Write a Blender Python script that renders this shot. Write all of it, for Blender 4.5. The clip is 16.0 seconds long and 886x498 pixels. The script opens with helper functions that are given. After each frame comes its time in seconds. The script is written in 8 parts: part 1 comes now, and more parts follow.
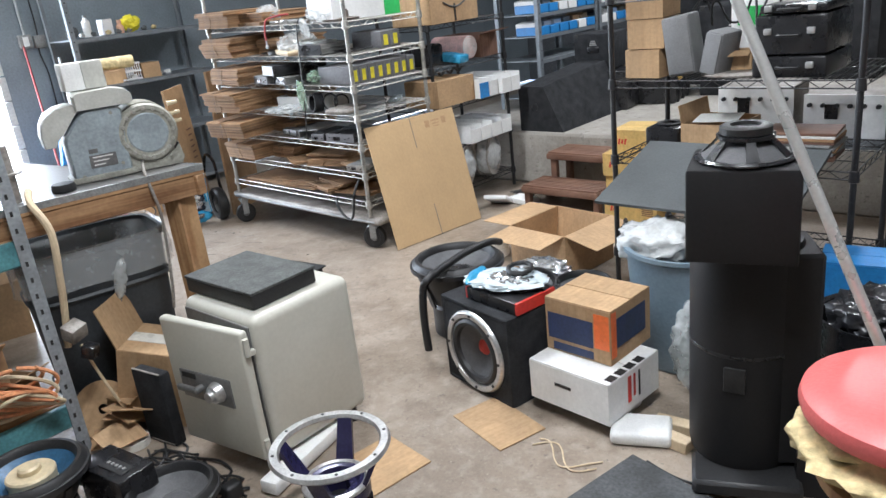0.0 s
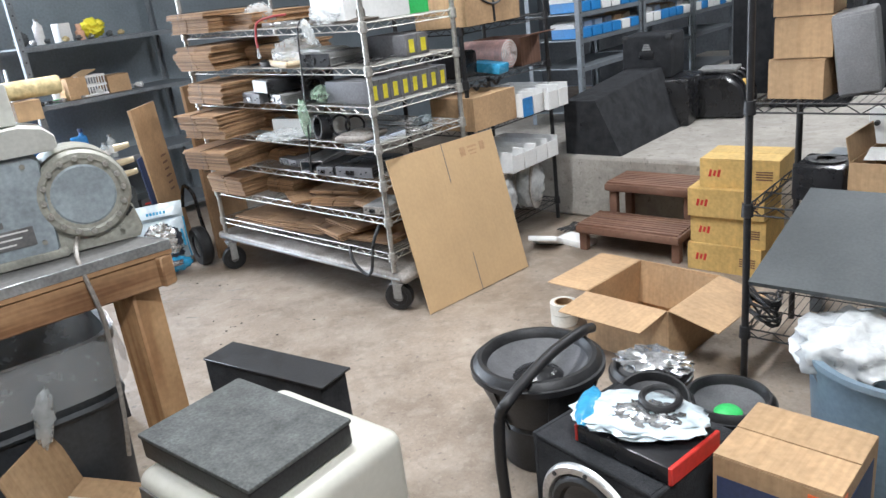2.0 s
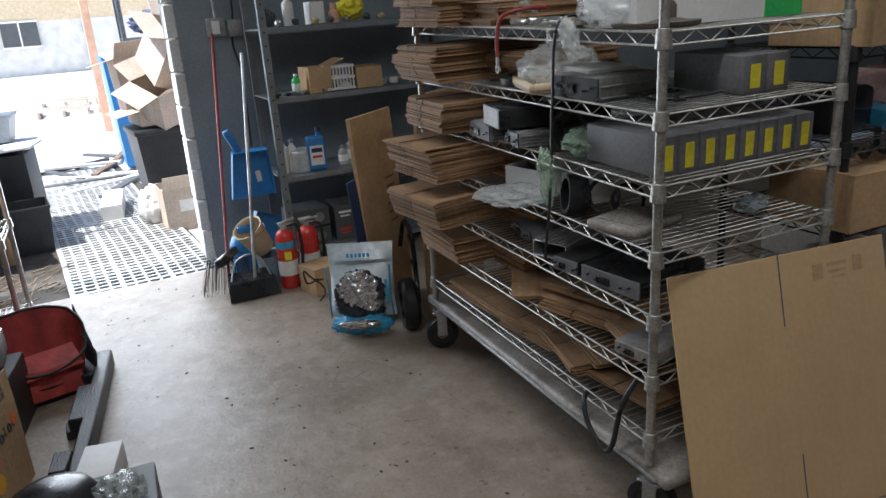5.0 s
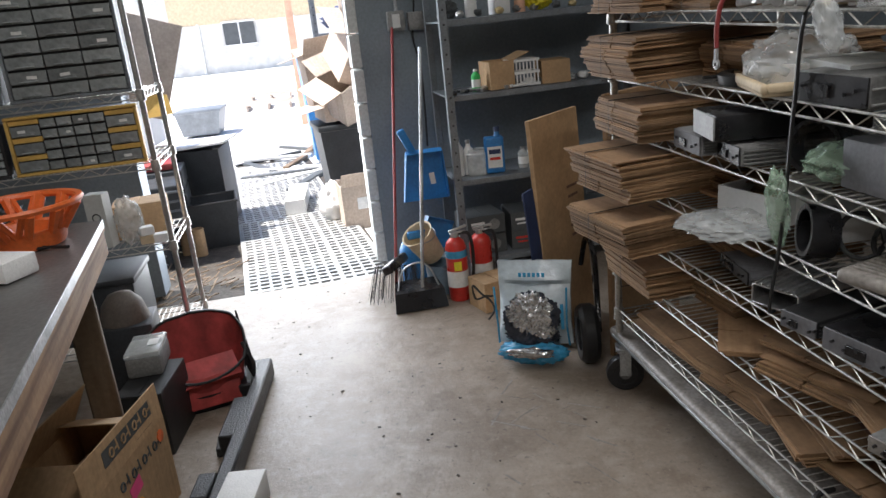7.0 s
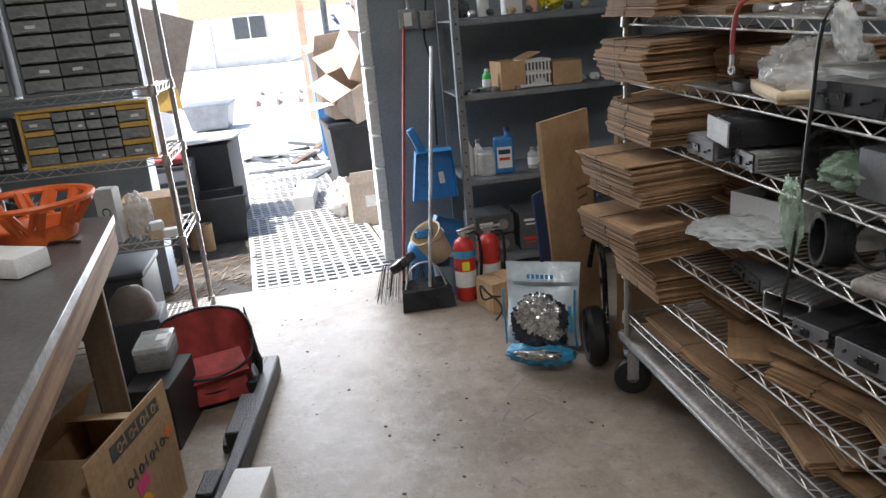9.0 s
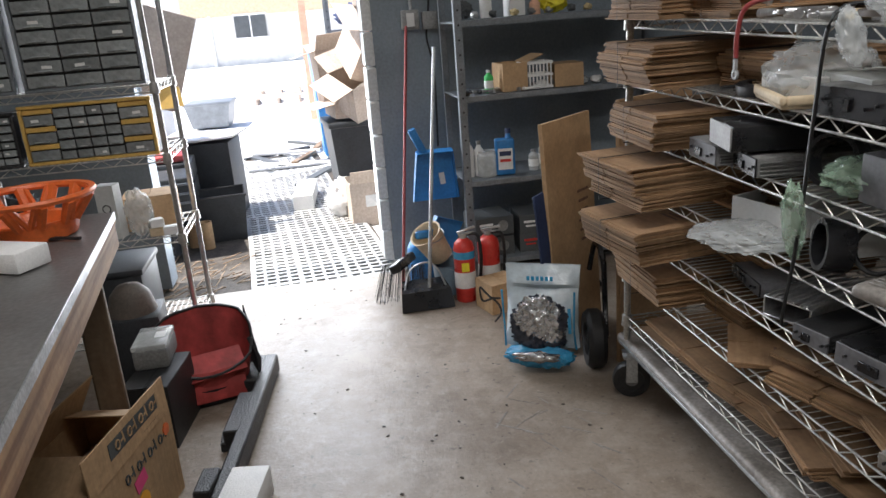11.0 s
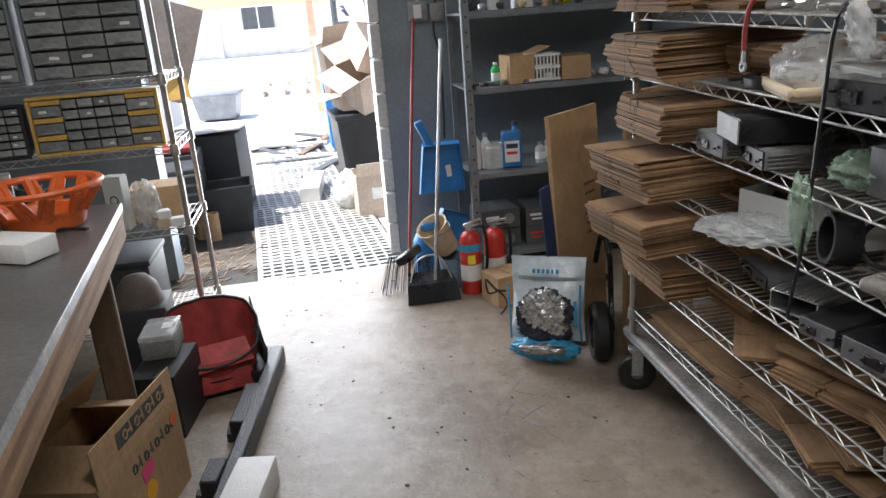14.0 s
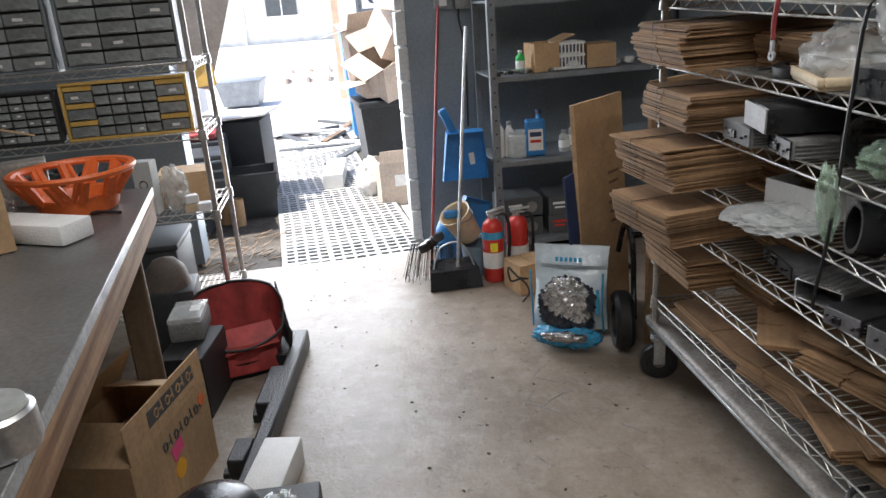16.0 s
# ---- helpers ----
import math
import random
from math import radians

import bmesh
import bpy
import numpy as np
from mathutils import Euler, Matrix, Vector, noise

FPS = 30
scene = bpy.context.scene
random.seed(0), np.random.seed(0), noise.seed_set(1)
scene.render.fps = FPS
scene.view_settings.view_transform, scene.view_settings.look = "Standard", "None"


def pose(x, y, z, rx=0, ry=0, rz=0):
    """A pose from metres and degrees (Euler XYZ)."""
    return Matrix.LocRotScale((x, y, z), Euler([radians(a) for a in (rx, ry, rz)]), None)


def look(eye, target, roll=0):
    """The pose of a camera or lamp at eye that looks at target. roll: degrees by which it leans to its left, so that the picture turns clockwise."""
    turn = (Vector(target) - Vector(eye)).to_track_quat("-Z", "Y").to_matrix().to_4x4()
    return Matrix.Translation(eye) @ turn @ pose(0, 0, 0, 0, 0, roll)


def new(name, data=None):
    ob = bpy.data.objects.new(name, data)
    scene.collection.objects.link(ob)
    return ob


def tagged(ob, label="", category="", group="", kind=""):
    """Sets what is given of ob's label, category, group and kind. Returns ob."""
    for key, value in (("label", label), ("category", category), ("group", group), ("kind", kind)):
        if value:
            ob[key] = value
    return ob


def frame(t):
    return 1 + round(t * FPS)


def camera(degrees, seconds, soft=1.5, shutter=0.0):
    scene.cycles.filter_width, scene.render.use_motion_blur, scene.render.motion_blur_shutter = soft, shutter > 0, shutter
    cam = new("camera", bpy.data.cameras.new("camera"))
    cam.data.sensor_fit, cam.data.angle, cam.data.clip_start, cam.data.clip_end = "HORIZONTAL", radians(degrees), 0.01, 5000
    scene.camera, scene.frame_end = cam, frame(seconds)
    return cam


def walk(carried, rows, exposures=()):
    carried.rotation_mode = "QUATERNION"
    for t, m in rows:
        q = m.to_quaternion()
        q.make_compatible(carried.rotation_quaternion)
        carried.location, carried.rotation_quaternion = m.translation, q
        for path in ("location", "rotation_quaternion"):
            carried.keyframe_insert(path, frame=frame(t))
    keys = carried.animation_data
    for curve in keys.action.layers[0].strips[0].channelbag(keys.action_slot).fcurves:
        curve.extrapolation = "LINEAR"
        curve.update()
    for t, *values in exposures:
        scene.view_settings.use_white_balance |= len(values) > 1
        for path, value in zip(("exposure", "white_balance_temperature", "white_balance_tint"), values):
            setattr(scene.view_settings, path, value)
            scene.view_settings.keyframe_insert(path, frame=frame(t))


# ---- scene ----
cam = camera(61.7, 16.0)
PATH = [
    (0, (-0.048, 0.401, 1.499), (-1.343, 1.772, 0.836), -6.6),
    (0.5, (-0.286, 0.465, 1.437), (-1.67, 1.732, 0.743), -6.0),
    (1, (-0.526, 0.682, 1.439), (-1.93, 1.937, 0.764), -5.5),
    (1.5, (-0.724, 0.842, 1.453), (-2.124, 2.112, 0.8), -6.2),
    (2, (-0.933, 0.997, 1.478), (-2.205, 2.392, 0.817), -7.0),
    (2.5, (-1.135, 1.27, 1.457), (-2.417, 2.667, 0.819), -6.1),
    (3, (-1.357, 1.46, 1.451), (-2.649, 2.839, 0.796), -4.7),
    (3.5, (-1.525, 1.645, 1.46), (-2.834, 3.009, 0.808), -4.4),
    (4, (-1.612, 1.87, 1.465), (-3.139, 2.99, 0.821), -2.9),
    (4.5, (-1.745, 2.033, 1.443), (-3.446, 2.868, 0.801), -3.4),
    (5, (-1.985, 2.111, 1.46), (-3.721, 2.89, 0.843), -4.3),
    (5.2, (-2.048, 2.13, 1.464), (-3.796, 2.883, 0.852), -4.6),
    (7.3, (-2.381, 2.282, 1.442), (-4.268, 2.574, 0.848), -6.0),
    (7.5, (-2.382, 2.28, 1.444), (-4.269, 2.58, 0.853), -5.8),
    (8, (-2.374, 2.282, 1.452), (-4.261, 2.581, 0.859), -5.6),
    (8.5, (-2.378, 2.278, 1.452), (-4.263, 2.573, 0.851), -5.5),
    (9, (-2.377, 2.266, 1.455), (-4.261, 2.563, 0.854), -5.2),
    (11.5, (-2.379, 2.259, 1.454), (-4.264, 2.556, 0.855), -4.3),
    (12, (-2.378, 2.26, 1.452), (-4.264, 2.548, 0.853), -4.3),
    (12.5, (-2.378, 2.259, 1.45), (-4.262, 2.549, 0.847), -4.3),
    (13, (-2.377, 2.262, 1.451), (-4.259, 2.557, 0.843), -4.2),
    (13.5, (-2.373, 2.259, 1.451), (-4.255, 2.544, 0.839), -4.3),
    (14, (-2.377, 2.26, 1.453), (-4.258, 2.542, 0.837), -4.4),
    (14.5, (-2.365, 2.257, 1.451), (-4.245, 2.534, 0.828), -4.5),
    (15, (-2.363, 2.256, 1.451), (-4.238, 2.517, 0.806), -4.8),
    (15.5, (-2.355, 2.247, 1.451), (-4.234, 2.489, 0.81), -4.6),
    (16, (-2.355, 2.241, 1.456), (-4.236, 2.467, 0.814), -4.3),
]
EXPOSURES = [(0.0, 2.7, 5900, 10), (0.5, 2.88, 5900, 10), (2.5, 2.76, 6000, 10), (3.5, 2.5, 6150, 11), (4.0, 1.92, 6000, 10), (4.5, 1.27, 6050, 10), (5.2, 0.94, 6150, 10), (7.3, 1.2, 6400, 12), (16.0, 1.34, 6400, 12)]
walk(cam, [(t, look(eye, target, roll)) for t, eye, target, roll in PATH], EXPOSURES)

# ---- light ----
world = bpy.data.worlds.new("world")
scene.world = world
world.use_nodes = True
sky = world.node_tree.nodes.new("ShaderNodeTexSky")
sky.sky_type, sky.sun_disc = "NISHITA", False
sky.sun_elevation, sky.sun_rotation = radians(61), radians(180)
sky.air_density, sky.dust_density = 1.0, 2.0
world.node_tree.links.new(sky.outputs[0], world.node_tree.nodes["Background"].inputs[0])
world.node_tree.nodes["Background"].inputs[1].default_value = 0.15


def lamp(name, kind, m, energy, colour=(1, 1, 1), size=(1, 1), angle=0.5):
    d = bpy.data.lights.new(name, kind)
    d.energy, d.color = energy, colour
    if kind == "AREA":
        d.shape, d.size, d.size_y = "RECTANGLE", size[0], size[1]
    if kind == "SUN":
        d.angle = radians(angle)
    o = new(name, d)
    o.matrix_world = m
    return o


lamp("sun", "SUN", look((-9, -9, 20), (-9, 2, 0)), 5.0, (1, 0.96, 0.9))
lamp("doorway_daylight", "AREA", look((-6.95, 1.98, 1.3), (-4, 2.05, 0.5)), 31, (0.93, 0.97, 1.0), (1.3, 2.4))


# ---- materials ----
def mat(name, col, rough=0.6, metal=0.0, var=0.12, scale=6.0, fine=90.0, bump=0.15, rand=0.0, col2=None, spec=0.5, mixscale=None):
    m = bpy.data.materials.new(name)
    m.use_nodes = True
    n, l = m.node_tree.nodes, m.node_tree.links
    p = n["Principled BSDF"]
    p.inputs["Roughness"].default_value, p.inputs["Metallic"].default_value = rough, metal
    p.inputs["Specular IOR Level"].default_value = spec
    tc = n.new("ShaderNodeTexCoord")
    big = n.new("ShaderNodeTexNoise")
    big.inputs["Scale"].default_value, big.inputs["Detail"].default_value, big.inputs["Roughness"].default_value = scale, 6, 0.6
    sm = n.new("ShaderNodeTexNoise")
    sm.inputs["Scale"].default_value, sm.inputs["Detail"].default_value = fine, 3
    l.new(tc.outputs["Object"], big.inputs["Vector"])
    l.new(tc.outputs["Object"], sm.inputs["Vector"])
    r = n.new("ShaderNodeValToRGB")
    c2 = col2 or tuple(min(1, c * (1 + var)) for c in col)
    r.color_ramp.elements[0].position, r.color_ramp.elements[1].position = 0.35, 0.68
    r.color_ramp.elements[0].color = (*[c * (1 - var) for c in col], 1)
    r.color_ramp.elements[1].color = (*c2, 1)
    l.new(big.outputs[0], r.inputs[0])
    mul = n.new("ShaderNodeMix")
    mul.data_type, mul.blend_type = "RGBA", "MULTIPLY"
    mul.inputs[0].default_value = 1.0
    mr = n.new("ShaderNodeMapRange")
    mr.inputs[1].default_value, mr.inputs[2].default_value = 0.3, 0.7
    mr.inputs[3].default_value, mr.inputs[4].default_value = 1 - var, 1 + var * 0.5
    l.new(sm.outputs[0], mr.inputs[0])
    l.new(r.outputs[0], mul.inputs[6])
    out = mul.outputs[2]
    fac = mr.outputs[0]
    if rand:
        oi = n.new("ShaderNodeObjectInfo")
        mr2 = n.new("ShaderNodeMapRange")
        mr2.inputs[3].default_value, mr2.inputs[4].default_value = 1 - rand, 1 + rand * 0.6
        l.new(oi.outputs["Random"], mr2.inputs[0])
        mm = n.new("ShaderNodeMath")
        mm.operation = "MULTIPLY"
        l.new(mr.outputs[0], mm.inputs[0])
        l.new(mr2.outputs[0], mm.inputs[1])
        fac = mm.outputs[0]
    l.new(fac, mul.inputs[7])
    l.new(out, p.inputs["Base Color"])
    rr = n.new("ShaderNodeMapRange")
    rr.inputs[3].default_value, rr.inputs[4].default_value = max(0.03, rough - 0.12), min(1, rough + 0.12)
    l.new(big.outputs[0], rr.inputs[0])
    l.new(rr.outputs[0], p.inputs["Roughness"])
    if bump:
        b = n.new("ShaderNodeBump")
        b.inputs["Strength"].default_value, b.inputs["Distance"].default_value = bump, 0.004
        l.new(sm.outputs[0], b.inputs["Height"])
        l.new(b.outputs[0], p.inputs["Normal"])
    return m


def clear(name, col, alpha, rough=0.15, bump=0.5):
    m = mat(name, col, rough, 0, 0.1, 20, 40, bump)
    m.node_tree.nodes["Principled BSDF"].inputs["Alpha"].default_value = alpha
    return m


def striped(name, col, dark, axis, scale, rough=0.8, rand=0.15, var=0.14):
    """Fine parallel bands, as in the cut edge of corrugated board or wood grain."""
    m = mat(name, col, rough, 0, var, 5, 60, 0.15, rand)
    n, l = m.node_tree.nodes, m.node_tree.links
    p = n["Principled BSDF"]
    src = p.inputs["Base Color"].links[0].from_socket
    tc = n.new("ShaderNodeTexCoord")
    mp = n.new("ShaderNodeMapping")
    mp.inputs["Scale"].default_value = [scale if a == axis else scale * 0.05 for a in "XYZ"]
    l.new(tc.outputs["Object"], mp.inputs[0])
    w = n.new("ShaderNodeTexNoise")
    w.inputs["Scale"].default_value, w.inputs["Detail"].default_value = 1.0, 5
    l.new(mp.outputs[0], w.inputs["Vector"])
    ramp = n.new("ShaderNodeValToRGB")
    ramp.color_ramp.elements[0].position, ramp.color_ramp.elements[1].position = 0.38, 0.6
    ramp.color_ramp.elements[0].color, ramp.color_ramp.elements[1].color = (*dark, 1), (1, 1, 1, 1)
    l.new(w.outputs[0], ramp.inputs[0])
    mx = n.new("ShaderNodeMix")
    mx.data_type, mx.blend_type = "RGBA", "MULTIPLY"
    mx.inputs[0].default_value = 1
    l.new(src, mx.inputs[6])
    l.new(ramp.outputs[0], mx.inputs[7])
    l.new(mx.outputs[2], p.inputs["Base Color"])
    return m


def concrete_mat(name, base, stain, pale, rough=0.62):
    """Worn slab: broad mottling, dark oily stains, pale scuffs and fine grit."""
    m = mat(name, base, rough, 0, 0.13, 1.6, 70, 0.22)
    n, l = m.node_tree.nodes, m.node_tree.links
    p = n["Principled BSDF"]
    src = p.inputs["Base Color"].links[0].from_socket
    tc = n.new("ShaderNodeTexCoord")
    for scale, lo, hi, col, amount, rot in ((0.9, 0.44, 0.64, stain, 0.6, 0.0), (2.6, 0.48, 0.7, pale, 0.5, 1.1), (5.5, 0.5, 0.66, stain, 0.6, 3.0), (14.0, 0.5, 0.72, pale, 0.45, 5.0), (24.0, 0.61, 0.65, (0.06, 0.052, 0.045), 0.5, 2.0), (60.0, 0.6, 0.68, (0.5, 0.45, 0.39), 0.4, 4.0), (75.0, 0.6, 0.67, (0.08, 0.065, 0.055), 0.45, 6.0)):
        mp = n.new("ShaderNodeMapping")
        mp.inputs["Rotation"].default_value, mp.inputs["Location"].default_value = (0, 0, rot), (rot * 3, 1.7, 0)
        l.new(tc.outputs["Object"], mp.inputs[0])
        t = n.new("ShaderNodeTexNoise")
        t.inputs["Scale"].default_value, t.inputs["Detail"].default_value, t.inputs["Roughness"].default_value = scale, 8, 0.65
        l.new(mp.outputs[0], t.inputs["Vector"])
        r = n.new("ShaderNodeMapRange")
        r.inputs[1].default_value, r.inputs[2].default_value, r.inputs[4].default_value = lo, hi, amount
        l.new(t.outputs[0], r.inputs[0])
        mx = n.new("ShaderNodeMix")
        mx.data_type = "RGBA"
        l.new(r.outputs[0], mx.inputs[0])
        l.new(src, mx.inputs[6])
        mx.inputs[7].default_value = (*col, 1)
        src = mx.outputs[2]
    v = n.new("ShaderNodeTexVoronoi")
    v.feature = "DISTANCE_TO_EDGE"
    v.inputs["Scale"].default_value = 0.45
    wob = n.new("ShaderNodeTexNoise")
    wob.inputs["Scale"].default_value, wob.inputs["Detail"].default_value = 2.5, 6
    l.new(tc.outputs["Object"], wob.inputs["Vector"])
    mixv = n.new("ShaderNodeMix")
    mixv.data_type = "VECTOR"
    mixv.inputs[0].default_value = 0.25
    l.new(tc.outputs["Object"], mixv.inputs[4])
    l.new(wob.outputs["Color"], mixv.inputs[5])
    l.new(mixv.outputs[1], v.inputs["Vector"])
    cr = n.new("ShaderNodeMapRange")
    cr.inputs[1].default_value, cr.inputs[2].default_value, cr.inputs[3].default_value, cr.inputs[4].default_value = 0.0, 0.004, 0.14, 0.0
    l.new(v.outputs[0], cr.inputs[0])
    mx = n.new("ShaderNodeMix")
    mx.data_type = "RGBA"
    l.new(cr.outputs[0], mx.inputs[0])
    l.new(src, mx.inputs[6])
    mx.inputs[7].default_value = (*[c * 0.35 for c in stain], 1)
    l.new(mx.outputs[2], p.inputs["Base Color"])
    # trowel marks and pitting
    pit = n.new("ShaderNodeTexNoise")
    pit.inputs["Scale"].default_value, pit.inputs["Detail"].default_value, pit.inputs["Roughness"].default_value = 9.0, 9, 0.7
    l.new(tc.outputs["Object"], pit.inputs["Vector"])
    b2 = n.new("ShaderNodeBump")
    b2.inputs["Strength"].default_value, b2.inputs["Distance"].default_value = 0.45, 0.012
    l.new(pit.outputs[0], b2.inputs["Height"])
    l.new(p.inputs["Normal"].links[0].from_socket, b2.inputs["Normal"])
    l.new(b2.outputs[0], p.inputs["Normal"])
    return m


M = {}
M["floor"] = concrete_mat("worn_concrete", (0.29, 0.235, 0.185), (0.15, 0.115, 0.085), (0.44, 0.385, 0.325), 0.46)
M["platform"] = concrete_mat("platform_concrete", (0.36, 0.335, 0.3), (0.24, 0.22, 0.19), (0.5, 0.47, 0.43), 0.65)
M["ground"] = concrete_mat("yard_ground", (0.76, 0.75, 0.73), (0.7, 0.68, 0.65), (0.8, 0.79, 0.77), 0.85)
M["dirt"] = mat("dark_dirt", (0.07, 0.06, 0.05), 0.95, 0, 0.4, 12, 60, 1.0)
M["block"] = mat("white_block", (0.62, 0.63, 0.62), 0.8, 0, 0.15, 6, 60, 0.4, 0.1)
M["wallgrey"] = mat("blue_grey_paint", (0.2, 0.235, 0.265), 0.6, 0, 0.14, 2.5, 60, 0.15)
M["walldark"] = mat("dark_wall", (0.12, 0.13, 0.145), 0.8, 0, 0.25, 2, 40, 0.3)
M["wallpale"] = mat("pale_wall", (0.62, 0.61, 0.58), 0.8, 0, 0.15, 2, 40, 0.3)
M["ceil"] = mat("ceiling_white", (0.62, 0.62, 0.6), 0.8, 0, 0.1, 2, 40, 0.1)
M["card"] = striped("cardboard", (0.47, 0.31, 0.17), (0.9, 0.88, 0.86), "X", 90, 0.8, 0.14)
M["cardin"] = striped("cardboard_inside", (0.42, 0.265, 0.145), (0.9, 0.88, 0.86), "X", 90, 0.85, 0.1)
M["cardflat"] = striped("folded_cardboard", (0.35, 0.212, 0.112), (0.86, 0.84, 0.82), "Y", 60, 0.8, 0.36)
M["cardgold"] = striped("new_cardboard", (0.5, 0.345, 0.185), (0.975, 0.97, 0.965), "Y", 120, 0.75, 0.05, 0.05)
M["cardyel"] = striped("yellow_carton", (0.66, 0.45, 0.16), (0.93, 0.92, 0.9), "X", 80, 0.75, 0.1)
M["chrome"] = mat("dull_chrome", (0.6, 0.59, 0.57), 0.32, 0.9, 0.22, 14, 150, 0.1)
M["chromedirty"] = mat("dusty_chrome", (0.46, 0.45, 0.42), 0.45, 0.75, 0.3, 12, 120, 0.2)
M["steel"] = mat("galvanised_steel", (0.45, 0.47, 0.48), 0.42, 0.8, 0.25, 10, 120, 0.2)
M["blackmetal"] = mat("black_coated_steel", (0.02, 0.02, 0.022), 0.4, 0.0, 0.3, 10, 100, 0.15)
M["shelfgrey"] = mat("grey_shelf_paint", (0.2, 0.22, 0.24), 0.45, 0.3, 0.18, 7, 90, 0.2)
M["carpet"] = mat("black_carpet", (0.032, 0.033, 0.036), 0.95, 0, 0.35, 14, 260, 0.9, spec=0.2)
M["rubber"] = mat("black_rubber", (0.018, 0.018, 0.019), 0.5, 0, 0.3, 14, 120, 0.2)
M["gloss"] = mat("black_plastic", (0.015, 0.015, 0.017), 0.28, 0, 0.3, 9, 120, 0.08)
M["cone"] = mat("grey_cone_paper", (0.09, 0.09, 0.095), 0.6, 0, 0.2, 20, 200, 0.3)
M["safe"] = mat("safe_enamel", (0.5, 0.49, 0.43), 0.38, 0, 0.04, 3, 70, 0.04, col2=(0.54, 0.53, 0.47))
M["safedark"] = mat("safe_trim", (0.2, 0.2, 0.2), 0.4, 0.5, 0.15, 12, 90, 0.1)
M["wood"] = striped("worn_pine", (0.42, 0.26, 0.13), (0.62, 0.52, 0.45), "X", 45, 0.7, 0.12)
M["woodgrey"] = striped("grimy_wood", (0.25, 0.18, 0.12), (0.55, 0.48, 0.42), "Z", 45, 0.75, 0.12)
M["oldleg"] = striped("grimy_pine_leg", (0.2, 0.15, 0.1), (0.5, 0.42, 0.36), "X", 40, 0.75, 0.1)
M["stepwood"] = striped("brown_step_board", (0.2, 0.11, 0.075), (0.7, 0.62, 0.58), "Y", 60, 0.65, 0.1)
M["benchtop"] = mat("grey_bench_sheet", (0.2, 0.195, 0.19), 0.36, 0.35, 0.22, 3, 80, 0.12)
M["deck"] = mat("scuffed_deck", (0.27, 0.24, 0.21), 0.5, 0.1, 0.3, 7, 90, 0.2, col2=(0.4, 0.37, 0.34))
M["blue"] = mat("blue_plastic", (0.03, 0.2, 0.5), 0.4, 0, 0.15, 8, 80, 0.1)
M["cyan"] = mat("cyan_film", (0.05, 0.3, 0.52), 0.25, 0, 0.15, 8, 60, 0.4)
M["navy"] = mat("navy_print", (0.025, 0.04, 0.1), 0.6, 0, 0.2, 12, 90, 0.1)
M["navygloss"] = mat("dark_cable_film", (0.035, 0.04, 0.055), 0.18, 0, 0.3, 14, 60, 0.7)
M["teal"] = mat("teal_paint", (0.1, 0.27, 0.3), 0.5, 0.1, 0.25, 8, 80, 0.2)
M["bin"] = mat("charcoal_bin", (0.035, 0.04, 0.045), 0.5, 0, 0.25, 6, 80, 0.2)
M["binblue"] = mat("grey_blue_bin", (0.19, 0.26, 0.32), 0.45, 0, 0.12, 6, 80, 0.1)
M["foam"] = mat("white_foam", (0.8, 0.8, 0.79), 0.75, 0, 0.06, 10, 160, 0.5)
M["white"] = mat("white_card", (0.74, 0.74, 0.73), 0.55, 0, 0.06, 6, 80, 0.1, 0.06)
M["heavycard"] = mat("grey_white_card", (0.5, 0.51, 0.49), 0.6, 0, 0.08, 8, 80, 0.1)
M["paper"] = mat("white_label", (0.72, 0.72, 0.7), 0.6, 0, 0.08, 20, 100, 0.1)
M["red"] = mat("red_fabric", (0.4, 0.055, 0.05), 0.7, 0, 0.25, 14, 16, 1.0)
M["redpaint"] = mat("red_paint", (0.55, 0.04, 0.03), 0.3, 0, 0.12, 8, 80, 0.1)
M["vinyl"] = mat("red_vinyl", (0.6, 0.12, 0.115), 0.42, 0, 0.08, 6, 120, 0.2)
M["orange"] = mat("orange_paint", (0.78, 0.16, 0.035), 0.4, 0, 0.12, 9, 80, 0.2)
M["cord"] = mat("orange_cord", (0.65, 0.27, 0.12), 0.6, 0, 0.2, 9, 80, 0.1)
M["motor"] = mat("motor_blue_grey", (0.3, 0.345, 0.37), 0.5, 0.1, 0.18, 7, 70, 0.25)
M["motor2"] = mat("motor_khaki_grey", (0.33, 0.325, 0.28), 0.5, 0.15, 0.22, 9, 70, 0.3)
M["alu"] = mat("silver_aluminium", (0.6, 0.6, 0.6), 0.35, 0.85, 0.18, 12, 120, 0.15)
M["alumatt"] = mat("brushed_grey_aluminium", (0.34, 0.34, 0.34), 0.6, 0.4, 0.15, 12, 120, 0.1)
M["ampgrey"] = mat("dusty_grey_case", (0.24, 0.24, 0.235), 0.55, 0.2, 0.25, 10, 90, 0.2, 0.3)
M["battery"] = mat("battery_grey", (0.16, 0.16, 0.17), 0.6, 0, 0.2, 8, 90, 0.2)
M["yellow"] = mat("yellow_label", (0.8, 0.7, 0.04), 0.5, 0, 0.1, 20, 90, 0.05)
M["mustard"] = mat("mustard_plastic", (0.6, 0.38, 0.1), 0.45, 0, 0.12, 10, 90, 0.1)
# Drawer grey includes the pale veil of doorway haze, put into the colour.
M["drawer"] = mat("haze_paled_drawer", (0.28, 0.3, 0.3), 0.25, 0, 0.2, 5, 60, 0.15, 0.35)
M["green"] = mat("green_print", (0.05, 0.5, 0.12), 0.5, 0, 0.15, 8, 80, 0.1)
M["poly"] = clear("clear_polythene", (0.72, 0.75, 0.75), 0.36, 0.07, 0.9)
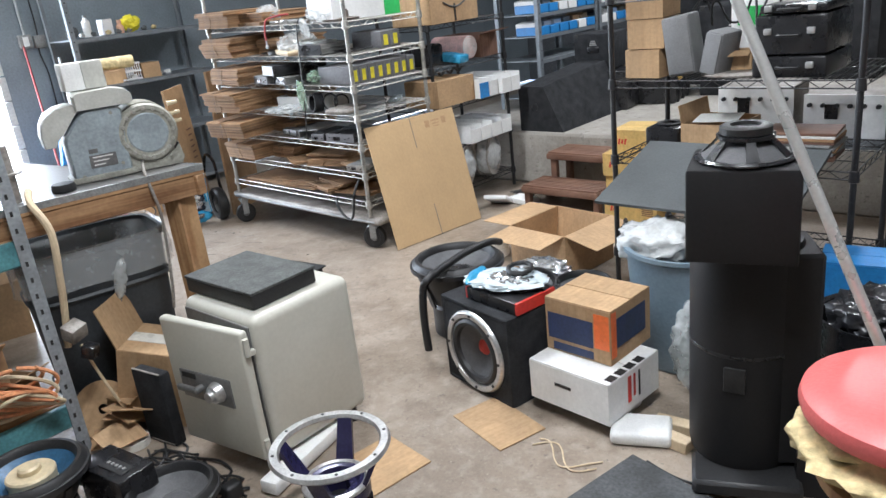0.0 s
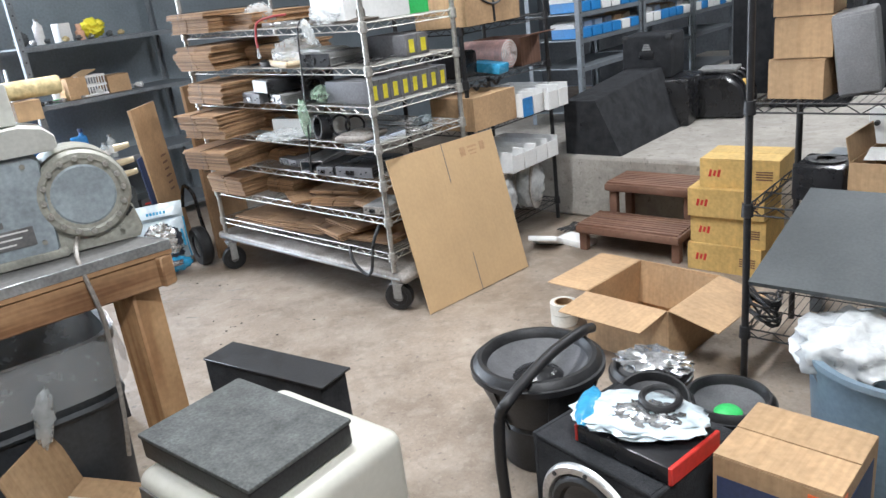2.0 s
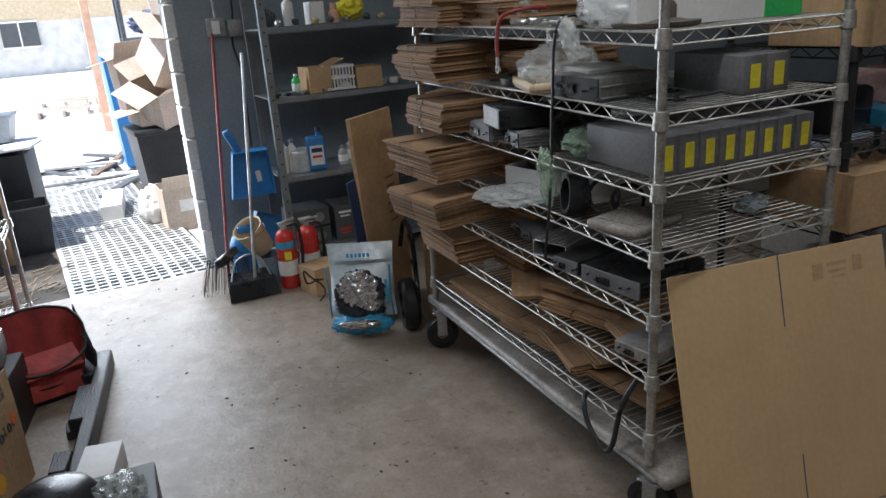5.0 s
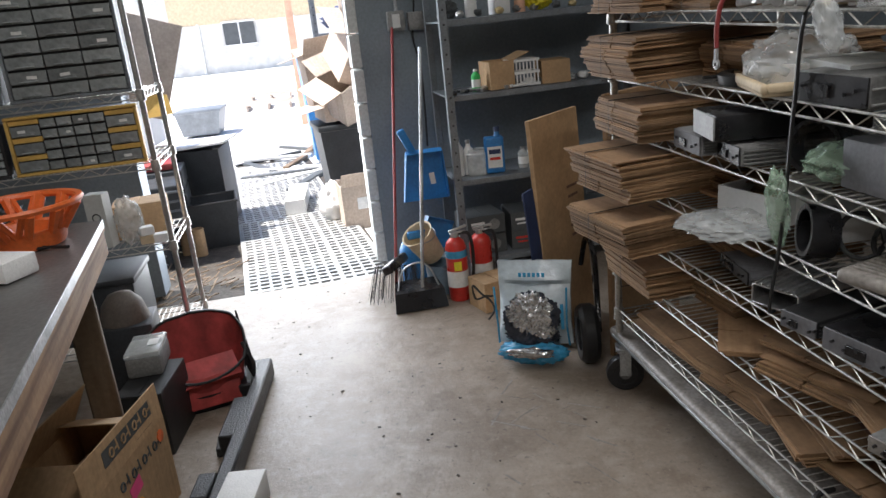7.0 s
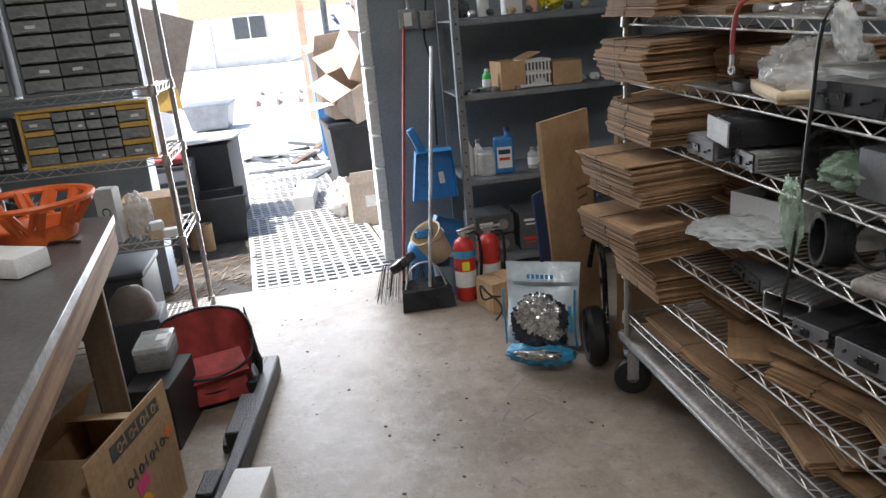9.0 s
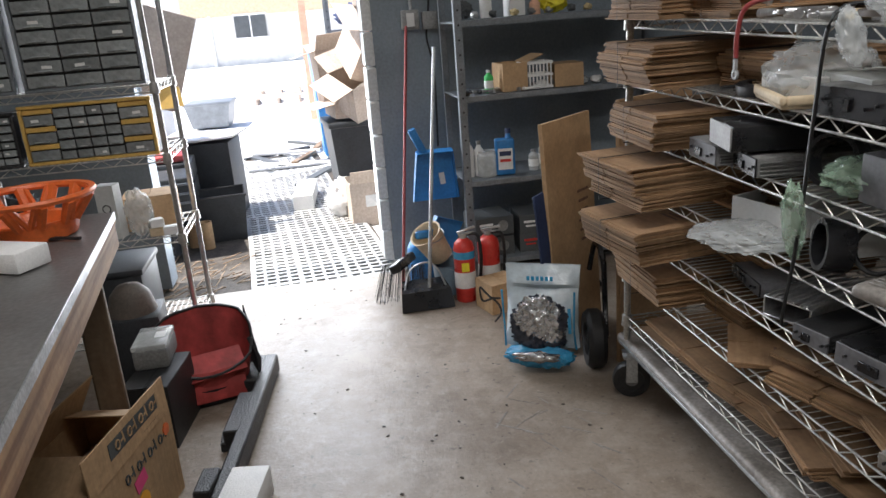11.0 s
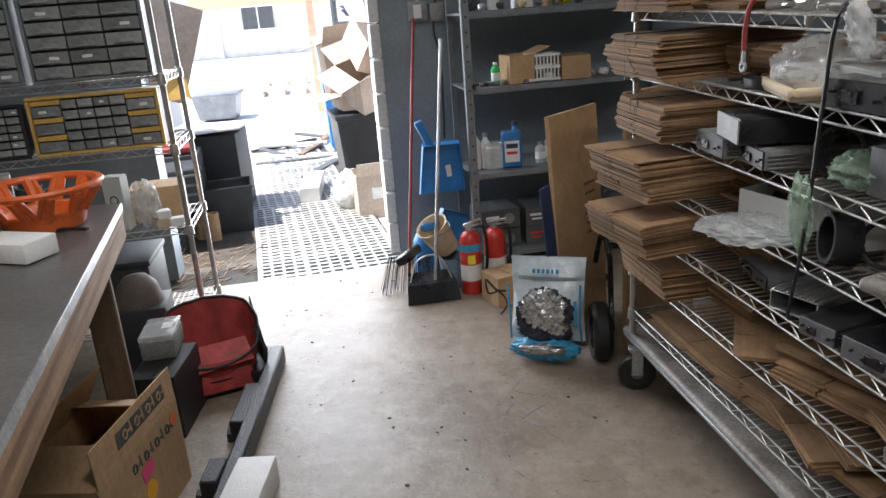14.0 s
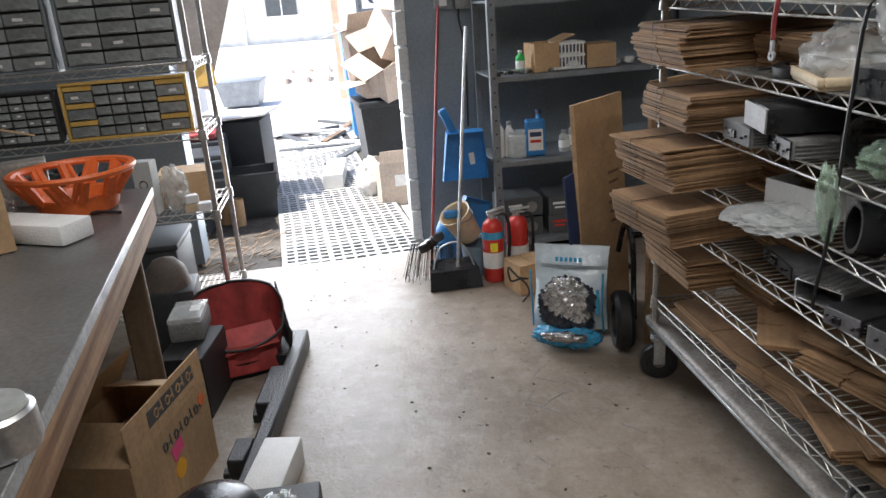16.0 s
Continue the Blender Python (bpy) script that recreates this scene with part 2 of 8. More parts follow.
M["liner"] = clear("bin_liner", (0.6, 0.62, 0.63), 0.35, 0.2, 0.5)
M["greenpoly"] = clear("green_polythene", (0.5, 0.68, 0.52), 0.4, 0.08, 0.9)
M["foil"] = mat("silver_foil", (0.7, 0.71, 0.72), 0.2, 0.85, 0.3, 25, 30, 0.9)
M["bagwhite"] = mat("white_blue_bag", (0.56, 0.64, 0.68), 0.18, 0, 0.12, 10, 30, 0.9)
M["purple"] = mat("dark_violet_enamel", (0.02, 0.018, 0.06), 0.22, 0.2, 0.25, 9, 80, 0.1)
M["magnet"] = mat("beige_magnet_cover", (0.6, 0.5, 0.33), 0.45, 0.2, 0.12, 9, 80, 0.1)
M["tape"] = mat("clear_tape_roll", (0.68, 0.66, 0.6), 0.3, 0, 0.1, 9, 80, 0.1)
M["wool"] = mat("yellow_foam_layers", (0.62, 0.5, 0.27), 0.9, 0, 0.25, 14, 60, 1.0)
M["glassy"] = clear("jar_plastic", (0.7, 0.72, 0.7), 0.45, 0.1, 0.1)
M["cream"] = mat("cream_bucket", (0.6, 0.48, 0.32), 0.6, 0, 0.12, 9, 80, 0.1)
M["brick"] = mat("orange_post", (0.68, 0.4, 0.27), 0.7, 0, 0.12, 9, 80, 0.1)
M["speckle"] = mat("speckled_rubber", (0.016, 0.017, 0.019), 0.4, 0, 0.5, 30, 150, 1.0)
M["cable"] = mat("black_cable", (0.015, 0.015, 0.016), 0.5, 0, 0.2, 9, 80, 0.1)
M["pinksticker"] = mat("pink_sticker", (0.8, 0.08, 0.25), 0.6, 0, 0.06, 9, 60, 0.05)
M["mustardbright"] = mat("amber_sticker", (0.85, 0.42, 0.03), 0.6, 0, 0.06, 9, 60, 0.05)
M["pinkred"] = mat("pink_film_roll", (0.78, 0.52, 0.48), 0.4, 0, 0.2, 9, 60, 0.3)
M["greyspk"] = mat("grey_cloth_speaker", (0.2, 0.2, 0.205), 0.8, 0, 0.15, 9, 200, 0.4)
M["redcable"] = mat("dull_red_rubber", (0.3, 0.045, 0.045), 0.5, 0, 0.2, 9, 80, 0.1)
M["matgrey"] = mat("worn_grey_mat", (0.06, 0.063, 0.066), 0.7, 0, 0.35, 8, 90, 0.4)
M["heavypoly"] = clear("cloudy_polythene", (0.72, 0.74, 0.74), 0.62, 0.12, 0.9)
M["pipe"] = mat("bright_pipe", (0.62, 0.63, 0.62), 0.3, 0.6, 0.07, 12, 120, 0.05)
M["motorpale"] = mat("motor_cream", (0.5, 0.5, 0.46), 0.5, 0, 0.1, 9, 80, 0.15)
M["upright"] = mat("grey_pierced_steel", (0.3, 0.32, 0.34), 0.5, 0.1, 0.2, 9, 80, 0.15)
# Cardboard greyed to carry the yard cartons' shade; also bleached pallet wood.
M["cardpale"] = striped("shaded_card_bleached_wood", (0.5, 0.42, 0.35), (0.92, 0.9, 0.88), "X", 60, 0.85, 0.12)
M["dustgrey"] = mat("dusty_rubber_top", (0.085, 0.09, 0.088), 0.75, 0, 0.35, 16, 150, 0.5)
M["clearfilm"] = clear("crinkled_clear_film", (0.3, 0.33, 0.32), 0.55, 0.08, 0.9)
M["mattblack"] = mat("matt_black_paint", (0.012, 0.012, 0.013), 0.6, 0, 0.15, 5, 120, 0.05, spec=0.3)
M["woodlong"] = striped("knotty_pine_rail", (0.36, 0.21, 0.105), (0.5, 0.4, 0.33), "Z", 40, 0.7, 0.12)
M["helmet"] = mat("dusty_brown_shell", (0.11, 0.09, 0.075), 0.6, 0, 0.2, 8, 80, 0.2)
M["basketblue"] = mat("blue_enamel", (0.03, 0.09, 0.17), 0.35, 0.1, 0.25, 10, 80, 0.1)
M["panel"] = mat("dark_board", (0.075, 0.082, 0.085), 0.6, 0, 0.15, 4, 120, 0.2)


# ---- builders ----
class B:
    """Gathers vertices and faces for one mesh."""

    def __init__(self):
        self.v, self.f, self.soft = [], [], False

    def add(self, v, f, m=None):
        k = len(self.v)
        self.v += [tuple(m @ Vector(p)) for p in v] if m else [tuple(p) for p in v]
        self.f += [tuple(i + k for i in q) for q in f]
        return self

    def box(self, c, s, rot=(0, 0, 0), bev=0.003):
        h = [x / 2 for x in s]
        b = min(bev, min(h) * 0.45)
        sg = [(x, y, z) for x in (-1, 1) for y in (-1, 1) for z in (-1, 1)]
        v, idx = [], {}
        for q in sg:
            for a in range(3):
                idx[q, a] = len(v)
                v.append([q[i] * (h[i] if i == a else h[i] - b) for i in range(3)])
        f = []
        for a in range(3):
            o, p = [i for i in range(3) if i != a]
            for sa in (-1, 1):
                ring = []
                for so, sp in ((-1, -1), (1, -1), (1, 1), (-1, 1)):
                    q = [0, 0, 0]
                    q[a], q[o], q[p] = sa, so, sp
                    ring.append(idx[tuple(q), a])
                f.append(ring)
            for so in (-1, 1):
                for sp in (-1, 1):
                    q0, q1 = [0, 0, 0], [0, 0, 0]
                    q0[a], q0[o], q0[p], q1[a], q1[o], q1[p] = -1, so, sp, 1, so, sp
                    f.append([idx[tuple(q0), o], idx[tuple(q1), o], idx[tuple(q1), p], idx[tuple(q0), p]])
        for q in sg:
            f.append([idx[q, 0], idx[q, 1], idx[q, 2]])
        return self.add(v, f, pose(*c, *rot))

    def rbox(self, c, s, r, seg=4, rot=(0, 0, 0)):
        bm = bmesh.new()
        bmesh.ops.create_cube(bm, size=1)
        for q in bm.verts:
            q.co = Vector((q.co[i] * s[i] for i in range(3)))
        bmesh.ops.bevel(bm, geom=bm.edges[:], offset=r, segments=seg, profile=0.5, affect="EDGES")
        bm.verts.index_update()
        v, f = [q.co[:] for q in bm.verts], [[q.index for q in w.verts] for w in bm.faces]
        bm.free()
        return self.add(v, f, pose(*c, *rot))

    def cyl(self, p0, p1, r0, r1=None, seg=16, caps=True):
        r1 = r0 if r1 is None else r1
        p0, p1 = Vector(p0), Vector(p1)
        q = (p1 - p0).to_track_quat("Z", "Y")
        v = []
        for p, r in ((p0, r0), (p1, r1)):
            v += [p + q @ Vector((r * math.cos(2 * math.pi * i / seg), r * math.sin(2 * math.pi * i / seg), 0)) for i in range(seg)]
        f = [(i, (i + 1) % seg, seg + (i + 1) % seg, seg + i) for i in range(seg)]
        if caps:
            f += [tuple(range(seg))[::-1], tuple(range(seg, 2 * seg))]
        return self.add(v, f)

    def tube(self, pts, r, seg=6, closed=False):
        pts = [Vector(p) for p in pts]
        if seg > 4 and not closed and 3 < len(pts) < 24:
            q, pts = [pts[0], *pts, pts[-1]], []
            for i in range(1, len(q) - 2):
                for k in range(5):
                    u = k / 5
                    pts.append(0.5 * ((2 * q[i]) + (q[i + 1] - q[i - 1]) * u + (2 * q[i - 1] - 5 * q[i] + 4 * q[i + 1] - q[i + 2]) * u * u + (3 * q[i] - q[i - 1] - 3 * q[i + 1] + q[i + 2]) * u ** 3))
            pts.append(q[-1])
        n = len(pts)
        v, f = [], []
        for i, p in enumerate(pts):
            d = (pts[(i + 1) % n] - pts[i - 1]) if closed else (pts[min(i + 1, n - 1)] - pts[max(i - 1, 0)])
            d = d.normalized() if d.length > 1e-9 else Vector((0, 0, 1))
            a = d.cross(Vector((0.13, 0.21, 0.97))).normalized()
            b = d.cross(a)
            v += [p + r * (math.cos(2 * math.pi * k / seg) * a + math.sin(2 * math.pi * k / seg) * b) for k in range(seg)]
        for i in range(n if closed else n - 1):
            j = (i + 1) % n
            f += [(i * seg + k, i * seg + (k + 1) % seg, j * seg + (k + 1) % seg, j * seg + k) for k in range(seg)]
        if not closed:
            f += [tuple(range(seg))[::-1], tuple(range((n - 1) * seg, n * seg))]
        return self.add(v, f)

    def lathe(self, prof, seg=32, m=None, caps=False):
        v, f = [], []
        for r, z in prof:
            v += [(r * math.cos(2 * math.pi * i / seg), r * math.sin(2 * math.pi * i / seg), z) for i in range(seg)]
        for j in range(len(prof) - 1):
            f += [(j * seg + i, j * seg + (i + 1) % seg, (j + 1) * seg + (i + 1) % seg, (j + 1) * seg + i) for i in range(seg)]
        if caps:
            f += [tuple(range(seg))[::-1], tuple(range((len(prof) - 1) * seg, len(prof) * seg))]
        return self.add(v, f, m)

    def prism(self, poly, z0, z1, m=None):
        n = len(poly)
        v = [(x, y, z0) for x, y in poly] + [(x, y, z1) for x, y in poly]
        f = [tuple(range(n))[::-1], tuple(range(n, 2 * n))] + [(i, (i + 1) % n, n + (i + 1) % n, n + i) for i in range(n)]
        return self.add(v, f, m)

    def slab(self, a, b, c, d, t):
        """A sheet with four corners and a thickness."""
        p = [Vector(q) for q in (a, b, c, d)]
        n = (p[1] - p[0]).cross(p[3] - p[0]).normalized() * t
        return self.add([*p, *[q + n for q in p]], [(3, 2, 1, 0), (4, 5, 6, 7), (0, 1, 5, 4), (1, 2, 6, 5), (2, 3, 7, 6), (3, 0, 4, 7)])

    def blob(self, c, s, seed=0, amp=0.3, freq=2.0, sub=4, rot=(0, 0, 0), flat=None):
        """A crumpled lump: a ball with ridged folds, flattened below."""
        self.soft = True
        bm = bmesh.new()
        bmesh.ops.create_icosphere(bm, subdivisions=sub, radius=1)
        off = Vector((seed * 3.7, seed * 1.9, seed * 5.3))
        for q in bm.verts:
            p = q.co.normalized()
            k = 1 - abs(noise.noise(p * freq + off)) * 2 * amp - abs(noise.noise(p * freq * 2.7 + off)) * 1.5 * amp - abs(noise.noise(p * freq * 5.5 + off)) * 0.8 * amp
            q.co = Vector((p[i] * k * s[i] for i in range(3)))
            if flat is not None:
                q.co.z = max(q.co.z, -flat * s[2])
        bm.verts.index_update()
        v, f = [q.co[:] for q in bm.verts], [[q.index for q in w.verts] for w in bm.faces]
        bm.free()
        return self.add(v, f, pose(*c, *rot))

    def mesh(self, name, m, sharp=38):
        me = bpy.data.meshes.new(name)
        me.from_pydata(self.v, [], self.f)
        bm = bmesh.new()
        bm.from_mesh(me)
        bmesh.ops.recalc_face_normals(bm, faces=bm.faces)
        bm.to_mesh(me)
        bm.free()
        me.shade_smooth()
        me.set_sharp_from_angle(angle=radians(95 if self.soft else sharp))
        me.materials.append(M[m])
        return me


def part(name, b, m, parent, label="", at=None):
    ob = new(name, b.mesh(name, m) if isinstance(b, B) else b)
    ob.parent = parent
    if at is not None:
        ob.matrix_basis = at
    return tagged(ob, label) if label else ob


def thing(name, label, category, m, group="", kind=""):
    ob = new(name)
    ob.empty_display_size = 0.05
    ob.matrix_basis = m
    return tagged(ob, label, category, group, kind)


def solo(name, b, m, label, category, at, group="", kind=""):
    ob = new(name, b.mesh(name, m))
    ob.matrix_basis = at
    return tagged(ob, label, category, group, kind)


rnd = random.Random(7)


# ---- structure ----
def structure(name, b, m, label):
    return tagged(new(name, b.mesh(name, m)), label, "", "", "structure")


structure("floor", B().box((-1.32, 3.5, -0.075), (10.64, 13, 0.15), bev=0.006), "floor", "worn brown-grey concrete workshop floor with stains and scuffs")
structure("ground", B().box((-200, 2, -0.1), (800, 800, 0.1)), "ground", "pale sunlit yard ground outside the doorway")
structure("platform", B().box((-0.35, 7.47, 0.2), (8.3, 5.06, 0.4), bev=0.02), "platform", "raised grey concrete platform with a chipped edge")
w = B()
w.box((-6.95, 6.33, 1.8), (0.2, 7.34, 3.6)).box((-6.95, -0.85, 1.8), (0.2, 4.3, 3.6)).box((-6.95, 1.98, 3.1), (0.2, 1.36, 1.0))
structure("wall_west", w, "wallgrey", "blue-grey painted wall with an open doorway to the yard")
structure("wall_north", B().box((-1.4, 10.1, 1.8), (11.1, 0.2, 3.6)), "walldark", "dark back wall")
structure("wall_south", B().box((-1.4, -3.1, 1.8), (11.1, 0.2, 3.6)), "wallpale", "pale plain wall")
structure("wall_east", B().box((4.1, 3.5, 1.8), (0.2, 13, 3.6)), "wallpale", "pale plain wall")
structure("ceiling", B().box((-1.4, 3.5, 3.7), (11.1, 13.4, 0.2)), "ceil", "plain white ceiling")
# Assumed fixtures out of view, added with area lamps as soft interior fill.
for x, y in ((-0.6, 1.2), (-3.0, 2.6), (-1.8, 6.6)):
    t = thing("assumed_ceiling_light", "assumed long white ceiling light out of view, added to light the interior", "ceiling light", pose(x, y, 3.5, 0, 0, 90), "ceiling lights")
    part("housing", B().box((0, 0, 0.04), (1.3, 0.3, 0.08), bev=0.01), "white", t)
    lamp("ceiling_fill_lamp", "AREA", pose(x, y, 3.48), 19, (1.0, 0.985, 0.95), (0.28, 1.25))


# ---- wire shelving ----
def wire_shelf(w, d, thick=0.0028, pitch=0.026, drop=0.03):
    """A wire shelf with its top at z = 0, corner to corner w x d: edge rods, zigzag trusses and cross wires."""
    b = B()
    for y in (0, d):
        for z in (0, -drop):
            b.cyl((0, y, z), (w, y, z), thick * 1.15, seg=6)
        n = int(w / 0.045)
        b.tube([(w * i / n, y, -drop if i % 2 else 0) for i in range(n + 1)], thick * 0.8, 4)
    for x in (0, w):
        for z in (0, -drop):
            b.cyl((x, 0, z), (x, d, z), thick * 1.15, seg=6)
        n = int(d / 0.045)
        b.tube([(x, d * i / n, -drop if i % 2 else 0) for i in range(n + 1)], thick * 0.8, 4)
    n = int(w / pitch)
    for i in range(1, n):
        b.cyl((w * i / n, 0, 0.001), (w * i / n, d, 0.001), thick * 0.6, seg=4, caps=False)
    for k in (0.33, 0.66):
        b.cyl((0, d * k, -0.004), (w, d * k, -0.004), thick, seg=5)
    return b


def wire_rack(name, label, at, w, d, heights, top, m, group="", foot=0.0):
    t = thing(name, label, "shelving", at, group)
    post = B().cyl((0, 0, foot), (0, 0, top), 0.0125, seg=12)
    for i in range(int((top - foot) / 0.0508)):
        post.cyl((0, 0, foot + 0.03 + i * 0.0508), (0, 0, foot + 0.034 + i * 0.0508), 0.0134, seg=12)
    pm = post.mesh("post", m)
    for x in (0, w):
        for y in (0, d):
            part("post", pm, m, t, at=pose(x, y, 0))
    sm = wire_shelf(w, d).mesh("wire_shelf", m)
    cm = B().lathe([(0.013, -0.04), (0.021, -0.036), (0.018, 0.008), (0.0125, 0.01)], 12).mesh("collar", m)
    for h in heights:
        s = part("wire_shelf", sm, m, t, at=pose(0, 0, h))
        for x in (0, w):
            for y in (0, d):
                part("collar", cm, m, s, at=pose(x, y, 0))
    return t


CART_Z = [1.36, 1.172, 0.996, 0.822, 0.648, 0.472, 0.293]
LEAN, LIFT = 1.25, 0.042


def shelf_z(k, x):
    """Height of shelf k at x: the cart stands a little higher at its far end."""
    return CART_Z[k] + LIFT - (x + 4.80) * math.tan(radians(LEAN))


cart = wire_rack("wire_shelving_cart", "dusty chrome wire shelving cart on a scuffed dolly with casters", pose(-4.80, 3.32, LIFT, 0, LEAN, 0), 1.41, 0.615, CART_Z, 1.78, "chromedirty", foot=0.2)
part("dolly_deck", B().rbox((0.695, 0.325, 0.168), (1.58, 0.66, 0.046), 0.02, 4), "deck", cart, "pale scuffed dolly deck")
part("deck_bumper", B().box((0.695, -0.006, 0.166), (1.5, 0.006, 0.012), bev=0.002), "steel", cart)


def caster(parent, x, y, r, rz, top):
    g = -LIFT + x * math.sin(radians(LEAN))
    f = B().box((x, y, top - 0.012), (0.07, 0.07, 0.006), (0, 0, rz), 0.001).cyl((x, y, top - 0.03), (x, y, top), 0.032, seg=14)
    for sgn in (-1, 1):
        off = Vector((math.sin(radians(rz)), -math.cos(radians(rz)), 0)) * 0.027 * sgn
        f.box((x + off.x, y + off.y, (g + r + top) / 2), (0.042, 0.004, top - g - r + 0.01), (0, 0, rz), 0.001)
    c = part("caster", f, "steel", parent)
    m = pose(x, y, g + r, 90, 0, rz)
    part("wheel", B().lathe([(0.012, -0.018), (r * 0.62, -0.018), (r * 0.66, -0.022), (r * 0.96, -0.02), (r, -0.01), (r, 0.01), (r * 0.96, 0.02), (r * 0.66, 0.022), (r * 0.62, 0.018), (0.012, 0.018)], 28, m), "rubber", c)
    part("hub", B().lathe([(0.001, -0.024), (r * 0.3, -0.024), (r * 0.34, -0.018), (r * 0.34, 0.018), (r * 0.3, 0.024), (0.001, 0.024)], 20, m), "ampgrey", c)


for x, y, a in ((-0.0, 0.02, 70), (1.395, 0.03, 25), (0.02, 0.56, 10), (1.40, 0.56, 40)):
    caster(cart, x, y, 0.072, a, 0.146)

# ---- leaning cardboard sheet ----
t = thing("cardboard_sheet", "large plain golden cardboard sheet leaning on the shelving cart", "cardboard", pose(-3.175, 3.715, 0.002, 0, -13.6, -6.5))
b = B().box((0, 0, 0.385), (0.006, 0.726, 0.767), bev=0.001)
part("sheet", b, "cardgold", t)
for y, z in ((-0.01, 0.67), (0.005, 0.1)):
    part("slot", B().box((0.0034, y, z), (0.001, 0.004, 0.2), bev=0), "walldark", t)
mk = B()
for i, (y, z, sx, sz) in enumerate(((0.12, 0.70, 0.036, 0.045), (0.19, 0.715, 0.068, 0.01), (0.19, 0.695, 0.063, 0.007), (0.19, 0.677, 0.045, 0.007), (0.262, 0.705, 0.032, 0.045))):
    mk.box((0.0034, y, z), (0.0008, sx, sz), bev=0)
part("printed_marks", mk, "cardin", t)

# ---- the black wire rack by the platform ----
rack_b = wire_rack("wire_rack", "black wire rack loaded with cartons and parts bins", pose(-3.90, 4.08, 0), 0.46, 0.80, [0.135, 0.45, 0.735, 0.995, 1.27], 1.8, "blackmetal")

# ---- right-hand black rack ----
rack_c = wire_rack("wire_rack", "tall black wire rack with cartons and audio gear", pose(-1.77, 3.47, 0), 1.02, 0.56, [0.2, 0.66, 1.01, 1.38], 1.85, "blackmetal")

# ---- steps ----
st = thing("step_stool", "brown wooden two-tread step against the platform", "steps", pose(-2.72, 4.40, 0))
for y, z, dep, w in ((0.13, 0.15, 0.28, 0.60), (0.40, 0.32, 0.28, 0.52)):
    tr = part("tread_frame", B().rbox((0, y, z - 0.02), (w, dep, 0.045), 0.012, 2), "stepwood", st)
    for i in range(8):
        part("slat", B().box((0, y - dep / 2 + 0.025 + i * (dep - 0.05) / 7, z + 0.006), (w - 0.02, 0.024, 0.012), bev=0.004), "stepwood", tr)
for x in (-0.27, 0.27):
    for y, z in ((0.04, 0.14), (0.30, 0.14), (0.31, 0.30), (0.5, 0.30)):
        part("leg", B().box((x * (0.82 if z > 0.2 else 1), y, z / 2), (0.045, 0.04, z)), "stepwood", st)

# ---- cartons ----
def carton(label, at, s, m="card", closed=True, group="", flaps=()):
    """A carton; closed has two top flaps with a seam, open has four walls and the given flaps (side, angle)."""
    t = thing("cardboard_box", label, "box", at, group)
    x, y, z = s
    k = 0.005
    q = ((-1, -1), (1, -1), (1, 1), (-1, 1))
    v = [(i * x / 2, j * y / 2, 0.001) for i, j in q] + [(i * x / 2, j * y / 2, z) for i, j in q] + [(i * (x / 2 - k), j * (y / 2 - k), z) for i, j in q] + [(i * (x / 2 - k), j * (y / 2 - k), k) for i, j in q]
    f = [(3, 2, 1, 0), (12, 13, 14, 15)]
    for a in range(4):
        c = (a + 1) % 4
        f += [(a, c, 4 + c, 4 + a), (4 + a, 4 + c, 8 + c, 8 + a), (8 + a, 8 + c, 12 + c, 12 + a)]
    b = B().add(v, f)
    part("carton_wall", b, m, t)
    if closed:
        for sy in (-1, 1):
            part("flap", B().box((0, sy * y / 4, z + k / 2), (x, y / 2 - 0.002, k), (rnd.uniform(-0.8, 0.8), 0, 0), 0.001), m, t)
    for side, ang, ln in flaps:
        f = B().box((0, ln / 2, 0), ((x if side in "NS" else y) - 0.01, ln, k), bev=0.001)
        rz = {"N": 0, "S": 180, "E": -90, "W": 90}[side]
        off = {"N": (0, y / 2), "S": (0, -y / 2), "E": (x / 2, 0), "W": (-x / 2, 0)}[side]
        part("flap", f, m, t, at=pose(off[0], off[1], z, 0, 0, rz) @ pose(0, 0, 0, ang, 0, 0))
    return t


big = carton("large open brown cardboard box with flaps spread on the floor", pose(-2.19, 3.615, 0, 0, 0, -6), (0.375, 0.41, 0.245), "card", False,
             flaps=(("W", -1, 0.2), ("S", -4, 0.19), ("E", -12, 0.2), ("N", -100, 0.19)))
for i, (dx, dy, z) in enumerate(((0, 0, 0), (0.01, 0.01, 0.142), (0.0, -0.005, 0.284), (0.045, 0.03, 0.426))):
    t = carton("sturdy yellow carton with a red printed mark, stacked", pose(-2.19 + dx, 4.53 + dy, z, 0, 0, -1 + i * 1.5), (0.36, 0.28, 0.136), "cardyel", group="yellow carton stack")
    pr = B()
    for k in range(3):
        pr.box((-0.13 + k * 0.02, -0.1408, 0.072), (0.012, 0.001, 0.036 - 0.008 * (k % 2)), (0, 12, 0), 0)
    part("printed_mark", pr, "redpaint", t)
    pl = B()
    for r in range(4):
        pl.box((0.115, -0.141, 0.05 + r * 0.012), (0.075, 0.0008, 0.006), bev=0)
    part("printed_lines", pl, "stepwood", t)


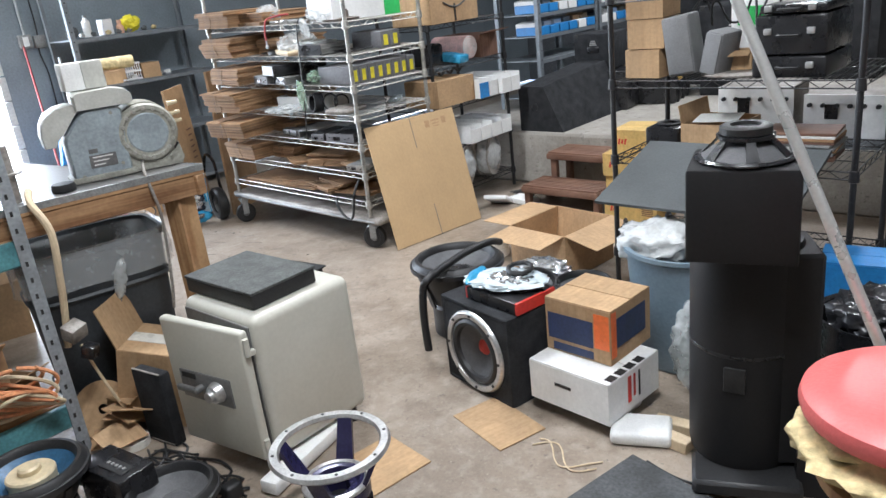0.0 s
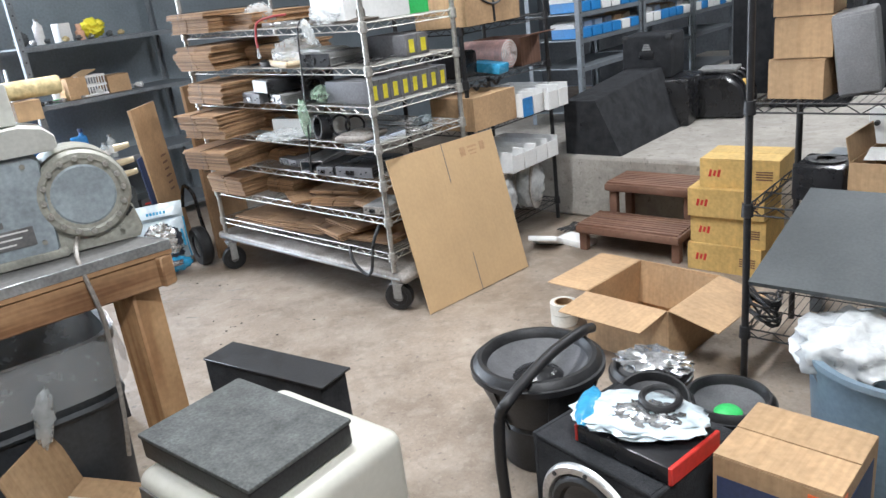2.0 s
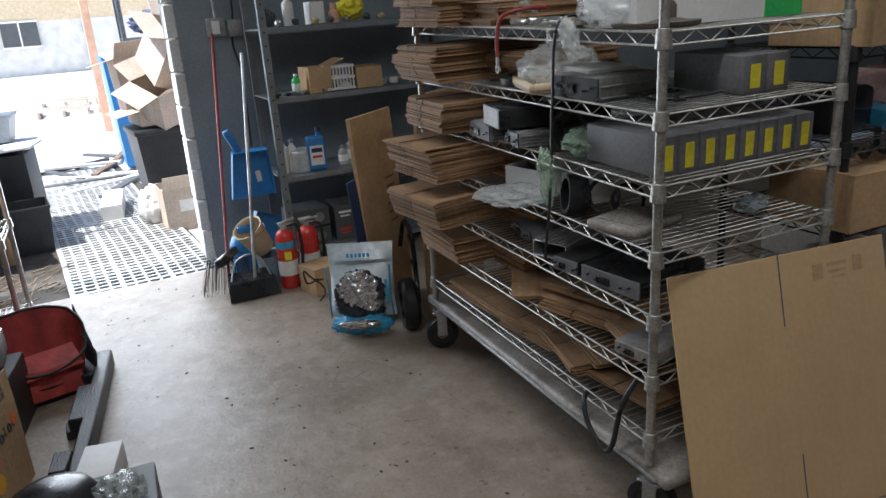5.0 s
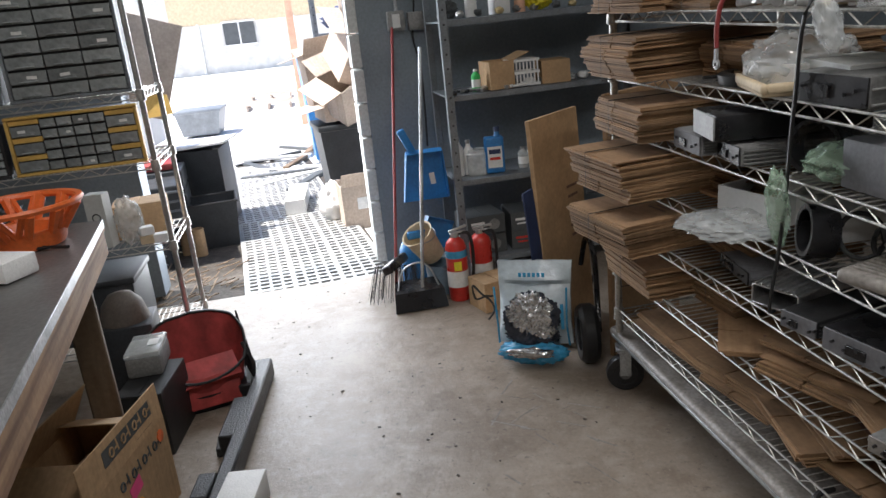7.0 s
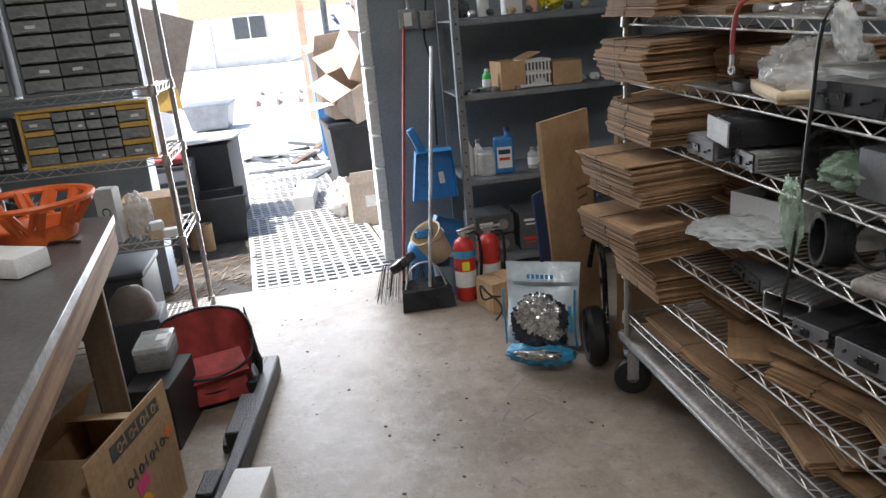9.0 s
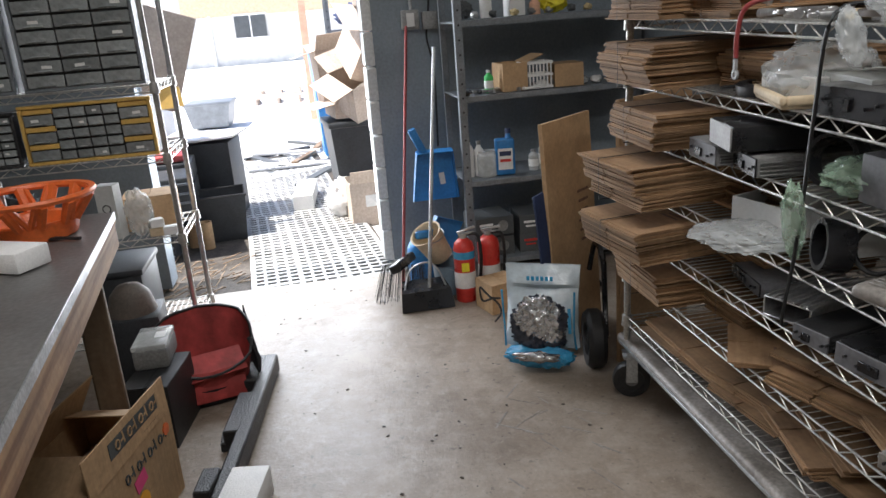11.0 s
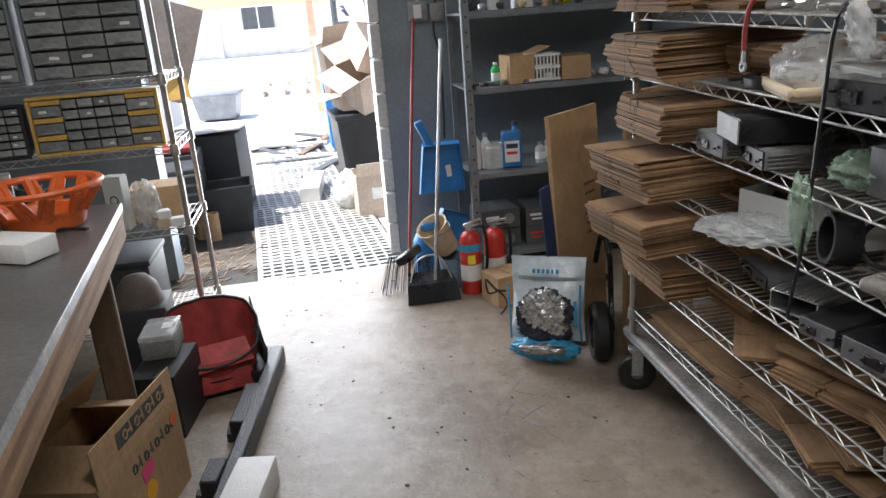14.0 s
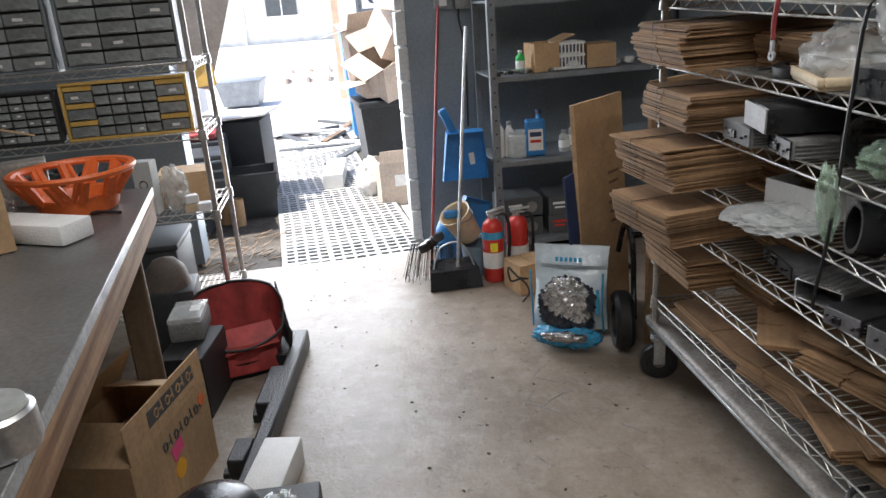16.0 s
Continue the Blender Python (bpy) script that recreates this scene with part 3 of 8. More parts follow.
# ---- safe ----
sf = thing("safe", "old cream-grey steel safe with its door ajar", "safe", pose(-2.19, 1.72, 0, 0, 0, 1))
part("body", B().rbox((0, 0.02, 0.32), (0.42, 0.42, 0.52), 0.035, 6), "safe", sf)
part("door_recess", B().box((0, -0.192, 0.32), (0.37, 0.006, 0.46), bev=0.002), "safedark", sf)
door = part("door", B().rbox((-0.195, 0, 0), (0.40, 0.035, 0.475), 0.012, 3), "safe", sf, at=pose(0.195, -0.222, 0.315, 0, 0, 8))
part("lock_plate", B().rbox((-0.215, -0.02, 0.0), (0.25, 0.008, 0.105), 0.003, 2), "safedark", door)
part("dial", B().lathe([(0.0, 0.045), (0.018, 0.045), (0.02, 0.03), (0.03, 0.026), (0.036, 0.01), (0.038, 0.0)], 24, pose(-0.155, -0.024, 0, 90)), "alu", door, "worn chrome combination dial")
part("handle", B().rbox((-0.275, -0.05, 0.0), (0.10, 0.018, 0.024), 0.007, 3).cyl((-0.235, -0.02, 0), (-0.235, -0.055, 0), 0.014, seg=14), "safedark", door, "dark metal lever handle")
part("name_plate", B().box((-0.29, -0.025, 0.036), (0.07, 0.003, 0.02), bev=0.001), "rubber", door)
for z in (0.13, 0.5):
    part("hinge", B().cyl((0.207, -0.225, z - 0.03), (0.207, -0.225, z + 0.03), 0.01, seg=12).box((0.2, -0.21, z - 0.025), (0.02, 0.03, 0.02)), "safe", sf)
for x in (-0.16, 0.16):
    for y in (-0.14, 0.18):
        part("foot", B().cyl((x, y, 0.0), (x, y, 0.07), 0.022, 0.016, 14), "rubber", sf)
t = thing("scale_pad", "flat black platform with a dusty rubber top lying on the safe", "pad", pose(-2.225, 1.71, 0.581, 0, 0, 2))
part("base", B().rbox((0, 0, 0.027), (0.385, 0.27, 0.054), 0.008, 3), "rubber", t)
part("top_pad", B().rbox((0, 0, 0.057), (0.39, 0.275, 0.012), 0.005, 2), "dustgrey", t, "dusty grey rubber top")

# ---- workbenches ----

def edge_beam(name, p, q, z0, z1, th, m, out=0.0, parent=None):
    p, q = Vector((*p, 0)), Vector((*q, 0))
    d = (q - p).normalized()
    n = Vector((-d.y, d.x, 0))
    c = (p + q) / 2 + n * (out + th / 2)
    return part(name, B().box((c.x, c.y, (z0 + z1) / 2), ((q - p).length, th, z1 - z0), (0, 0, math.degrees(math.atan2(d.y, d.x))), 0.004), m, parent)


def bench(label, top, front, legs, wood, z=0.913):
    """Plank-framed bench: sheet top on an apron, steel edging on the edges named in front."""
    wb = thing("workbench", label, "workbench", pose(0, 0, 0))
    part("top", B().prism(top[::-1], z - 0.038, z - 0.002), "benchtop", wb)
    for i, j in front:
        edge_beam("steel_edging", top[i], top[j], z - 0.026, z + 0.0005, 0.004, "steel", 0.0, wb)
        edge_beam("apron", top[i], top[j], z - 0.12, z - 0.039, 0.038, "woodlong", -0.04, wb)
    for x, y in legs:
        part("leg", B().box((x, y, (z - 0.12) / 2), (0.089, 0.089, z - 0.12), (0, 0, 14), 0.006), wood, wb)
    for i, j in front:
        edge_beam("top_lipping", top[i], top[j], z - 0.0385, z - 0.0265, 0.003, "woodlong", 0.0, wb)


bench("heavy pine workbench with a grey metal-edged top", [(-2.7, 1.89), (-2.93, 1.835), (-3.12, 0.82), (-2.88, 0.78)], ((1, 0), (0, 3)), ((-2.79, 1.81), (-2.97, 0.92)), "wood", 0.95)
bench("long grimy wooden workbench with a metal-edged sheet top", [(-3.13, 1.778), (-4.95, 1.566), (-5.04, 0.75), (-3.4, 0.75)], ((1, 0),), ((-4.8, 1.48), (-4.9, 0.85), (-3.46, 0.85)), "oldleg")


# ---- woofers ----
def woofer(label, at, R, h, cone="cone", cap="gloss", frame="blackmetal", capr=0.38, magr=0.62):
    t = thing("woofer", label, "loudspeaker driver", at)
    part("surround", B().lathe([(R * 0.74, h - 0.012), (R * 0.76, h + 0.012), (R * 0.82, h + 0.026), (R * 0.88, h + 0.026), (R * 0.94, h + 0.014), (R * 0.97, h)], 48), "rubber", t)
    part("cone", B().lathe([(R * capr, h - R * 0.24), (R * 0.55, h - R * 0.16), (R * 0.76, h)], 48), cone, t)
    part("dust_cap", B().lathe([(0.0005, h - R * 0.12), (R * capr * 0.5, h - R * 0.14), (R * capr * 0.85, h - R * 0.19), (R * capr, h - R * 0.24)], 40), cap, t)
    bk = B().lathe([(R * 0.94, h + 0.006), (R, h + 0.004), (R, h - 0.014), (R * 0.9, h - 0.02)], 48)
    part("spider_ring", B().lathe([(R * 0.55, h * 0.52), (R * 0.58, h * 0.45), (R * 0.3, h * 0.45)], 40), frame, t)
    for i in range(6):
        a = math.pi * i / 3 + 0.3
        c, s = math.cos(a), math.sin(a)
        k = R * 0.07
        part("basket_leg", B().slab((R * 0.9 * c - k * s, R * 0.9 * s + k * c, h - 0.022), (R * 0.9 * c + k * s, R * 0.9 * s - k * c, h - 0.022), (R * 0.68 * c + k * s, R * 0.68 * s - k * c, h * 0.47), (R * 0.68 * c - k * s, R * 0.68 * s + k * c, h * 0.47), 0.008), frame, t)
    part("basket", bk, frame, t)
    part("basket_wall", B().lathe([(R * 0.9, h - 0.02), (R * 0.86, h * 0.82), (R * 0.66, h * 0.5), (R * 0.5, h * 0.47)], 40), frame, t)
    part("magnet", B().lathe([(0.001, 0.001), (R * magr * 0.95, 0.001), (R * magr, 0.01), (R * magr, h * 0.42), (R * magr * 0.92, h * 0.46), (0.001, h * 0.46)], 40), "rubber", t)
    return t


woofer("large black subwoofer driver standing on its magnet", pose(-2.157, 2.715, 0), 0.213, 0.335)
solo("cable", B().tube([(-2.103, 2.967, 0.35), (-2.077, 2.857, 0.39), (-2.079, 2.701, 0.395), (-2.068, 2.551, 0.39), (-2.051, 2.418, 0.38), (-2.072, 2.396, 0.33), (-2.077, 2.386, 0.2), (-2.072, 2.386, 0.06)], 0.017, 10), "cable",
     "thick black rubber hose draped over the large woofer", "cable", pose(0, 0, 0))

# ---- boxed subwoofer ----
sb = thing("boxed_subwoofer", "dark carpeted subwoofer box with a chrome-ringed driver", "loudspeaker", pose(-1.705, 2.475, 0, 0, 0, -12))
for c, s in (((-0.188, 0, 0.18), (0.014, 0.34, 0.36)), ((0.188, 0, 0.18), (0.014, 0.34, 0.36)), ((0, 0, 0.007), (0.366, 0.34, 0.014)), ((0, 0, 0.353), (0.366, 0.34, 0.014)), ((0, 0.163, 0.18), (0.366, 0.014, 0.332))):
    part("panel", B().box(c, s, bev=0.004), "carpet", sb)
ang = [2 * math.pi * i / 48 + math.pi / 4 for i in range(48)]
sq = [(min(0.181, max(-0.181, 0.27 * math.cos(a))), min(0.165, max(-0.165, 0.25 * math.sin(a)))) for a in ang]
v = [(x, -0.168, 0.18 + z) for x, z in sq] + [(0.138 * math.cos(a), -0.168, 0.175 + 0.138 * math.sin(a)) for a in ang] + [(0.138 * math.cos(a), -0.15, 0.175 + 0.138 * math.sin(a)) for a in ang]
part("baffle", B().add(v, [(i, (i + 1) % 48, 48 + (i + 1) % 48, 48 + i) for i in range(48)] + [(48 + i, 48 + (i + 1) % 48, 96 + (i + 1) % 48, 96 + i) for i in range(48)]), "carpet", sb)
fr = pose(0, -0.171, 0.175, 90, 0, 0)
drv = part("ring", B().lathe([(0.135, 0.0), (0.14, 0.012), (0.158, 0.014), (0.166, 0.006), (0.167, 0.0)], 48, fr), "alu", sb, "chrome trim ring")
part("surround", B().lathe([(0.1, -0.01), (0.106, 0.008), (0.12, 0.014), (0.132, 0.008), (0.136, 0.0)], 48, fr), "rubber", sb)
part("cone", B().lathe([(0.03, -0.045), (0.065, -0.03), (0.102, -0.005)], 40, fr), "cone", sb)
part("dust_cap", B().lathe([(0.0005, -0.03), (0.02, -0.033), (0.034, -0.046)], 24, fr), "redpaint", sb, "small red dust cap")
for i in range(8):
    a = math.pi * i / 4
    part("screw", B().cyl((0.15 * math.cos(a), -0.184, 0.175 + 0.15 * math.sin(a)), (0.15 * math.cos(a), -0.188, 0.175 + 0.15 * math.sin(a)), 0.006, seg=8), "blackmetal", sb)

# ---- cartons by the subwoofer ----
wbx = carton("white product carton with red and black print", pose(-1.31, 2.45, 0.055, 0, 0, -5), (0.335, 0.31, 0.15), "white")
bars = B()
for y, z, w, h in ((-0.03, 0.085, 0.02, 0.1), (0.0, 0.09, 0.012, 0.085)):
    bars.box((0.169, y, z), (0.001, w, h), bev=0)
part("red_print", bars, "redpaint", wbx)
bars = B()
for i, x in enumerate((0.03, 0.06, 0.09, 0.12)):
    bars.box((0.15, -0.11 + i * 0.055, 0.1565), (0.03, 0.04, 0.001), bev=0)
bars.box((0.169, 0.03, 0.085), (0.001, 0.01, 0.1), bev=0).box((-0.02, -0.1565, 0.09), (0.07, 0.001, 0.012), bev=0)
part("black_print", bars, "rubber", wbx)
shb = carton("worn brown tape carton with navy and orange panels", pose(-1.335, 2.535, 0.212, 0, 0, -3), (0.27, 0.26, 0.2), "card")
part("printed_panel", B().box((-0.03, -0.1312, 0.1), (0.19, 0.0012, 0.1), bev=0).box((0.1362, 0.0, 0.11), (0.0012, 0.19, 0.11), bev=0), "navy", shb, "navy printed panel")
part("orange_panel", B().box((0.1, -0.1312, 0.12), (0.06, 0.0014, 0.13), bev=0).box((0.1362, -0.11, 0.11), (0.0014, 0.03, 0.17), bev=0), "orange", shb, "orange printed stripe")
part("printed_bar", B().box((-0.02, -0.1312, 0.022), (0.17, 0.0012, 0.03), bev=0), "navy", shb)

# ---- black tube speaker ----
tb = thing("tube_speaker", "tall black cylindrical speaker stand with a black box on top", "loudspeaker", pose(-0.77, 2.42, 0))
part("tube", B().lathe([(0.001, 0.06), (0.15, 0.06), (0.155, 0.08), (0.155, 0.72), (0.145, 0.745), (0.001, 0.75)], 48), "mattblack", tb)
part("seam_ring", B().lathe([(0.1555, 0.425), (0.157, 0.428), (0.157, 0.434), (0.1555, 0.437)], 48), "gloss", tb)
part("back_channel", B().box((0.1, 0.02, 0.4), (0.16, 0.2, 0.66), (0, 0, 30), 0.01), "mattblack", tb)
part("handle_recess", B().rbox((0.03, -0.152, 0.36), (0.06, 0.012, 0.08), 0.005, 2, (0, 0, 10)), "rubber", tb)
part("foot_plate", B().box((0.06, -0.13, 0.035), (0.3, 0.16, 0.05), (0, 0, 24), 0.012), "rubber", tb)
for a in (0.6, 2.4, 4.3):
    part("foot", B().box((0.12 * math.cos(a), 0.12 * math.sin(a), 0.03), (0.1, 0.05, 0.06), (0, 0, math.degrees(a)), 0.01), "rubber", tb)
bc = carton("plain black carton standing beside the black tube", pose(-0.5, 2.48, 0, 0, 0, 22), (0.26, 0.24, 0.3), "mattblack")
sbx = solo("speaker_box", B().rbox((0, 0, 0.125), (0.27, 0.24, 0.25), 0.01, 2), "mattblack", "matt black box standing on the black tube", "loudspeaker", pose(-0.735, 2.29, 0.752, 0, 0, 18))

# ---- platform speakers ----
wd = B().add([(-0.24, 0, 0), (0.14, 0, 0), (0.14, 0.88, 0), (-0.24, 0.88, 0), (-0.24, 0, 0.33), (-0.02, 0, 0.33), (0.0, 0.88, 0.4), (-0.24, 0.88, 0.4)],
             [(0, 1, 2, 3), (4, 5, 6, 7), (0, 1, 5, 4), (1, 2, 6, 5), (2, 3, 7, 6), (3, 0, 4, 7)])
t = thing("wedge_speaker", "long black carpeted wedge speaker box on the platform", "loudspeaker", pose(-3.17, 4.98, 0.4))
part("cabinet", wd, "carpet", t)
part("recessed_cup", B().cyl((-0.1, -0.002, 0.18), (-0.1, 0.02, 0.18), 0.03, seg=16), "gloss", t)


# ---- goods on the shelving cart ----
def flat_carton(w, d, th, slot):
    """A flattened carton: one sheet with two slots cut between its flaps."""
    dn, k = d * 0.24, 0.0035
    poly = [(-w / 2, -d / 2), (slot - k, -d / 2), (slot - k, -d / 2 + dn), (slot + k, -d / 2 + dn), (slot + k, -d / 2), (w / 2, -d / 2),
            (w / 2, d / 2), (slot + k, d / 2), (slot + k, d / 2 - dn), (slot - k, d / 2 - dn), (slot - k, d / 2), (-w / 2, d / 2)]
    return B().prism(poly, 0, th)


def bundle(at, w, d, h, seed=0, label="tied bundle of flattened brown cardboard boxes", tied=True, spread=1.0):
    """Flattened cartons in a stack, bowed and out of line, with a band round them."""
    r = random.Random(seed)
    t = thing("cardboard_bundle", label, "cardboard", at, "cardboard bundles")
    slot = r.uniform(-0.1, 0.04) * w
    kinds = [flat_carton(w * r.uniform(0.96, 1.0), d * r.uniform(0.97, 1.0), 0.0039, slot + r.uniform(-0.003, 0.003)).mesh("sheet", "cardflat") for _ in range(4)]
    pitch = 0.0046
    n = max(2, round(h / pitch))
    ph, lean = r.uniform(0, 6), r.uniform(-0.02, 0.02)
    dx = dy = 0.0
    for i in range(n):
        if i % r.choice((3, 4, 5)) == 0:
            dx, dy = r.uniform(-0.012, 0.012) * spread, r.uniform(-0.014, 0.014) * spread
        u = i / n
        part("sheet", r.choice(kinds), "", t, at=pose(dx + lean * u + r.uniform(-0.003, 0.003), dy + 0.012 * math.sin(4 * u + ph) + r.uniform(-0.004, 0.004), i * pitch, r.uniform(-0.12, 0.12) * spread, r.uniform(-0.12, 0.12) * spread, r.uniform(-1.0, 1.0) * spread))
    if tied:
        q = n * pitch + 0.004
        part("band", B().tube([(slot, -d / 2 - 0.02, 0), (slot, -d / 2 - 0.02, q), (slot, d / 2 + 0.02, q), (slot, d / 2 + 0.02, 0)], 0.0016, 4, True), "cable", t)
    top = B()
    for i in range(3):
        top.box((w * 0.2, d * (-0.1 + 0.05 * i), n * pitch + 0.0012), (w * (0.26 - 0.06 * i), 0.009, 0.0006), bev=0)
    part("printed_mark", top, "stepwood", t)
    return t


def on(x, y, k, rz=0, dz=0.003):
    return pose(x, y, shelf_z(k, x) + dz, 0, LEAN, 0) @ pose(0, 0, 0, 0, 0, rz)


for k, x, y, w, d, h, rz in ((0, -4.6, 3.44, 0.33, 0.42, 0.1, 2), (1, -4.55, 3.42, 0.31, 0.46, 0.122, 3), (2, -4.53, 3.44, 0.32, 0.44, 0.104, 0), (3, -4.56, 3.37, 0.33, 0.46, 0.128, 6), (4, -4.56, 3.36, 0.34, 0.46, 0.112, 8), (5, -4.59, 3.46, 0.33, 0.4, 0.112, 0)):
    bundle(on(x, y, k, rz), w, d, h, seed=k + 1)
for k, x, y, w, d, h, rz in ((0, -4.28, 3.54, 0.28, 0.4, 0.08, -3), (1, -4.22, 3.58, 0.28, 0.36, 0.1, 2), (3, -4.24, 3.62, 0.26, 0.36, 0.09, 3), (4, -4.25, 3.62, 0.24, 0.36, 0.06, -4), (5, -4.3, 3.58, 0.22, 0.34, 0.08, 2)):
    bundle(on(x, y, k, rz), w, d, h, seed=k + 31, label="second stack of flattened brown cartons beside a tied bundle", spread=1.5)
for k, x, y, w, d, h, rz, sd in ((6, -4.42, 3.56, 0.6, 0.44, 0.012, 2, 7), (6, -4.12, 3.52, 0.3, 0.38, 0.04, 8, 8), (6, -3.84, 3.56, 0.33, 0.34, 0.062, -13, 9), (6, -3.58, 3.52, 0.28, 0.32, 0.018, 6, 12), (5, -4.06, 3.46, 0.26, 0.28, 0.018, -28, 10), (5, -3.84, 3.52, 0.3, 0.32, 0.068, 17, 11), (5, -3.64, 3.56, 0.26, 0.3, 0.035, -16, 13)):
    bundle(on(x, y, k, rz), w, d, h, seed=sd, label="loose pile of flattened brown cardboard on a wire shelf", tied=False, spread=3.0)


def battery(label, at, n, cell=0.069, d=0.3, h=0.105):
    t = thing("battery_bank", label, "battery", at)
    cm = B().rbox((0, 0, h / 2), (d, cell - 0.003, h), 0.005, 2).mesh("cell", "battery")
    lm = B().box((d / 2 + 0.001, 0, h * 0.46), (0.0015, cell * 0.42, h * 0.62), bev=0.0005).mesh("yellow_label", "yellow")
    for i in range(n):
        c = part("cell", cm, "", t, at=pose(0, (i - (n - 1) / 2) * cell, 0))
        part("yellow_label", lm, "", c)
    return t


battery("row of eight dark grey battery cells with yellow labels", on(-3.57, 3.635, 2), 8)
battery("pair of dark grey battery cells with yellow labels", on(-3.56, 3.73, 1), 2, 0.085, 0.26, 0.1)


def amp(label, at, s, body="ampgrey", face="alu", fins=7, terminals=True):
    t = thing("amplifier", label, "amplifier", at)
    x, y, z = s
    part("case", B().rbox((0, 0, z / 2), (x, y, z), 0.006, 2), body, t)
    part("face_plate", B().box((0, -y / 2 - 0.002, z / 2), (x * 0.98, 0.005, z * 0.92), bev=0.002), face, t)
    for i in range(fins):
        part("fin", B().box((-x / 2 - 0.003 if i % 2 else x / 2 + 0.003, 0, z * (0.15 + 0.7 * i / fins)), (0.008, y * 0.96, 0.004), bev=0.001), body, t)
    tm = B().cyl((0, 0, 0), (0, -0.008, 0), 0.0035, seg=8).mesh("terminal", "gloss")
    for i in range(5 if terminals else 0):
        part("terminal", tm, "", t, at=pose(-x * 0.36 + i * x * 0.14 + (0.03 if i > 2 else 0), -y / 2 - 0.004, z * (0.4 if i % 2 else 0.55)))
    if terminals:
        part("socket_block", B().box((-x * 0.1, -y / 2 - 0.006, z * 0.45), (x * 0.22, 0.008, z * 0.4), bev=0.001), "gloss", t)
    return t


amp("silver finned car amplifier on the wire shelf", on(-4.2, 3.42, 2, -4), (0.16, 0.28, 0.055), "alumatt", "battery", 10)
amp("black amplifier with a silver end lying on another", on(-4.056, 3.45, 2, -12, 0.062), (0.16, 0.38, 0.065), "gloss", "alumatt", 0, False)
amp("long dark amplifier on the wire shelf", on(-4.02, 3.46, 2, -8), (0.13, 0.32, 0.05), "ampgrey", "gloss")
amp("grey head unit on the wire shelf", on(-3.72, 3.43, 1, 4), (0.2, 0.22, 0.065), "ampgrey", "gloss", 3)
t = thing("amplifier_shell", "empty silver extruded amplifier shell on the wire shelf", "amplifier", on(-3.94, 3.46, 4, 20))
for c, q in (((0, 0, 0.003), (0.13, 0.26, 0.005)), ((0, 0, 0.052), (0.13, 0.26, 0.004)), ((-0.063, 0, 0.028), (0.005, 0.26, 0.044)), ((0.063, 0, 0.028), (0.005, 0.26, 0.044))):
    part("shell_wall", B().box(c, q, bev=0.001), "alu", t)
for i in range(7):
    part("fin", B().box((-0.054 + i * 0.018, 0, 0.057), (0.004, 0.26, 0.006), bev=0.001), "alu", t)
amp("dark flat amplifier lying on the wire shelf", on(-4.12, 3.5, 4, -8), (0.18, 0.24, 0.04), "battery", "gloss", 4)
amp("finned black amplifier on the wire shelf", on(-3.79, 3.43, 4, 12), (0.1, 0.24, 0.045), "rubber", "battery", 7)
amp("dusty black amplifier with a row of sockets on the wire shelf", on(-3.6, 3.47, 4, 10), (0.22, 0.28, 0.055), "gloss", "battery", 5)
amp("small pale device on the lower shelf", on(-3.5, 3.44, 5, 12), (0.14, 0.2, 0.04), "ampgrey", "deck", 2)

t = thing("vented_cover", "beige slotted plastic cover lying on the shelf", "cover", on(-3.58, 3.42, 3, 14))
part("plate", B().rbox((0, 0, 0.016), (0.17, 0.22, 0.03), 0.012, 3), "deck", t)
for i in range(10):
    part("rib", B().box((0, -0.08 + i * 0.016, 0.0335), (0.13, 0.007, 0.006), bev=0.001), "deck", t)

for nm, lb, m, c, s, sd in (("plastic_bag", "crumpled clear polythene bag over grey cartons", "poly", (-4.0, 3.46, shelf_z(1, -4.0) + 0.062), (0.16, 0.15, 0.085), 1),
                            ("plastic_bag", "white crumpled plastic bag on the shelf", "poly", (-4.02, 3.3, shelf_z(3, -4.02) + 0.022), (0.15, 0.16, 0.03), 2),
                            ("plastic_bag", "green tinted plastic bag hanging off the shelf", "greenpoly", (-3.76, 3.42, shelf_z(2, -3.76) + 0.045), (0.09, 0.12, 0.055), 3),
                            ("plastic_bag", "clear plastic bag of fittings on the top shelf", "poly", (-3.62, 3.38, shelf_z(0, -3.62) + 0.055), (0.12, 0.1, 0.07), 4),
                            ("plastic_bag", "clear plastic bag with small metal parts", "poly", (-4.22, 3.44, shelf_z(0, -4.22) + 0.06), (0.09, 0.1, 0.075), 5)):
    solo(nm, B().blob((0, 0, 0), s, sd, 0.2, 1.6, 4, flat=0.75), m, lb, "bag", pose(*c))
solo("plastic_bag", B().blob((0, 0, 0), (0.035, 0.03, 0.12), 9, 0.22, 1.6, 4, (12, 10, 0)), "greenpoly", "green zip bag hanging from the shelf edge", "bag", pose(-3.83, 3.295, shelf_z(2, -3.83) - 0.06))
solo("plastic_bag", B().blob((0, 0, 0), (0.03, 0.03, 0.07), 11, 0.22, 1.6, 4, (8, -14, 0)), "poly", "torn clear bag hanging from the shelf edge", "bag", pose(-3.69, 3.29, shelf_z(0, -3.69) - 0.02))
solo("blue_packet", B().blob((0, 0, 0), (0.06, 0.07, 0.022), 12, 0.3, 2, 4, (8, -10, 30), 0.8), "bagwhite", "small blue and white packet on the shelf", "bag", on(-3.5, 3.78, 3, 0, 0.024))
carton("white opened carton on the wire shelf", on(-4.09, 3.46, 3, 14), (0.19, 0.2, 0.085), "white", False, flaps=(("E", 60, 0.08),))
carton("white carton on the wire shelf", on(-3.9, 3.56, 3, -4), (0.17, 0.22, 0.07), "white")
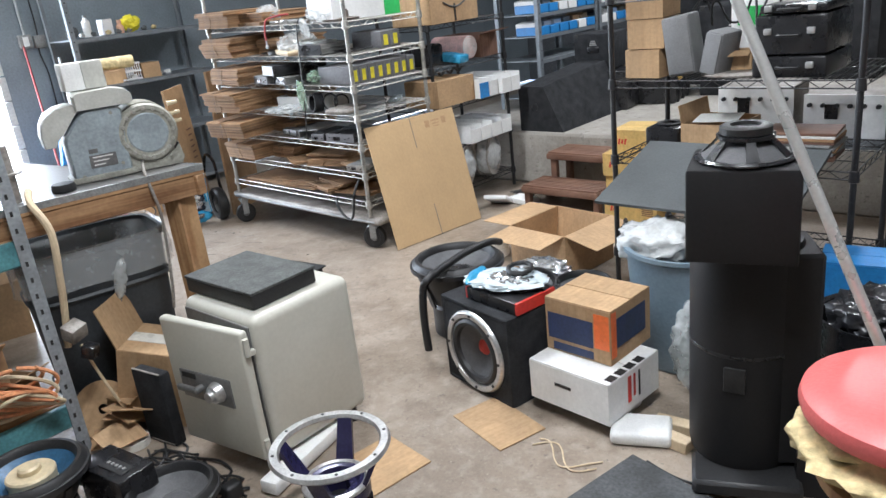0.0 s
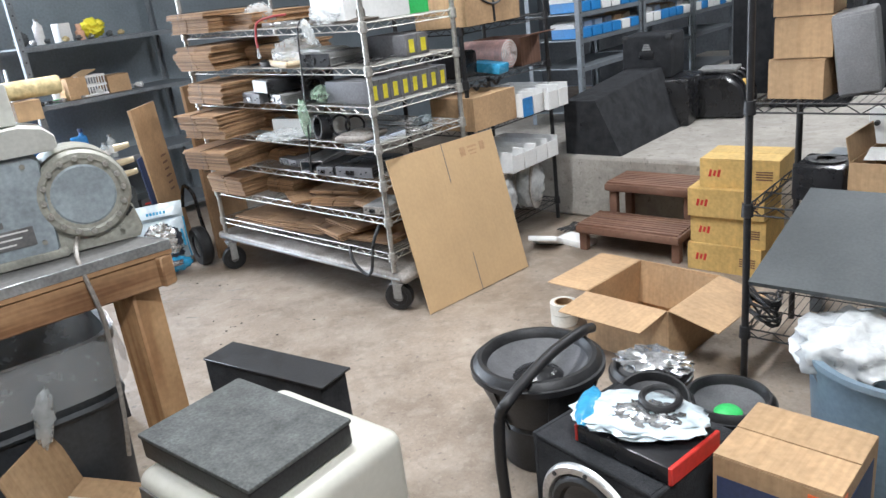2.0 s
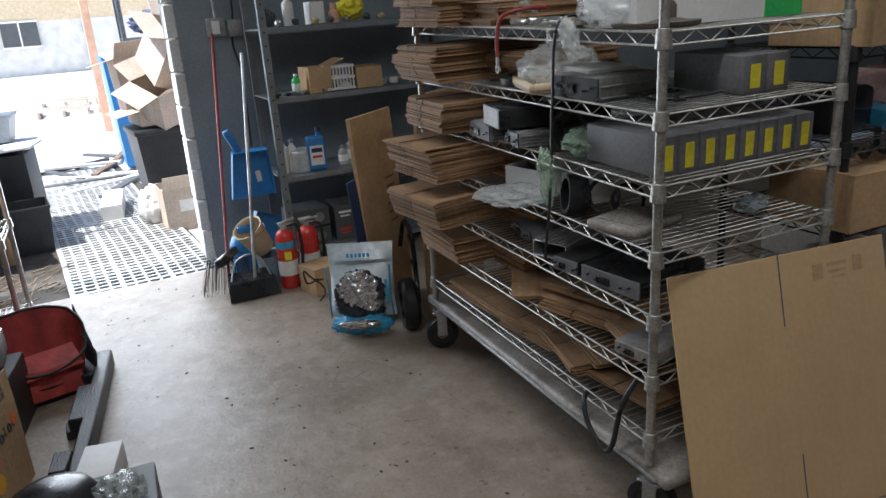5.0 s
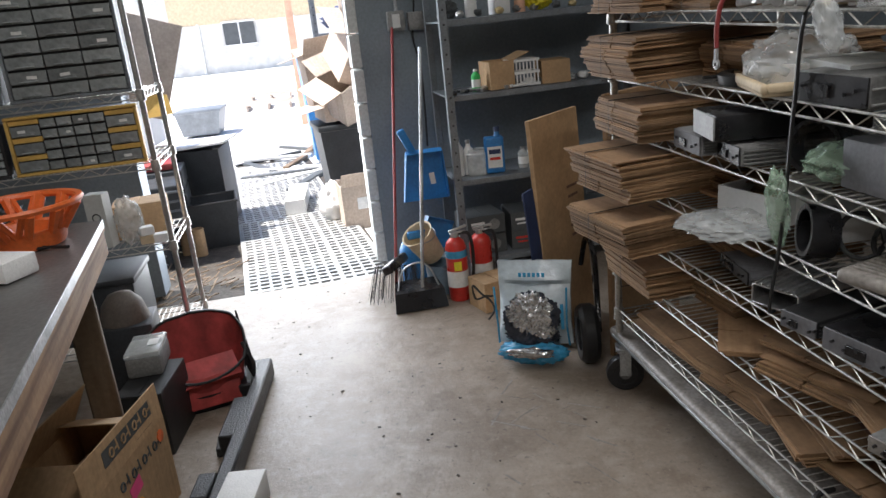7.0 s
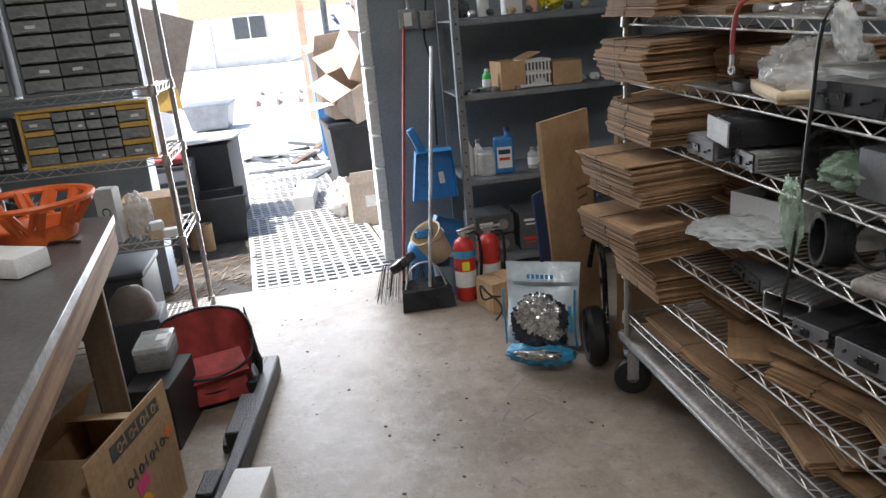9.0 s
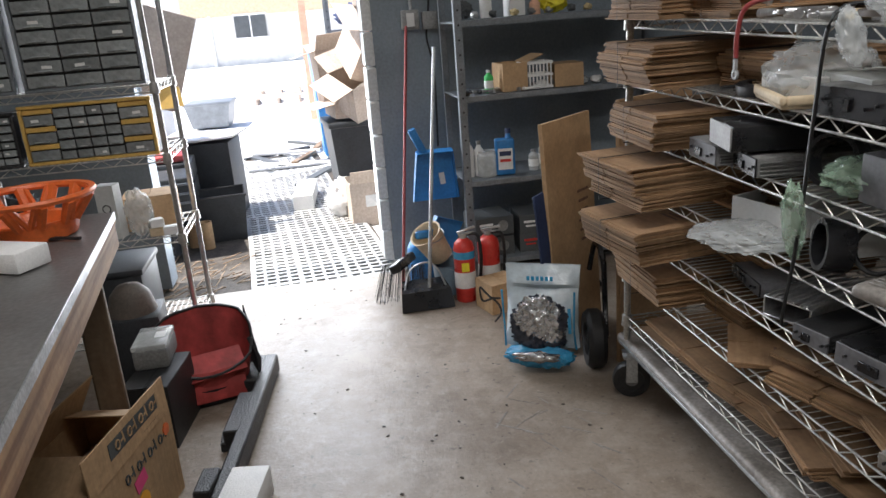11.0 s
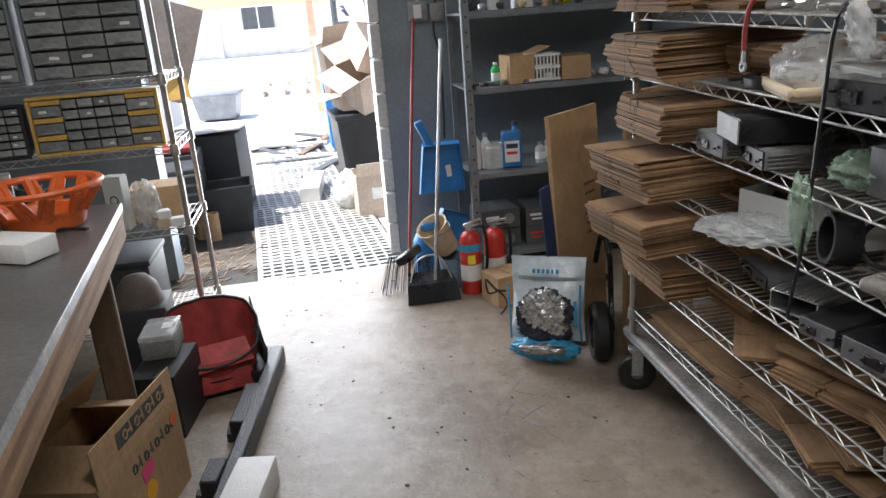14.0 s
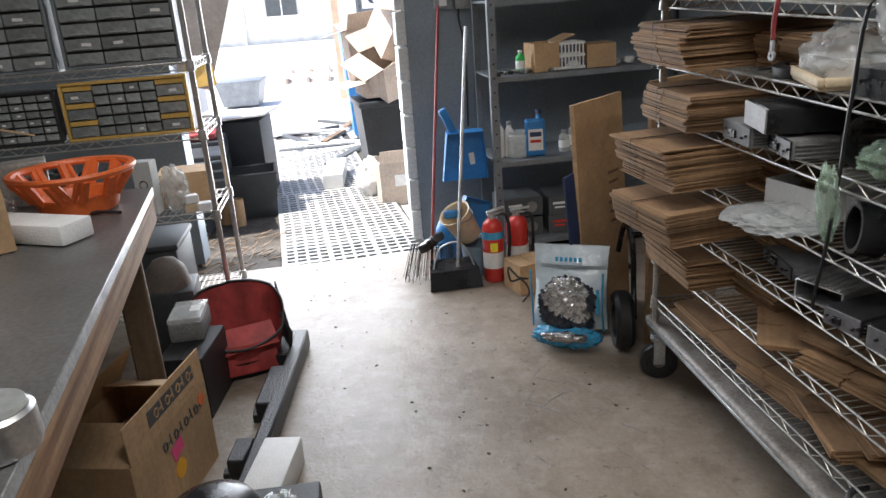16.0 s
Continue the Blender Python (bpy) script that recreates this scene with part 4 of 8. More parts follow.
carton("small grey-white carton under polythene", on(-3.98, 3.46, 1, 3), (0.2, 0.2, 0.06), "white")
carton("small grey-white lidded box under clear film", on(-3.8, 3.46, 1, -10), (0.2, 0.16, 0.07), "heavycard")
t = thing("foam_tray", "stained cream foam tray lying on the wire shelf", "tray", on(-3.98, 3.37, 1, -18))
part("tray_base", B().rbox((0, 0, 0.008), (0.24, 0.11, 0.014), 0.006, 3), "cream", t)
for y in (-0.05, 0.05):
    part("tray_rim", B().rbox((0, y, 0.02), (0.25, 0.018, 0.024), 0.008, 3), "cream", t)
for x in (-0.118, 0.118):
    part("tray_end", B().rbox((x, 0, 0.02), (0.018, 0.09, 0.024), 0.008, 3), "cream", t)
solo("speaker_ring", B().lathe([(0.06, 0), (0.064, 0.01), (0.1, 0.012), (0.104, 0.0), (0.06, 0)], 36), "helmet", "dusty brown speaker gasket ring on the top shelf", "loudspeaker part", on(-3.72, 3.45, 0, 0, 0.012))
t = thing("small_driver", "dusty brown speaker frame on the top shelf", "loudspeaker driver", on(-3.54, 3.45, 0, 0))
part("frame_ring", B().lathe([(0.08, 0.002), (0.11, 0.002), (0.112, 0.012), (0.085, 0.014), (0.08, 0.002)], 36), "helmet", t)
part("magnet", B().lathe([(0.001, 0.062), (0.05, 0.062), (0.055, 0.05), (0.055, 0.02), (0.085, 0.012)], 32), "helmet", t)
solo("cable_ring", B().lathe([(0.06, 0), (0.085, 0), (0.088, 0.025), (0.08, 0.03), (0.06, 0.03), (0.06, 0)], 32), "rubber", "dark rubber ring lying on the wire shelf", "ring", on(-4.13, 3.42, 1))
wg = carton("white carton with a bright green end", on(-3.6, 3.62, 0, -4), (0.24, 0.52, 0.14), "white")
part("green_end", B().box((0.06, 0.262, 0.07), (0.13, 0.003, 0.138), bev=0).box((0.1215, 0.2, 0.07), (0.002, 0.12, 0.138), bev=0), "green", wg)


def ring(x, y, z, R, r, tilt, rz):
    return [tuple(pose(x, y, z, tilt, 0, rz) @ Vector((R * math.cos(a / 24 * 2 * math.pi), R * math.sin(a / 24 * 2 * math.pi), 0))) for a in range(24)]


solo("pipe_ring", B().lathe([(0.052, -0.03), (0.062, -0.03), (0.062, 0.03), (0.052, 0.03), (0.052, -0.03)], 32, pose(0, 0, 0, 80, 0, 25)), "gloss", "short black plastic tube section on the shelf", "pipe", on(-3.84, 3.40, 2, 0, 0.064))
solo("pipe_ring", B().lathe([(0.048, -0.03), (0.06, -0.03), (0.06, 0.03), (0.048, 0.03), (0.048, -0.03)], 32, pose(0, 0, 0, 84, 0, -20)), "gloss", "dark plastic ring standing on the shelf", "pipe", on(-3.78, 3.36, 3, 0, 0.062))
for k, (x, y, R) in enumerate(((-3.72, 3.42, 0.05), (-3.66, 3.46, 0.045))):
    solo("cable_coil", B().tube(ring(0, 0, R + 0.006, R, 0, 82, 20 + 30 * k), 0.006, 6, True), "cable", "small coil of black cable on the shelf", "cable", on(x, y, 3))
solo("speaker_ring", B().lathe([(0.055, 0), (0.06, 0.012), (0.085, 0.014), (0.09, 0.0), (0.055, 0)], 36), "magnet", "tan speaker gasket ring on the top shelf", "loudspeaker part", on(-3.86, 3.46, 0, 0, 0.004))
solo("cable_spool", B().lathe([(0.02, 0), (0.085, 0), (0.085, 0.008), (0.035, 0.01), (0.035, 0.06), (0.085, 0.062), (0.085, 0.07), (0.02, 0.07)], 32), "ampgrey", "grey cable reel on the top shelf", "reel", on(-3.78, 3.6, 0, 0, 0.003))
t = thing("battery_cable", "short red battery cable with crimped lugs hanging off the shelf", "cable", pose(-4.1, 3.33, shelf_z(0, -4.1) + 0.025))
part("red_cable", B().tube([(0.12, 0.08, 0.03), (0.06, 0.04, 0.028), (0.02, -0.02, 0.01), (0.0, -0.03, -0.05), (-0.003, -0.03, -0.11)], 0.0062, 10), "redcable", t)
part("lug", B().lathe([(0.006, -0.003), (0.013, -0.003), (0.013, 0.003), (0.006, 0.003), (0.006, -0.003)], 18, pose(-0.004, -0.03, -0.15, 90)).box((-0.004, -0.03, -0.127), (0.012, 0.008, 0.03)), "alumatt", t)
solo("hanging_cable", B().tube([(-3.74, 3.42, shelf_z(0, -3.74) + 0.03), (-3.77, 3.31, shelf_z(0, -3.77) + 0.02), (-3.79, 3.297, 1.2), (-3.81, 3.299, 1.0), (-3.83, 3.3, 0.85), (-3.86, 3.302, shelf_z(4, -3.86) + 0.03), (-3.88, 3.33, shelf_z(4, -3.88) + 0.008)], 0.0045, 6), "cable", "thin black cord hanging down the front of the shelving", "cable", pose(0, 0, 0))
solo("hanging_cable", B().tube([(-3.46, 3.34, 0.44), (-3.47, 3.29, 0.36), (-3.5, 3.28, 0.22), (-3.54, 3.275, 0.19), (-3.62, 3.28, 0.24), (-3.66, 3.3, 0.3), (-3.68, 3.36, 0.295)], 0.008, 8), "cable", "loop of black cord hanging over the cart's lowest shelf", "cable", pose(0, 0, 0))
for i, (x, y, k) in enumerate(((-3.62, 3.5, 1), (-3.52, 3.5, 1), (-4.18, 3.42, 1), (-3.75, 3.48, 2))):
    pts = [(x + 0.09 * math.sin(a * 0.9 + i), y + 0.08 * math.cos(a * 1.3 + i * 2), shelf_z(k, x) + 0.01 + 0.006 * (a % 3)) for a in range(9)]
    solo("cable_tangle", B().tube(pts, 0.0045, 5), "cable", "loose tangle of black wire on a wire shelf", "cable", pose(0, 0, 0))
for i in range(7):
    x = -4.12 + i * 0.05
    solo("metal_fitting", B().cyl((0, 0, 0.012), (0.05, 0.01, 0.014), 0.012, 0.009, 10).box((0.06, 0.012, 0.014), (0.02, 0.024, 0.012)), "alu", "small silver metal fitting on the top shelf", "fitting", on(x, 3.37 + 0.03 * (i % 3), 0, 40 * i))

# ---- goods on the black wire rack ----
az = carton("brown shipping carton with a dark printed swoosh", pose(-3.56, 4.31, 1.274, 0, 0, 2), (0.34, 0.5, 0.3))
part("printed_swoosh", B().tube([(0.172, -0.12 + 0.024 * i, 0.13 - 0.035 * math.sin(math.pi * i / 10)) for i in range(11)], 0.006, 5), "rubber", az)
part("printed_strip", B().box((0.171, 0.0, 0.06), (0.001, 0.02, 0.11), bev=0), "rubber", az)
carton("tan carton on the black rack", pose(-3.53, 4.24, 0.739, 0, 0, 0), (0.3, 0.38, 0.17), "card")


def parts_bin(at, s, m="white"):
    t = thing("parts_bin", "white open-top cardboard parts bin with a blue front" if m == "blue" else "white open-top parts bin on the rack", "storage bin", at, "parts bins")
    x, y, z = s
    k = 0.004
    for n, c, q, mm in (("side", (0, -y / 2, z / 2), (x, k, z), "white"), ("side", (0, y / 2, z / 2), (x, k, z), "white"), ("front", (x / 2, 0, z * 0.4), (k, y, z * 0.8), m), ("back", (-x / 2, 0, z / 2), (k, y, z), "white"), ("base", (0, 0, k), (x, y, k), "white")):
        part(n, B().box(c, q, bev=0.001), mm, t)
    part("filling", B().blob((0, 0, z * 0.45), (x * 0.45, y * 0.42, z * 0.3), int(at.translation.y * 9), 0.4, 3, 3), "ampgrey", t)
    return t


for y, m in ((4.49, "blue"), (4.6, "white"), (4.71, "white"), (4.82, "white")):
    parts_bin(pose(-3.52, y, 0.739), (0.36 if y < 4.7 else 0.42, 0.1, 0.13), m)
for y in (4.34, 4.46, 4.58, 4.7):
    parts_bin(pose(-3.52, y, 0.454), (0.38, 0.11, 0.12))
t = thing("film_roll", "rolled pink and white protective film on the rack", "roll", pose(-3.62, 4.52, 1.0))
sp = [(0.004 + 0.0028 * i / 4, i * 0.42) for i in range(70)]
part("roll", B().cyl((-0.15, 0, 0.085), (0.16, 0, 0.085), 0.078, seg=28), "pinkred", t)
part("spiral_end", B().tube([(0.163, r * 1.5 * math.cos(a), 0.085 + r * 1.5 * math.sin(a)) for r, a in sp], 0.0035, 4), "white", t)
carton("dark printed carton lying open on the rack", pose(-3.62, 4.72, 0.999, 0, 0, 0), (0.34, 0.2, 0.16), "stepwood", False, flaps=(("E", 10, 0.12),))
solo("cyan_packet", B().rbox((0, 0, 0.03), (0.2, 0.12, 0.055), 0.01, 2, (0, 8, 0)), "cyan", "flat blue packet on the rack", "packet", pose(-3.5, 4.37, 1.005, 0, 0, 8))
solo("black_gear", B().rbox((0, 0, 0.07), (0.3, 0.2, 0.14), 0.02, 2), "gloss", "black device pushed back on the rack", "device", pose(-3.68, 4.22, 1.0))
solo("cable_bundle", B().tube([(-3.46, 4.15 + 0.02 * i, 0.97 - 0.03 * math.sin(i * 0.7) ** 2) for i in range(14)], 0.008, 6), "cable", "grey cable sagging from the rack shelf", "cable", pose(0, 0, 0))
for y, z, R in ((4.3, 0.143, 0.15), (4.6, 0.143, 0.165)):
    t = thing("wrapped_reel", "large reel wrapped in crumpled clear plastic", "reel", pose(-3.45, y, z, 0, 0, 18))
    part("reel_disc", B().lathe([(0.03, -0.05), (R * 0.93, -0.05), (R * 0.93, -0.042), (0.05, -0.04), (0.05, 0.04), (R * 0.93, 0.042), (R * 0.93, 0.05), (0.03, 0.05)], 36, pose(0, 0, R, 0, 90, 0)), "deck", t)
    part("wrap", B().blob((0, 0, R), (0.1, R, R), 21 + int(y * 10), 0.12, 2.5, 4), "heavypoly", t)
solo("foam_sheet", B().rbox((0, 0, 0.015), (0.17, 0.3, 0.03), 0.008, 2), "foam", "curved white foam sheet leaning by the rack", "foam", pose(-3.22, 4.42, 0.005, -26, 0, 18))
solo("foam_block", B().rbox((0, 0, 0.02), (0.2, 0.12, 0.04), 0.006, 2), "foam", "flat white foam block on the floor", "foam", pose(-3.08, 4.5, 0.0, 0, 0, -12))
for i in range(4):
    solo("wire_tangle", B().tube([(-3.28 + 0.05 * a * 0.5 + 0.03 * math.sin(i + a), 4.68 + 0.08 * math.sin(a * 1.1 + i), 0.012 + 0.02 * abs(math.sin(a * 0.8 + i))) for a in range(10)], 0.005, 5), "cable", "tangled black cable on the floor by the steps", "cable", pose(0, 0, 0))
solo("black_bracket", B().rbox((0, 0, 0.03), (0.09, 0.26, 0.05), 0.01, 2).rbox((0.1, 0.1, 0.025), (0.16, 0.1, 0.045), 0.01, 2), "rubber", "black bracket lying on the floor before the step", "bracket", pose(-2.62, 4.14, 0.002, 0, 0, -28))
tp = thing("tape_roll", "two rolls of clear packing tape stacked on the floor", "tape", pose(-2.6, 3.575, 0))
for z in (0, 0.052):
    r_ = part("tape", B().lathe([(0.04, 0.001), (0.06, 0.001), (0.06, 0.05), (0.04, 0.05), (0.04, 0.001)], 32, pose(0, 0, z)), "tape", tp)
    part("core", B().lathe([(0.037, 0.001), (0.041, 0.001), (0.041, 0.051), (0.037, 0.051), (0.037, 0.001)], 32, pose(0, 0, z)), "card", r_)

# ---- on the platform ----
def shelf_unit(label, at, w, d, heights, top, m="shelfgrey", th=0.03):
    """Bolted angle-iron shelving: uprights with holes and lipped shelves; w along local x, front at local y = 0."""
    t = thing("shelf_unit", label, "shelving", at)
    for x in (0, w):
        for y in (0, d):
            sy = 1 if y == 0 else -1
            sx = 1 if x == 0 else -1
            u = part("upright", B().box((x + sx * 0.02, y, top / 2), (0.04, 0.004, top), bev=0.001).box((x, y + sy * 0.018, top / 2), (0.004, 0.036, top), bev=0.001), m, t)
            if y == 0:
                hm = B()
                for i in range(int(top / 0.075)):
                    hm.cyl((x + sx * 0.02, -0.0035, 0.05 + i * 0.075), (x + sx * 0.02, -0.002, 0.05 + i * 0.075), 0.006, seg=8)
                tagged(part("bolt_holes", hm, "rubber", u), kind="stuff")
    for h in heights:
        part("shelf", B().box((w / 2, d / 2, h - 0.006), (w - 0.012, d - 0.012, 0.012), bev=0.002).box((w / 2, 0.006, h - th / 2), (w - 0.02, 0.006, th), bev=0.002), m, t)
    return t


for i, (x, y) in enumerate(((-3.72, 5.75), (-3.72, 6.75), (-3.72, 7.75))):
    shelf_unit("grey steel shelving with blue and white parts bins on the platform", pose(x, y, 0.4, 0, 0, 90), 0.96, 0.45, [0.1, 0.42, 0.62, 0.80, 0.98, 1.16], 1.5)
    for h in (0.62, 0.80, 0.98, 1.16):
        for k in range(6):
            bb = thing("parts_bin", "small blue parts bin on grey shelving", "storage bin", pose(x - 0.15, y + 0.1 + k * 0.15, 0.4 + h + 0.002), "platform parts bins")
            blue = rnd.random() < 0.6
            part("bin_body", B().box((0.02, 0, 0.035), (0.26, 0.13, 0.07), bev=0.004), "blue" if blue else "white", bb)
            part("filling", B().box((-0.02, 0, 0.08), (0.2, 0.11, 0.06), (rnd.uniform(-14, 14), 0, 0), 0.005), rnd.choice(["white", "white", "card", "ampgrey"]), bb)


def cabinet(name, label, at, s, m="carpet"):
    t = thing(name, label, "loudspeaker", at)
    x, y, z = s
    part("cabinet", B().rbox((0, 0, z / 2), s, 0.015, 2), m, t)
    part("handle_cup", B().rbox((0, -y / 2 - 0.002, z * 0.55), (0.1, 0.012, 0.05), 0.005, 2), "gloss", t)
    for q in (-1, 1):
        part("corner", B().rbox((q * (x / 2 - 0.02), -y / 2 + 0.018, z - 0.02), (0.045, 0.045, 0.045), 0.012, 2), "rubber", t)
    mk = B()
    for k in range(3):
        mk.box((0, -y / 2 - 0.002, z * (0.68 + 0.05 * k)), (0.06 - 0.012 * k, 0.002, 0.012), bev=0)
    part("printed_mark", mk, "alu", t)
    return t


cabinet("speaker_cabinet", "black speaker cabinet resting on another", pose(-3.3, 6.02, 0.722, 0, 0, 8), (0.34, 0.32, 0.29))
solo("speaker_cabinet", B().rbox((0, 0, 0.16), (0.5, 0.42, 0.32), 0.02, 2), "gloss", "black plastic cabinet under the wedge's back", "loudspeaker", pose(-3.25, 6.02, 0.4, 0, 0, 8))
cabinet("speaker_cabinet", "tall black speaker cabinet standing on the platform", pose(-2.45, 6.8, 0.4, 0, 0, 6), (0.5, 0.5, 0.72))
cabinet("speaker_cabinet", "very tall black cabinet at the back of the platform", pose(-2.85, 7.35, 0.4, 0, 0, 3), (0.6, 0.5, 1.35))
cabinet("speaker_cabinet", "wide black cabinet at the back", pose(-1.9, 7.6, 0.4, 0, 0, 3), (0.7, 0.5, 0.95))
solo("foil_bag", B().blob((0, 0, 0.07), (0.1, 0.09, 0.08), 31, 0.3, 2, 4, flat=0.8), "foil", "silver crumpled bag on the black cabinet", "bag", pose(-2.42, 6.7, 1.12))
t = thing("roto_case", "rounded black moulded equipment case on the platform", "case", pose(-2.97, 6.3, 0.4, 0, 0, 10))
cb = B()
prof = [(-0.22, 0.0), (0.22, 0.0), (0.235, 0.1), (0.2, 0.22), (0.11, 0.29), (-0.11, 0.29), (-0.2, 0.22), (-0.235, 0.1)]
n = len(prof)
vs = []
for y, k in ((-0.2, 0.9), (-0.18, 1.0), (0.28, 1.0), (0.3, 0.9)):
    vs += [(x * k, y, 0.145 + (z - 0.145) * k) for x, z in prof]
fs = [tuple(range(n)), tuple(range(3 * n, 4 * n))]
for j in range(3):
    fs += [(j * n + i, j * n + (i + 1) % n, (j + 1) * n + (i + 1) % n, (j + 1) * n + i) for i in range(n)]
part("shell", cb.add(vs, fs), "gloss", t)
for y in (-0.1, 0.06, 0.2):
    part("rib", B().tube([(x * 1.02, y, 0.145 + (z - 0.145) * 1.02) for x, z in prof[1:]], 0.012, 6), "gloss", t)
part("latch", B().rbox((0.2, 0.0, 0.2), (0.03, 0.1, 0.08), 0.008, 2, (0, -30, 0)), "mustard", t)
part("grille", B().rbox((0.02, 0.05, 0.31), (0.26, 0.22, 0.03), 0.01, 2), "ampgrey", t)

# ---- goods on the right-hand rack ----
for i in range(3):
    carton("small plain brown carton, stacked three high", pose(-1.64 + 0.006 * (i % 2), 3.62, 1.014 + i * 0.128, 0, 0, rnd.uniform(-5, 5)), (0.17, 0.2, 0.12), "card", group="small carton stack")
for x, rz, ry, s in ((-1.47, 8, -8, (0.12, 0.17, 0.25)), (-1.34, -10, 12, (0.08, 0.15, 0.18))):
    t = thing("bookshelf_speaker", "tilted grey cloth-covered speaker on the rack", "loudspeaker", pose(x, 3.6, 1.026, 0, ry, rz))
    part("body", B().rbox((0, 0, s[2] / 2), s, 0.012, 2), "greyspk", t)
    part("grille", B().rbox((0, -s[1] / 2 - 0.004, s[2] / 2), (s[0] * 0.9, 0.01, s[2] * 0.92), 0.004, 2), "greyspk", t)
solo("oval_plate", B().lathe([(0.001, 0), (0.15, 0), (0.155, 0.008), (0.14, 0.016), (0.001, 0.012)], 36), "deck", "flat pale oval cover on the rack shelf", "cover", pose(-1.25, 3.6, 1.016) @ Matrix.Diagonal((1, 0.7, 1, 1)))
ca = thing("hard_case", "black hard cases stacked on the rack", "case", pose(-1.02, 3.68, 1.014))
for z, h, s in ((0, 0.085, 0.0), (0.09, 0.15, 0.01), (0.245, 0.035, 0.03)):
    c = part("case_body", B().rbox((s * 0.3, 0, z + h / 2), (0.28 - s, 0.36, h), 0.012, 2), "gloss", ca)
    part("latch", B().rbox((-0.08, -0.185, z + h * 0.6), (0.03, 0.012, 0.025), 0.004, 2).rbox((0.08, -0.185, z + h * 0.6), (0.03, 0.012, 0.025), 0.004, 2), "alu", c)
    part("handle", B().tube([(-0.04, -0.18, z + h * 0.5), (-0.035, -0.2, z + h * 0.5), (0.035, -0.2, z + h * 0.5), (0.04, -0.18, z + h * 0.5)], 0.006, 6), "rubber", c)
sg = thing("retail_box", "white boxed item with a green panel on the rack", "box", pose(-1.22, 3.9, 1.014, 0, 0, 4))
part("carton_wall", B().rbox((0, 0, 0.16), (0.32, 0.1, 0.34), 0.004, 2), "white", sg)
part("green_panel", B().box((-0.07, -0.052, 0.22), (0.12, 0.002, 0.08), bev=0), "green", sg)
part("printed_line", B().box((0.09, -0.052, 0.26), (0.1, 0.002, 0.02), bev=0).tube([(0.05 + 0.1 * k / 8, -0.052, 0.14 + 0.025 * math.sin(k * 0.8)) for k in range(9)], 0.004, 5), "shelfgrey", sg)
carton("little open brown carton on the rack", pose(-1.27, 3.68, 1.03, 0, 0, 8), (0.11, 0.1, 0.08), "card", False, flaps=(("S", -20, 0.05),))
solo("wire_tangle", B().tube([(-1.5 + 0.03 * a, 3.7 + 0.08 * math.sin(a), 1.27 + 0.06 * math.sin(a * 1.7)) for a in range(14)], 0.005, 5), "cable", "tangled leads behind the grey speakers", "cable", pose(0, 0, 0))


def receiver(x, y, z, w, h, rz=0):
    t = thing("receiver", "pale rack-mounted electronic instrument", "electronics", pose(x, y, z, 0, 0, rz))
    part("case", B().rbox((0, 0.14, h / 2), (w, 0.28, h), 0.005, 2), "deck", t)
    part("front_panel", B().box((0, -0.003, h / 2), (w, 0.006, h), bev=0.002), "white", t)
    part("display", B().box((-w * 0.15, -0.008, h * 0.6), (w * 0.16, 0.004, h * 0.35), bev=0.001), "gloss", t)
    for i in range(6):
        part("knob", B().cyl((-w * 0.42 + i * w * 0.165, -0.006, h * 0.75), (-w * 0.42 + i * w * 0.165, -0.024, h * 0.75), 0.011, 0.009, 12), "rubber", t)


receiver(-1.38, 4.18, 0.628, 0.36, 0.24, 3)
receiver(-0.98, 4.2, 0.628, 0.36, 0.2, -3)
t = thing("side_table", "grey steel bench carrying instruments behind the rack", "bench", pose(-1.2, 4.3, 0))
part("tabletop", B().box((0, 0, 0.612), (1.1, 0.4, 0.03)), "shelfgrey", t)
for x in (-0.5, 0.5):
    for y in (-0.15, 0.15):
        part("leg", B().box((x, y, 0.298), (0.05, 0.05, 0.596)), "shelfgrey", t)
carton("open brown carton with papers on the rack's middle shelf", pose(-1.36, 3.7, 0.664, 0, 0, -4), (0.24, 0.28, 0.14), "card", False, flaps=(("W", 80, 0.08),))
solo("paper_sheet", B().slab((-0.1, -0.04, 0), (0.1, -0.04, 0.01), (0.1, 0.06, 0.03), (-0.1, 0.06, 0.02), 0.002), "paper", "white papers sticking out of a carton", "paper", pose(-1.36, 3.66, 0.8))
t = thing("black_device", "small black device with a round speaker top on the rack", "device", pose(-1.58, 3.66, 0.664))
part("body", B().rbox((0, 0, 0.06), (0.16, 0.2, 0.12), 0.012, 2), "gloss", t)
part("round_grille", B().lathe([(0.03, 0.121), (0.06, 0.121), (0.064, 0.127), (0.03, 0.128)], 28), "rubber", t)
for i in range(10):
    solo("magazine", B().rbox((0, 0, 0.006), (0.28, 0.2, 0.011), 0.002, 1), rnd.choice(["cardflat", "ampgrey", "paper", "stepwood"]), "flat printed sheet in a pile on the rack", "paper", pose(-1.0, 3.68, 0.664 + i * 0.0115, 0, 0, rnd.uniform(-8, 8)), "sheet pile")
for i in range(8):
    solo("wire_tangle", B().tube([(-1.74 + 0.07 * math.sin(a * 0.9 + i), 3.56 + 0.06 * math.cos(a * 1.2 + i), 0.21 + 0.012 * i + 0.01 * (a % 2)) for a in range(10)], 0.005, 5), "cable", "coiled dark leads on the lower rack shelf", "cable", pose(0, 0, 0))


# ---- shelving by the doorway ----
shelf_unit("blue-grey steel shelving with bottles and clutter by the doorway", pose(-6.32, 3.04, 0, 0, 0, 90), 1.25, 0.46, [0.1, 0.565, 1.03, 1.42], 1.85)


